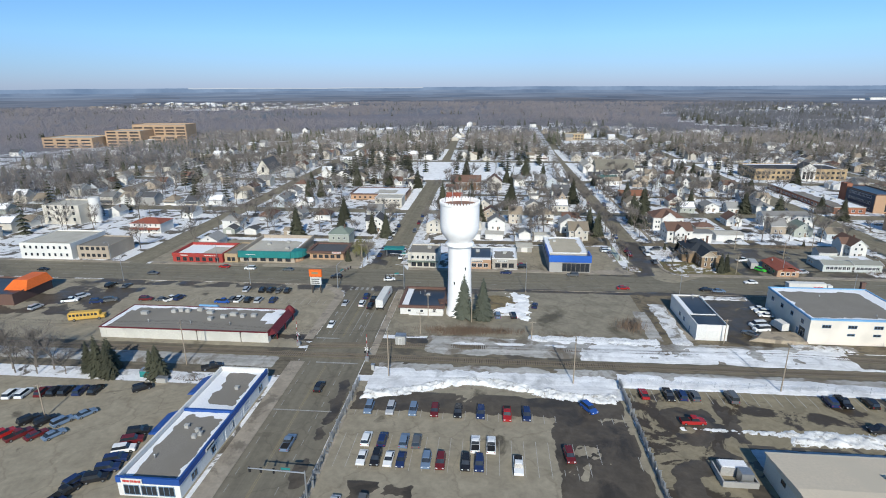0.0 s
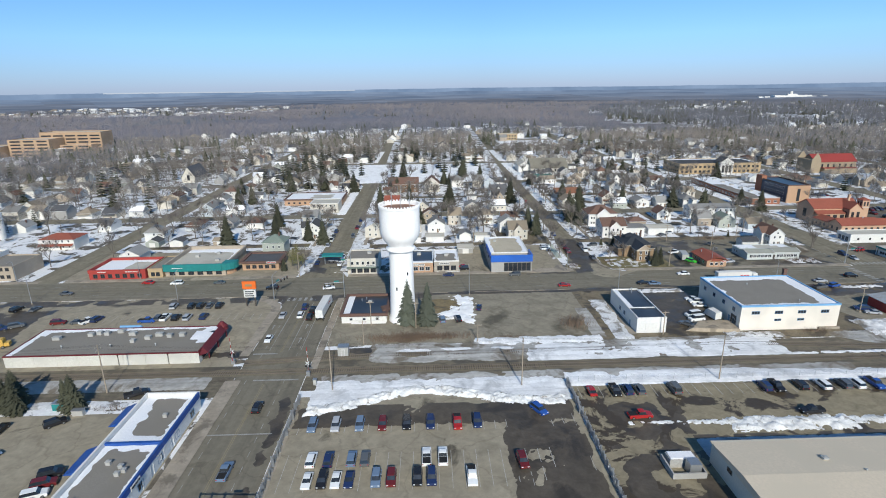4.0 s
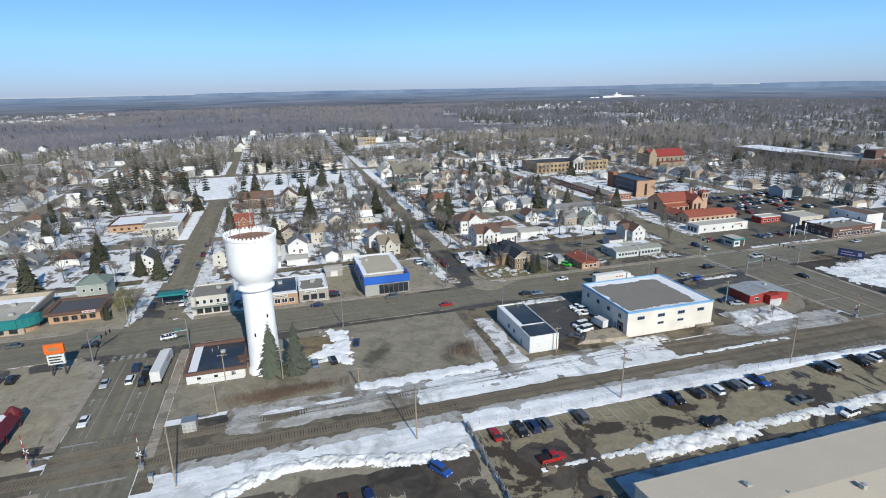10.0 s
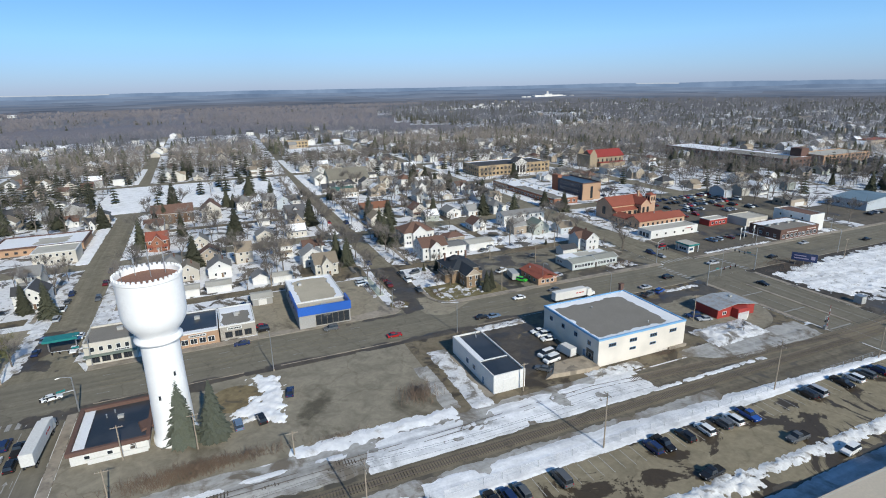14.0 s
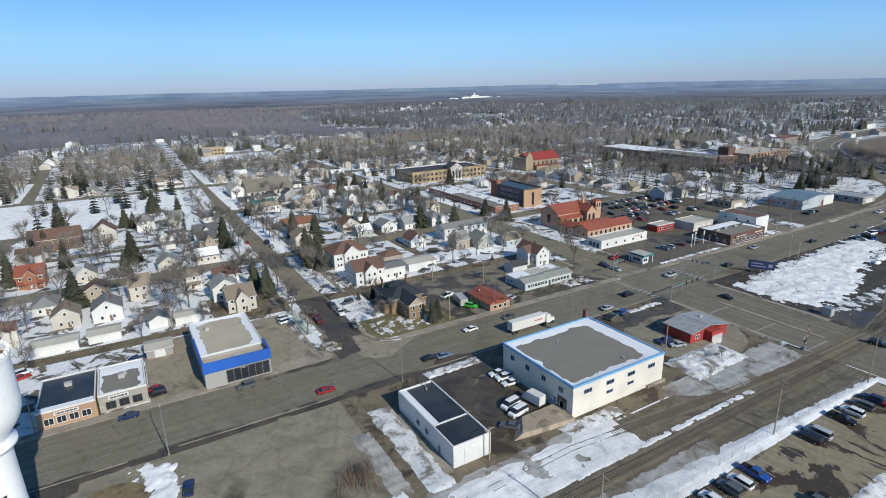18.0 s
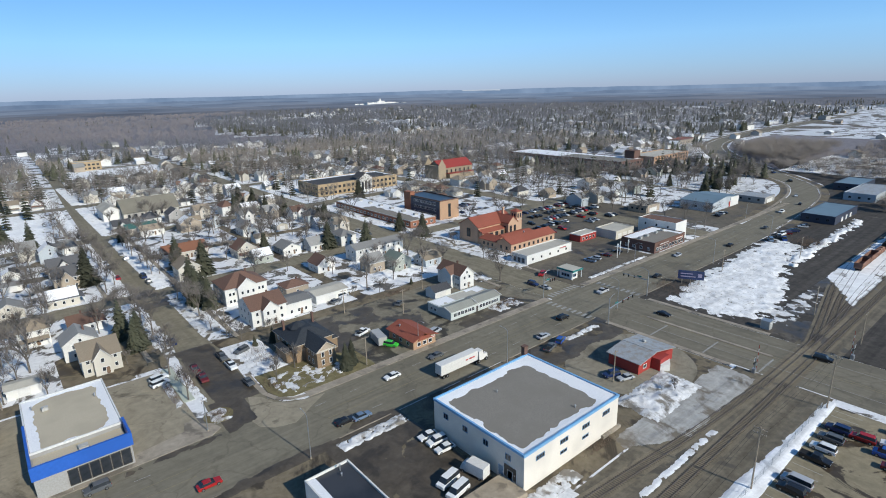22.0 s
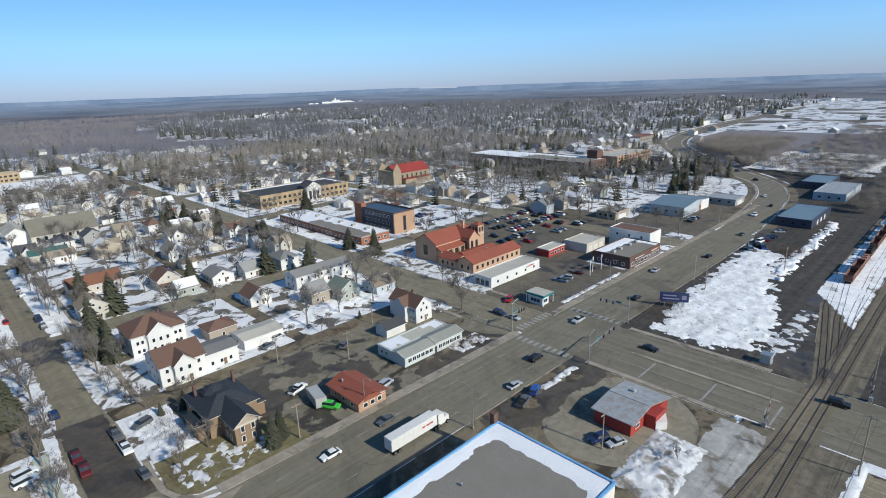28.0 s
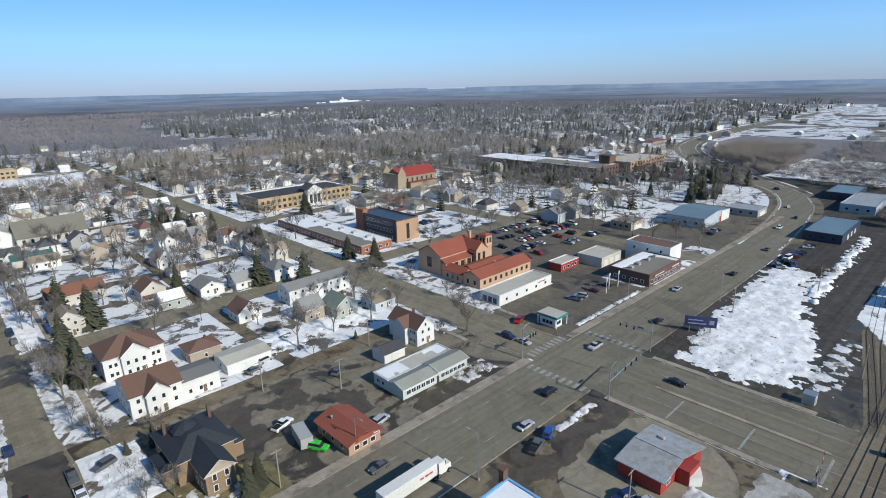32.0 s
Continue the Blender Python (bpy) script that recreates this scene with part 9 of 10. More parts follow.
RAIL_POLES = ((-136, -44), (-74.7, -42.3), (-16.4, -44.4), (32.5, -44.2), (84.5, -44), (138.3, -43.4), (179.5, -44.1))
for k, (x, y) in enumerate(RAIL_POLES):
    utility_pole(x, y, 13.7, 0, 1 + k % 2)
for x, y, h in ((-94.6, -69.6, 9), (-11.2, -18.5, 8), (-10.3, -4.7, 8.6), (23.4, -18.4, 6), (4.4, -7.4, 9), (88, 94, 10), (-44.5, 44.5, 11), (110.8, 47.6, 9), (140, 70, 9), (31, 90, 9), (-2, 46.6, 9), (153.4, -3.8, 9), (81, -17, 8), (125, 84, 9), (160, 85, 9), (238, -24, 10), (300, 0, 10), (262, 16, 9), (224, -40, 10)):
    utility_pole(x, y, h, 90, 1)
bm = bmesh.new()
for (xa, ya), (xb, yb) in zip(RAIL_POLES, RAIL_POLES[1:]):
    for off in (-1.0, 0.45, 1.0):
        prev = None
        for k in range(13):
            f = k / 12
            p = (xa + (xb - xa) * f, ya + (yb - ya) * f + off, 13.2 - 0.9 * (1 - (2 * f - 1) ** 2))
            if prev:
                tube(bm, prev, p, 0.02, 0.02, 3)
            prev = p
tagged(part("overhead_wires", bm, rubber, None), "thin sagging overhead wires between poles", "cable", "", "stuff")


def signal_mast(x, y, rz, length, h=6.4, street_light=True):
    t = thing("traffic_signal", "grey traffic signal mast with a long arm over the road", "traffic signal", x, y, 0, rz, "traffic signals at the crossings")
    bm = bmesh.new()
    tube(bm, (0, 0, 0), (0, 0, h + (3 if street_light else 0)), 0.2, 0.14, 8)
    part("mast", bm, steel_grey, t)
    bm = bmesh.new()
    tube(bm, (0, 0, h - 0.4), (length, 0, h), 0.15, 0.1, 8)
    part("arm", bm, steel_grey, t)
    if street_light:
        bm = bmesh.new()
        tube(bm, (0, 0, h + 3), (2.2, 0, h + 3.8), 0.06, 0.05, 6)
        tube(bm, (2.2, 0, h + 3.8), (3.2, 0, h + 3.7), 0.1, 0.08, 6)
        part("lamp_arm", bm, steel_grey, t)
    for u in (length * 0.55, length * 0.78, length * 0.98):
        bm = bmesh.new()
        box(bm, u - 0.18, u + 0.18, -0.3, -0.05, h - 1.0, h + 0.1)
        s = part("signal_head", bm, rubber, t)
        bm = bmesh.new()
        prism(bm, [(u + a, b) for a, b in ((-0.1, -0.34), (0.1, -0.34), (0.1, -0.3), (-0.1, -0.3))], h - 0.22, h - 0.02)
        part("lens", bm, lens_red, s)
    bm = bmesh.new()
    box(bm, length * 0.25, length * 0.25 + 1.8, -0.04, 0.04, h + 0.05, h + 0.5)
    part("street_sign", bm, teal_panel, t)


signal_mast(-48.2, 19.5, 70, 9)
signal_mast(-23.5, 46.5, 180, 9, 6.2)
signal_mast(-22.6, 21, 200, 7)
signal_mast(214.8, 22.2, 92, 10)
signal_mast(183.4, 17.6, 4, 15.5, 5.8)
signal_mast(186, 46.5, 0, 6)
signal_mast(-23.6, -90.5, 180, 11, 6.4, False)
t = thing("gas_canopy", "teal canopy frame on the side street corner", "canopy", -33.5, 62)
bm = bmesh.new()
box(bm, -4.5, 4.5, -2, 2, 3.6, 4.3)
part("canopy", bm, teal_panel, t)
for x in (-3.6, 3.6):
    bm = bmesh.new()
    tube(bm, (x, 0, 0), (x, 0, 3.6), 0.2, 0.2, 8)
    part("post", bm, steel_grey, t)


def crossing_gate(x, y, rz):
    t = thing("railway_gate", "raised striped railway crossing gate with signal lights", "crossing gate", x, y, 0, rz)
    bm = bmesh.new()
    tube(bm, (0, 0, 0), (0, 0, 4.2), 0.1, 0.08, 8)
    part("post", bm, steel_grey, t)
    bm = bmesh.new()
    box(bm, -0.5, 0.5, -0.4, 0.4, 0, 1.3)
    part("motor_box", bm, steel_grey, t)
    for k in range(7):
        bm = bmesh.new()
        box(bm, -0.06, 0.06, -0.5, -0.42, 1.2 + k, 2.2 + k)
        part("gate_board", bm, frame_white if k % 2 else lens_red, t)
    for s in (-1, 1):
        bm = bmesh.new()
        box(bm, -0.65, 0.65, 0.1, 0.16, 3.75, 3.95)
        bmesh.ops.rotate(bm, verts=bm.verts, cent=(0, 0.13, 3.85), matrix=Matrix.Rotation(radians(45 * s), 3, "Y"))
        part("crossbuck", bm, frame_white, t)
        bm = bmesh.new()
        prism(bm, [(s * 0.5 + a, b) for a, b in ((-0.25, -0.1), (0.25, -0.1), (0.25, 0.1), (-0.25, 0.1))], 2.6, 3.1)
        part("warning_light", bm, rubber, t)


crossing_gate(-47, -28.4, 0)
crossing_gate(-24.2, -36.2, 180)
crossing_gate(184.6, -26, 0)
crossing_gate(211.8, -41, 180)
for x, y, w, d, h, m, lab in ((-16.4, -24.4, 3, 2.4, 2.7, unit_white, "pale railway equipment hut"), (-76, -52, 2.6, 1.2, 1.4, unit_white, "white skip beside the trees"), (216.3, -17.4, 2.6, 2.6, 2.6, unit_white, "pale equipment cabinet on the corner"), (-21.5, -41, 0.8, 0.8, 1.6, unit_white, "pale metal relay box by the crossing"), (-82, -49, 3.2, 2, 1.8, teal_panel, "dark green waste container")):
    t = thing("equipment_hut" if h > 2 else "waste_container", lab, "hut" if h > 2 else "container", x, y)
    bm = bmesh.new()
    box(bm, -w / 2, w / 2, -d / 2, d / 2, 0, h)
    part("body", bm, m, t)
    bm = bmesh.new()
    box(bm, -w / 2 - 0.1, w / 2 + 0.1, -d / 2 - 0.1, d / 2 + 0.1, h, h + 0.15)
    part("lid", bm, steel_grey, t)
    if h > 2:
        put("door", door_mesh(0.9, 2.0, m), t, "", (0, -d / 2 - 0.02, 0.05))

# pylon sign of the store
t = thing("pylon_sign", "orange and white pylon sign on two dark posts", "sign", -55, 14.6)
for x in (-1.6, 1.6):
    bm = bmesh.new()
    box(bm, x - 0.2, x + 0.2, -0.2, 0.2, 0, 9)
    part("post", bm, frame_dark, t)
bm = bmesh.new()
prism(bm, [(-2.4, -0.4), (2.4, -0.4), (2.4, 0.4), (-2.4, 0.4)], 6.6, 9.4)
s = part("top_panel", bm, orange_panel, t, "orange panel")
bm = bmesh.new()
box(bm, -1.4, 1.0, -0.44, -0.405, 7.6, 8.4)
part("lettering", bm, paint_yellow, s)
bm = bmesh.new()
box(bm, -2.1, 2.1, -0.35, 0.35, 3.4, 6.3)
s = part("message_board", bm, sign_face, t, "white message board")
for k in range(3):
    bm = bmesh.new()
    box(bm, -1.7, 1.5 - 0.4 * (k % 2), -0.39, -0.355, 3.8 + 0.8 * k, 4.2 + 0.8 * k)
    part("lettering", bm, ink, s)
t = thing("billboard", "dark billboard on posts beside the snowy lot", "billboard", 237.4, 17.2, 0, -62)
for x in (-3, 0, 3):
    bm = bmesh.new()
    box(bm, x - 0.12, x + 0.12, 0.1, 0.34, 0, 4.6)
    part("post", bm, wood_pole, t)
bm = bmesh.new()
box(bm, -4.6, 4.6, -0.15, 0.1, 2.0, 5.4)
s = part("panel", bm, PAINTS["navy"], t)
for k in range(2):
    bm = bmesh.new()
    box(bm, -3.6, 1.6 - k, -0.19, -0.155, 2.9 + 1.1 * k, 3.3 + 1.1 * k)
    part("lettering", bm, faded_violet, s)
bm = bmesh.new()
box(bm, 2.4, 3.8, -0.19, -0.155, 3.0, 4.4)
part("emblem", bm, faded_violet, s)

# fence between the car parks
t = thing("chain_fence", "wire mesh fence with steel posts and dry weeds", "fence", 44.5, -43.4)
post_bm = bmesh.new()
tube(post_bm, (0, 0, 0), (0, 0, 1.9), 0.045, 0.045, 6)
post = mesh_of("post", post_bm, steel_grey)
for k in range(22):
    put("post", post, t, "", (0, -3.0 * k, 0))
for k in range(32):
    put("post", post, t, "", (3 + 4.2 * k, 0, 0))
bm = bmesh.new()
for z in (0.1, 0.6, 1.1, 1.5, 1.85):
    tube(bm, (0, 0, z), (0, -63, z), 0.02, 0.02, 4)
    tube(bm, (3, 0, z), (134, 0, z), 0.02, 0.02, 4)
rr = random.Random(8)
for k in range(420):
    y = -rr.uniform(0, 63)
    box(bm, -0.02 + rr.gauss(0, 0.2), 0.02 + rr.gauss(0, 0.2) + 0.03, y, y + 0.05, 0, rr.uniform(0.3, 1.9))
part("mesh", bm, steel_grey, t)
t = thing("chain_fence", "wire mesh fence beside the street", "fence", -24, -48)
for k in range(16):
    put("post", post, t, "", (0, -3.4 * k, 0))
bm = bmesh.new()
for z in (0.1, 0.7, 1.3, 1.85):
    tube(bm, (0, 0, z), (0, -52, z), 0.02, 0.02, 4)
for k in range(260):
    y = -rr.uniform(0, 52)
    box(bm, rr.gauss(0, 0.25), 0.05 + rr.gauss(0, 0.25), y, y + 0.05, 0, rr.uniform(0.3, 1.9))
part("mesh", bm, steel_grey, t)

# old wagons and machinery on the yard siding
for k in range(14):
    kind = "machine" if k == 7 else ("open", "open", "flat", "flat", "open")[k % 5]
    t = thing("maintenance_wagon", {"open": "rusty red open railway wagon with high sides", "flat": "rusty flat railway wagon with old machinery", "machine": "yellow track machine on the siding"}[kind], "wagon", 304.5 + 13.6 * k, -20.9 + 0.13 * k, 0, 0.5)
    bm = bmesh.new()
    box(bm, -6, 6, -1.45, 1.45, 1.1, 1.45)
    part("deck", bm, rust_mat, t)
    if kind == "open":
        for y in (-1.45, 1.33):
            bm = bmesh.new()
            box(bm, -6, 6, y, y + 0.12, 1.45, 3.5)
            for x in range(-5, 6, 2):
                box(bm, x - 0.08, x + 0.08, y - 0.09, y + 0.21, 1.2, 3.42)
            part("side_panel", bm, rust_mat, t)
        for x in (-6, 5.88):
            bm = bmesh.new()
            box(bm, x, x + 0.12, -1.32, 1.32, 1.454, 3.4)
            part("end_panel", bm, brick_dark, t)
    elif kind == "flat":
        for x in (-4.6, -1.2, 2.2):
            bm = bmesh.new()
            h = 2.2 + 0.5 * ((k + int(x)) % 3)
            prism(bm, [(x, -1.1), (x + 2.6, -1.1), (x + 2.6, 1.1), (x, 1.1)], 1.45, h, 0, [(x + 0.4, -0.7), (x + 2.0, -0.8), (x + 2.1, 0.8), (x + 0.3, 0.9)])
            part("load", bm, (brick_dark, rust_mat, rubber)[(k + int(x)) % 3], t)
    else:
        bm = bmesh.new()
        box(bm, -5, 1.6, -1.2, 1.2, 1.45, 2.9)
        part("engine_hood", bm, machine_yellow, t)
        bm = bmesh.new()
        box(bm, 1.7, 4.4, -1.3, 1.3, 1.45, 4.0)
        part("cab", bm, machine_yellow, t)
        bm = bmesh.new()
        box(bm, 1.9, 4.2, -1.34, 1.34, 2.7, 3.6)
        part("cab_window", bm, rubber, t)
    for x in (-4.4, 4.4):
        bm = bmesh.new()
        box(bm, x - 1, x + 1, -1.0, 1.0, 0.25, 1.1)
        part("bogie", bm, rubber, t)

# ---- the neighbourhood: houses, garages and trees along the blocks ----
TAKEN = [(-30, 66, 44, 92), (40, 66, 88, 124), (-8, 44, 86, 124), (84, 140, 44, 138), (138, 186, 44, 92), (205, 310, 44, 140), (-135, -46, 44, 92), (-206, -160, 44, 120), (-92, -44, 160, 216),
         (-26, 24, 222, 246), (-20, -6, 164, 180), (208, 258, 155, 252), (214, 298, 280, 330), (330, 378, 274, 308), (455, 570, 176, 330), (88, 136, 300, 340), (-60, 62, 262, 376), (330, 430, 44, 110), (-240, -160, 44, 84), (100, 190, 500, 630),
         (-210, -180, 128, 154), (-205, -175, 284, 318), (255, 300, 165, 200), (-570, -390, 470, 560), (400, 500, 20, 150),
         (157, 187, 129, 143), (94, 116, 192, 208), (94, 112, 253, 274), (120, 132, 172, 186), (138, 150, 163, 177), (138, 148, 212, 226), (138, 148, 128, 140), (154, 175, 107, 124)]


def free(x, y, r):
    if any(a - r < x < b + r and c - r < y < d + r for a, b, c, d in TAKEN):
        return False
    if any(abs(x - s) < r + 8 for s in SIDE_STREETS) or any(abs(y - s) < r + 5.5 for s in NORTH_STREETS) or y < 50:
        return False
    if x > 405 and beyond_avenue(x, y) < 26 + r:
        return False
    return True


hr = random.Random(77)
WALLS = (white_wall, white_wall, white_wall, cream_wall, buff, pale_blue, sage, white_wall, grey_wall, white_wall, tan_wall, cream_wall)
ROOFS = (shingle_dark, shingle_grey, shingle_grey, shingle_brown, shingle_tan, shingle_dark, shingle_grey)
HOMES, FAR_HOMES = [], []
STREET_ROWS = (150, 266, 382, 498, 614, 730)
for sy in STREET_ROWS:
    for side in (-1, 1):
        x = -420.0
        while x < 900:
            x += hr.uniform(13.5, 17.5)
            y = sy + side * hr.uniform(14, 18)
            if not in_town(x, y) or not free(x, y, 5) or hr.random() < 0.06:
                continue
            near = math.hypot(x - 60, y - 20)
            if near > 560 and hr.random() < 0.45:
                continue
            HOMES.append((near, x, y, side))
for x in (-267, -148, -35, 73, 197, 313):
    for k in range(24):
        for side in (-1, 1):
            xx, y = x + side * hr.uniform(15, 18), 60 + k * 16 + hr.uniform(-2, 2)
            if in_town(xx, y) and free(xx, y, 5) and min(abs(y - s) for s in STREET_ROWS) > 28:
                HOMES.append((math.hypot(xx - 60, y - 20), xx, y, side))
HOMES.sort()
for n, (near, x, y, side) in enumerate(HOMES):
    w, d, storeys = hr.uniform(7, 9.5), hr.uniform(8.5, 12), 1 if hr.random() < 0.45 else 2
    h = 3.0 if storeys == 1 else 5.2
    wall, roof, axis, hip = hr.choice(WALLS), hr.choice(ROOFS), "x" if hr.random() < 0.5 else "y", hr.random() < 0.2
    cross, porch, snow = (hr.uniform(1, 2) if hr.random() < 0.35 else 0), (1.8 if hr.random() < 0.4 else 0), hr.random() < 0.58
    rise = hr.uniform(2.2, 3.6)
    if n < 254:
        house(x, y, w, d, h, rise, wall, roof, axis, 0 if hr.random() < 0.8 else 90, porch if not cross else 0, cross if not hip else 0, storeys, near < 300 and hr.random() < 0.4, 2 if near < 185 else 1 if near < 280 else 0, hip, snow=snow)
    else:
        FAR_HOMES.append((x, y, w, d, h, rise, axis))
# garages by the alleys
gn = 0
for x, y in [(x, ay + s * 9) for ay in (88, 208, 324) for s in (-1, 1) for x in range(-130, 300, 17)]:
    x += hr.uniform(-4, 4)
    if free(x, y, 4) and hr.random() < 0.6 and min(math.hypot(x - a, y - b) for _, a, b, _ in HOMES) > 9:
        house(x, y, 6.5, 6.5, 2.5, hr.uniform(0.8, 1.8), hr.choice(WALLS), hr.choice(ROOFS), "x" if hr.random() < 0.5 else "y", 0, 0, 0, 1, False, 0, False, "garage", snow=hr.random() < 0.3)
        gn += 1

# farther homes, too many to tell apart, in one sheet of geometry
for k in range(3600):
    a, r = radians(hr.uniform(-4, 150)), hr.uniform(520, 2150)
    x, y = 60 + r * math.cos(a), r * math.sin(a)
    if in_town(x, y) and r > 560 and hr.random() < 0.3:
        FAR_HOMES.append((x, y, hr.uniform(8, 12), hr.uniform(8, 12), hr.uniform(3, 5.5), hr.uniform(2, 3.4), hr.choice("xy")))
for k in range(170):
    x, y = hr.uniform(-1350, -500), hr.uniform(1500, 2000)
    FAR_HOMES.append((x, y, hr.uniform(10, 24), hr.uniform(8, 14), hr.uniform(4, 7), 2.0, "x"))
for k in range(46):
    x, y = hr.uniform(900, 1900), hr.uniform(120, 700)
    FAR_HOMES.append((x, y, hr.uniform(12, 40), hr.uniform(10, 20), hr.uniform(4, 8), 1.6, "x"))
bm = bmesh.new()
for x, y, w, d, h, rise, axis in FAR_HOMES:
    if x > 405 and beyond_avenue(x, y) < 22 and hr.random() < 0.9:
        continue
    z = hill(x, y)
    m0 = len(bm.verts)
    gable_walls(bm, x - w / 2, x + w / 2, y - d / 2, y + d / 2, h, rise, axis, hr.choice((0, 6, 6, 6, 4, 5)))
    gable_roof(bm, x - w / 2, x + w / 2, y - d / 2, y + d / 2, h, rise, axis, 0.4, 0.2, hr.choice((1, 2, 3, 7, 7, 1)))
    if z:
        bm.verts.ensure_lookup_table()
        for v in bm.verts[m0:]:
            v.co.z += z
tagged(put("far_houses", mesh_of("far_houses", bm, [cream_wall, shingle_grey, shingle_dark, shingle_tan, grey_wall, tan_wall, white_wall, roof_snow])), "scattered pale houses far across the town", "houses", "", "stuff")

# street and yard trees, nearest as single trees
spots = []
tr = random.Random(123)
for k in range(16000):
    x, y = tr.uniform(-420, 640), tr.uniform(52, 640)
    if not in_town(x, y):
        continue
    if any(a - 1 < x < b + 1 and c - 1 < y < d + 1 for a, b, c, d in TAKEN if not (a == -60 and c == 262)):
        continue
    ds = min(min(abs(x - s) for s in SIDE_STREETS) - 8.5, min(abs(y - s) for s in NORTH_STREETS) - 7)
    if ds < 0 or x > 405 and beyond_avenue(x, y) < 18:
        continue
    if min((abs(x - a) + abs(y - b) for _, a, b, _ in HOMES), default=99) < 7.2:
        continue
    spots.append((math.hypot(x - 70, y - 30) + tr.uniform(0, 60), x, y, ds))
spots.sort()
kept, yard_trees, far_trees, bare_count = [], [], [], 0
for s in spots:
    if all(abs(s[1] - q[1]) + abs(s[2] - q[2]) > (13.0 if s[0] < 300 else 9.0 if s[0] < 420 else 6.0) for q in kept[-260:]):
        kept.append(s)
for n, (near, x, y, ds) in enumerate(kept):
    park = -60 < x < 62 and 262 < y < 376
    pine = tr.random() < (0.55 if park or (-130 < x < 0 and 225 < y < 420) else 0.22 if noise.noise(Vector((x / 90, y / 90, 4))) > 0.22 else 0.09)
    pine = pine and not (20 < x < 62 and y < 175)
    if park and tr.random() < 0.72:
        continue
    sc = tr.uniform(0.95, 1.5) * (1.1 if park else 1)
    if pine:
        sc *= 1.08
    if n < 250 and (pine or bare_count < 195):
        tree(x, y, "pine" if pine else "bare", n, sc)
        bare_count += not pine
    elif near < 520:
        yard_trees.append((x, y, pine, sc))
    else:
        far_trees.append((x, y, pine, sc))


def join_trees(name, spots, label, seed):
    """Trees too many to count, joined from a few light grown ones."""
    r = np.random.default_rng(seed)
    light = [light_tree_meshes(random.Random(300 + k), 11 + k % 3, 0.9 + 0.15 * k) for k in range(4)]
    dark = [conifer_meshes(random.Random(320 + k), 12.0, 2.5 + 0.3 * k, needles, 0.75) for k in range(3)]
    co, loops, starts, mats = [], [], [], []
    nv = nl = 0
    packed = {}
    for kind, group in ((False, light), (True, dark)):
        for k, pair in enumerate(group):
            for q, me in enumerate(pair):
                v = np.empty(len(me.vertices) * 3, "f")
                me.vertices.foreach_get("co", v)
                l = np.empty(len(me.loops), "i")
                me.loops.foreach_get("vertex_index", l)
                s = np.empty(len(me.polygons), "i")
                me.polygons.foreach_get("loop_start", s)
                packed[kind, k, q] = v.reshape(-1, 3), l, s
    for n, (x, y, pine, sc) in enumerate(spots):
        a = r.uniform(0, 6.28)
        turn = np.array(((math.cos(a), math.sin(a), 0), (-math.sin(a), math.cos(a), 0), (0, 0, r.uniform(0.85, 1.15)))) * sc
        for q in (0, 1):
            v, l, s = packed[pine, n % (3 if pine else 4), q]
            co.append(v @ turn + (x, y, 0))
            loops.append(l + nv)
            starts.append(s + nl)
            mats.append(np.full(len(s), 2 if q and pine else q, "i"))
            nv, nl = nv + len(v), nl + len(l)
    me = bpy.data.meshes.new(name)
    me.vertices.add(nv)
    me.loops.add(nl)
    starts = np.concatenate(starts)
    me.polygons.add(len(starts))
    me.vertices.foreach_set("co", np.concatenate(co).astype("f").ravel())
    me.loops.foreach_set("vertex_index", np.concatenate(loops).astype("i"))
    me.polygons.foreach_set("loop_start", starts.astype("i"))
    me.polygons.foreach_set("material_index", np.concatenate(mats))
    me.update(calc_edges=True)
    for m in (bark, twig, needles):
        me.materials.append(m)
    tagged(put(name, me), label, "trees", "", "stuff")


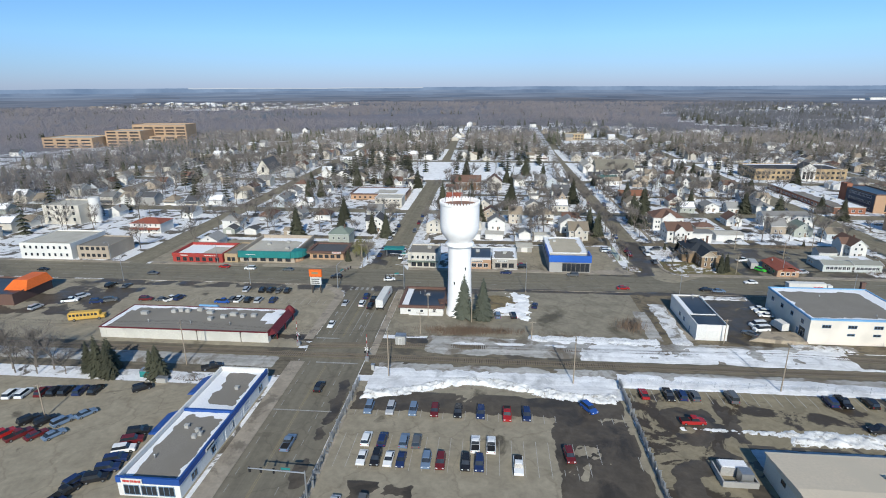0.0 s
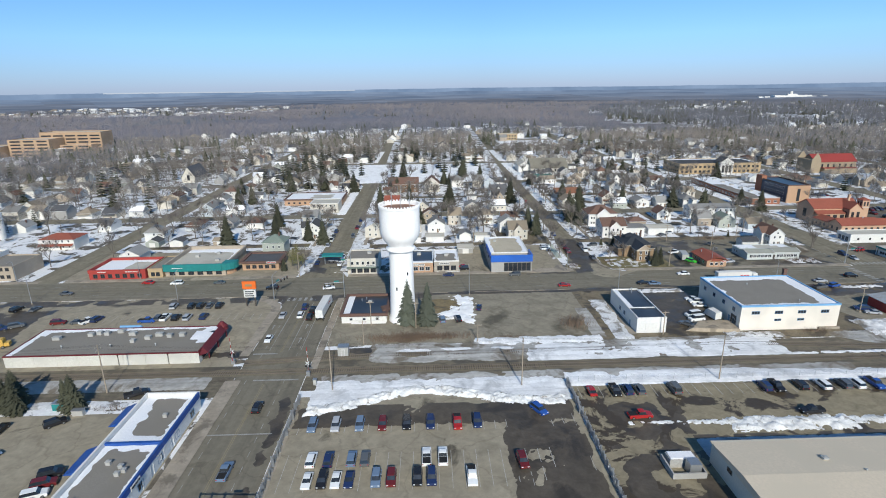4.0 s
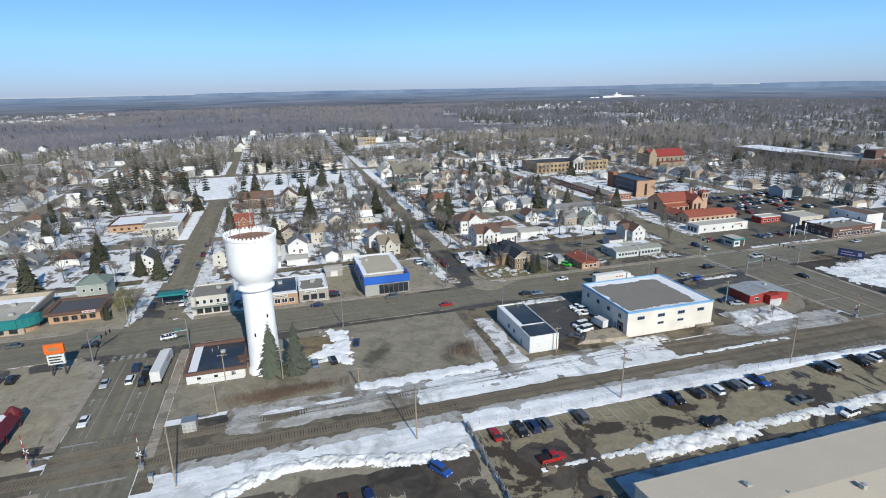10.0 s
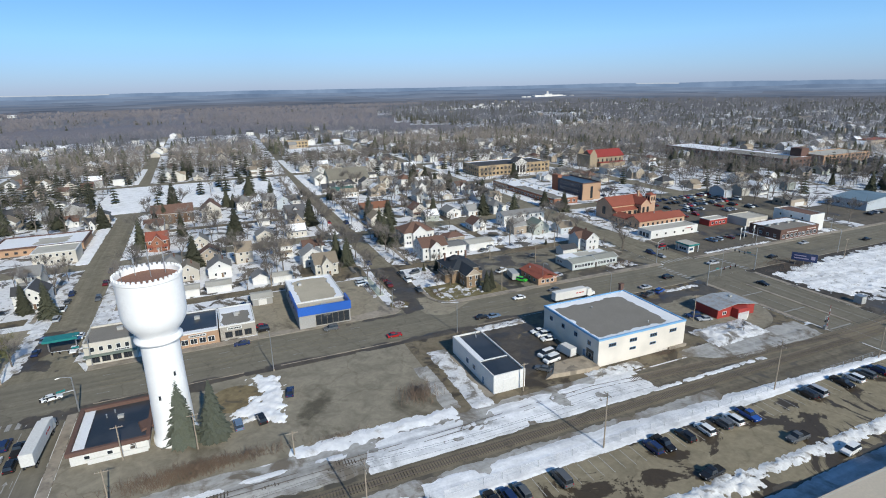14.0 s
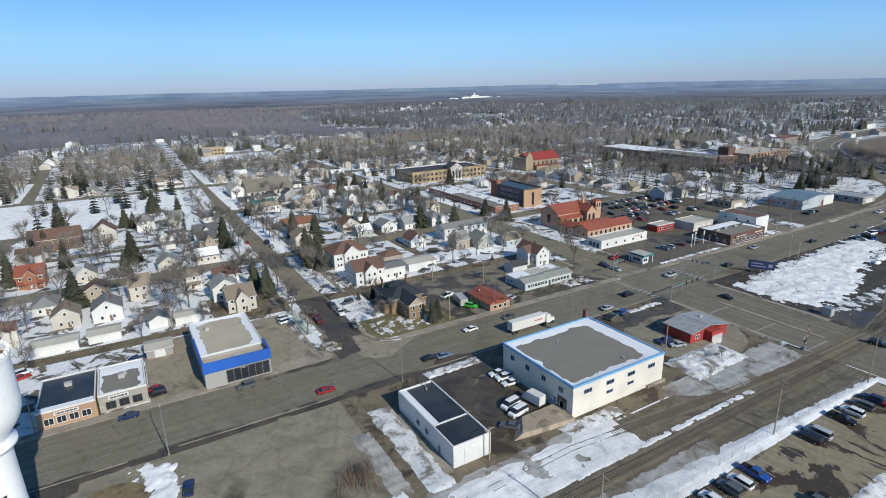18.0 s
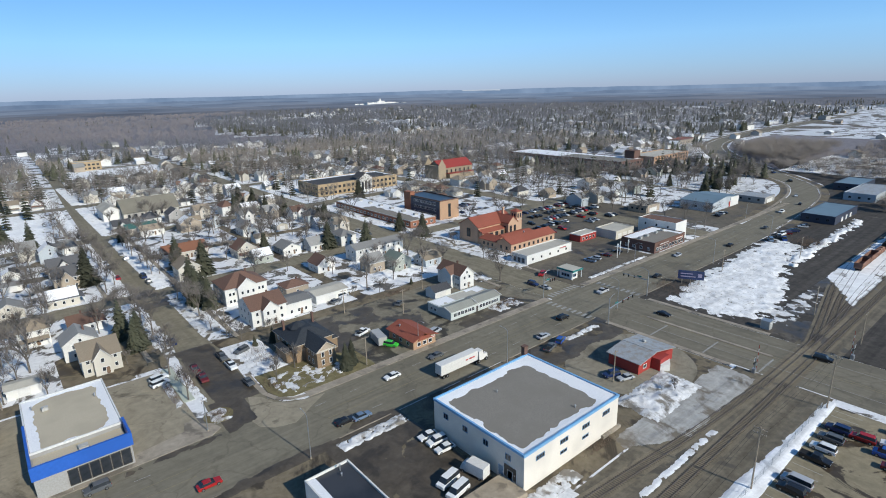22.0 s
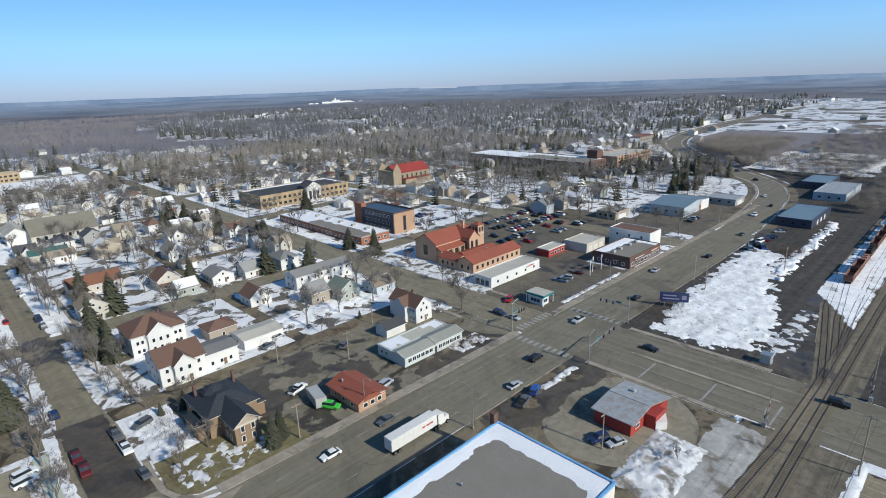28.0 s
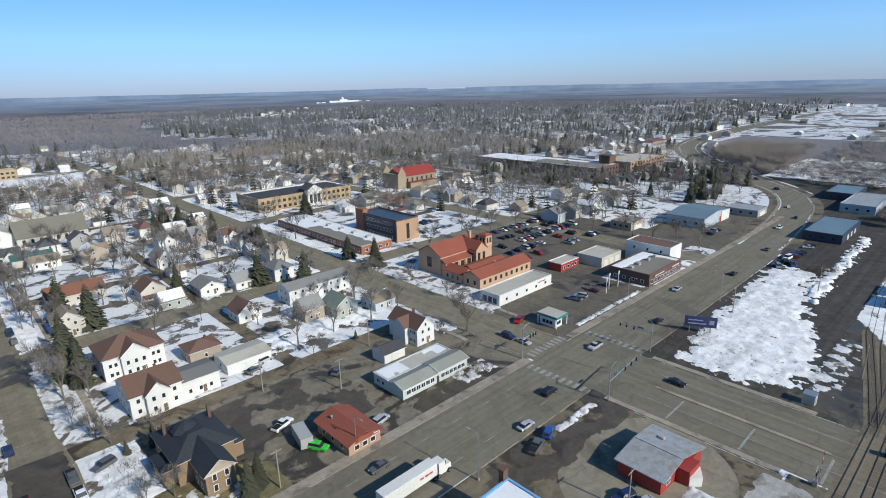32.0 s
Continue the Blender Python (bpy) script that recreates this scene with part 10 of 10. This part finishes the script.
def woods(name, spots, label, seed, twigs=9, wood=None, broad=0.00022):
    """Many small far trees in one mesh: bare ones as sprays of thin twigs, spruces as ragged cones."""
    r = random.Random(seed)
    verts, faces, mats = [], [], []
    for x, y, pine, s in spots:
        z = hill(x, y)
        if pine:
            h, w = 9.0 * s, 3.1 * s
            for tier in range(4):
                z0, rr = z + h * (0.08 + 0.22 * tier), w * (1 - 0.22 * tier)
                k0 = len(verts)
                n = 6
                a0 = r.uniform(0, 1)
                verts.append((x, y, z0 + h * 0.32))
                for j in range(n):
                    a = a0 + j * math.tau / n
                    q = rr * r.uniform(0.7, 1.15)
                    verts.append((x + q * math.cos(a), y + q * math.sin(a), z0 + r.uniform(-0.4, 0.2)))
                for j in range(n):
                    faces.append((k0, k0 + 1 + j, k0 + 1 + (j + 1) % n))
                    mats.append(1)
        else:
            h = 11 * s
            o = 0.05 + broad * math.hypot(x, y)
            for j in range(twigs):
                a, e, q = r.uniform(0, math.tau), math.asin(r.uniform(-0.8, 1)), h * 0.36 * r.random() ** 0.4
                cx, cy, cz = x + q * math.cos(e) * math.cos(a), y + q * math.cos(e) * math.sin(a), z + h * 0.6 + q * math.sin(e) * 1.05
                g = h * 0.16
                tx, ty, tz = cx + r.gauss(0, g) + (cx - x) * 0.3, cy + r.gauss(0, g) + (cy - y) * 0.3, cz + abs(r.gauss(0, g))
                k0 = len(verts)
                verts += [(cx - o, cy, cz), (cx + o, cy, cz), (tx, ty + o, tz)]
                faces.append((k0, k0 + 1, k0 + 2))
                mats.append(0)
            k0 = len(verts)
            verts += [(x - 0.16 * s, y, z), (x + 0.16 * s, y, z), (x, y, z + h * 0.6)]
            faces.append((k0, k0 + 1, k0 + 2))
            mats.append(0)
    me = bpy.data.meshes.new(name)
    me.from_pydata(verts, [], faces)
    me.materials.append(wood or twig)
    me.materials.append(needles)
    me.polygons.foreach_set("material_index", mats)
    tagged(put(name, me), label, "trees", "", "stuff")


join_trees("yard_trees", yard_trees, "bare trees and spruces among the houses", 4)
woods("distant_yard_trees", far_trees, "bare trees and spruces among far houses", 4, 34)
far, outer = [], []
wr = random.Random(31)
for k in range(62000):
    a, r = radians(wr.uniform(-20, 165)), 400 + 1700 * wr.random() ** 1.05
    x, y = 60 + r * math.cos(a), r * math.sin(a)
    if y < 48 and x < 420 or abs(x - 60) < 350 and y < 560 and in_town(x, y) or not in_town(x, y):
        continue
    if x > 405 and beyond_avenue(x, y) < 15:
        continue
    # clearings, groves and dark stands of spruce
    grove = noise.noise(Vector((x / 210, y / 150, 9)))
    if wr.random() < (0.3 if x > 350 else 0.45) - 1.1 * grove or any(q0 < x < q1 and q2 < y < q3 for q0, q1, q2, q3 in TAKEN) or x < 420 and not free(x, y, 0):
        continue
    pine = wr.random() < (0.5 if noise.noise(Vector((x / 75, y / 75, 2))) > (0.16 if x > 350 else 0.36) else 0.03)
    far.append((x, y, pine, wr.uniform(1.0, 1.6)))
for k in range(9500):
    x, y = wr.uniform(440, 1750), wr.uniform(120, 1250)
    if not in_town(x, y) or beyond_avenue(x, y) < 16 or any(q0 < x < q1 and q2 < y < q3 for q0, q1, q2, q3 in TAKEN) or noise.noise(Vector((x / 210, y / 150, 9))) < -0.42:
        continue
    far.append((x, y, wr.random() < (0.45 if noise.noise(Vector((x / 75, y / 75, 2))) > 0.16 else 0.05), wr.uniform(0.9, 1.5)))
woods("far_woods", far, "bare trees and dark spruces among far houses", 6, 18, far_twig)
for k in range(46000):
    a, r = radians(wr.uniform(-12, 160)), 650 + 1450 * wr.random() ** 0.75
    x, y = 60 + r * math.cos(a), r * math.sin(a)
    if in_town(x, y) or x > 405 and beyond_avenue(x, y) < 15 or y < 48 or wr.random() < 0.35 - noise.noise(Vector((x / 300, y / 300, 12))):
        continue
    pine = wr.random() < (0.4 if noise.noise(Vector((x / 190, y / 130, 21))) > 0.45 else 0.006)
    outer.append((x, y, pine, wr.uniform(0.75, 1.15)))
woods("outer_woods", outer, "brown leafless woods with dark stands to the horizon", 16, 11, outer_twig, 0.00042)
for x0, x1, y0, y1, n, s in ((600, 745, 100, 178, 420, 1.15), (640, 980, 10, 90, 420, 0.8), (530, 660, 14, 62, 260, 0.6), (680, 900, -90, -20, 300, 0.8), (545, 640, 60, 120, 160, 0.7), (425, 560, -10, 4, 90, 0.7), (-420, -150, -70, -40, 60, 0.7), (560, 800, -30, 10, 120, 0.6)):
    spots = [(wr.uniform(x0, x1), wr.uniform(y0, y1), False, wr.uniform(0.7, 1.1) * s) for _ in range(n)]
    woods("thicket", [q for q in spots if beyond_avenue(q[0], q[1]) < -15], "grey leafless thicket beside the road", n, 110, twig)
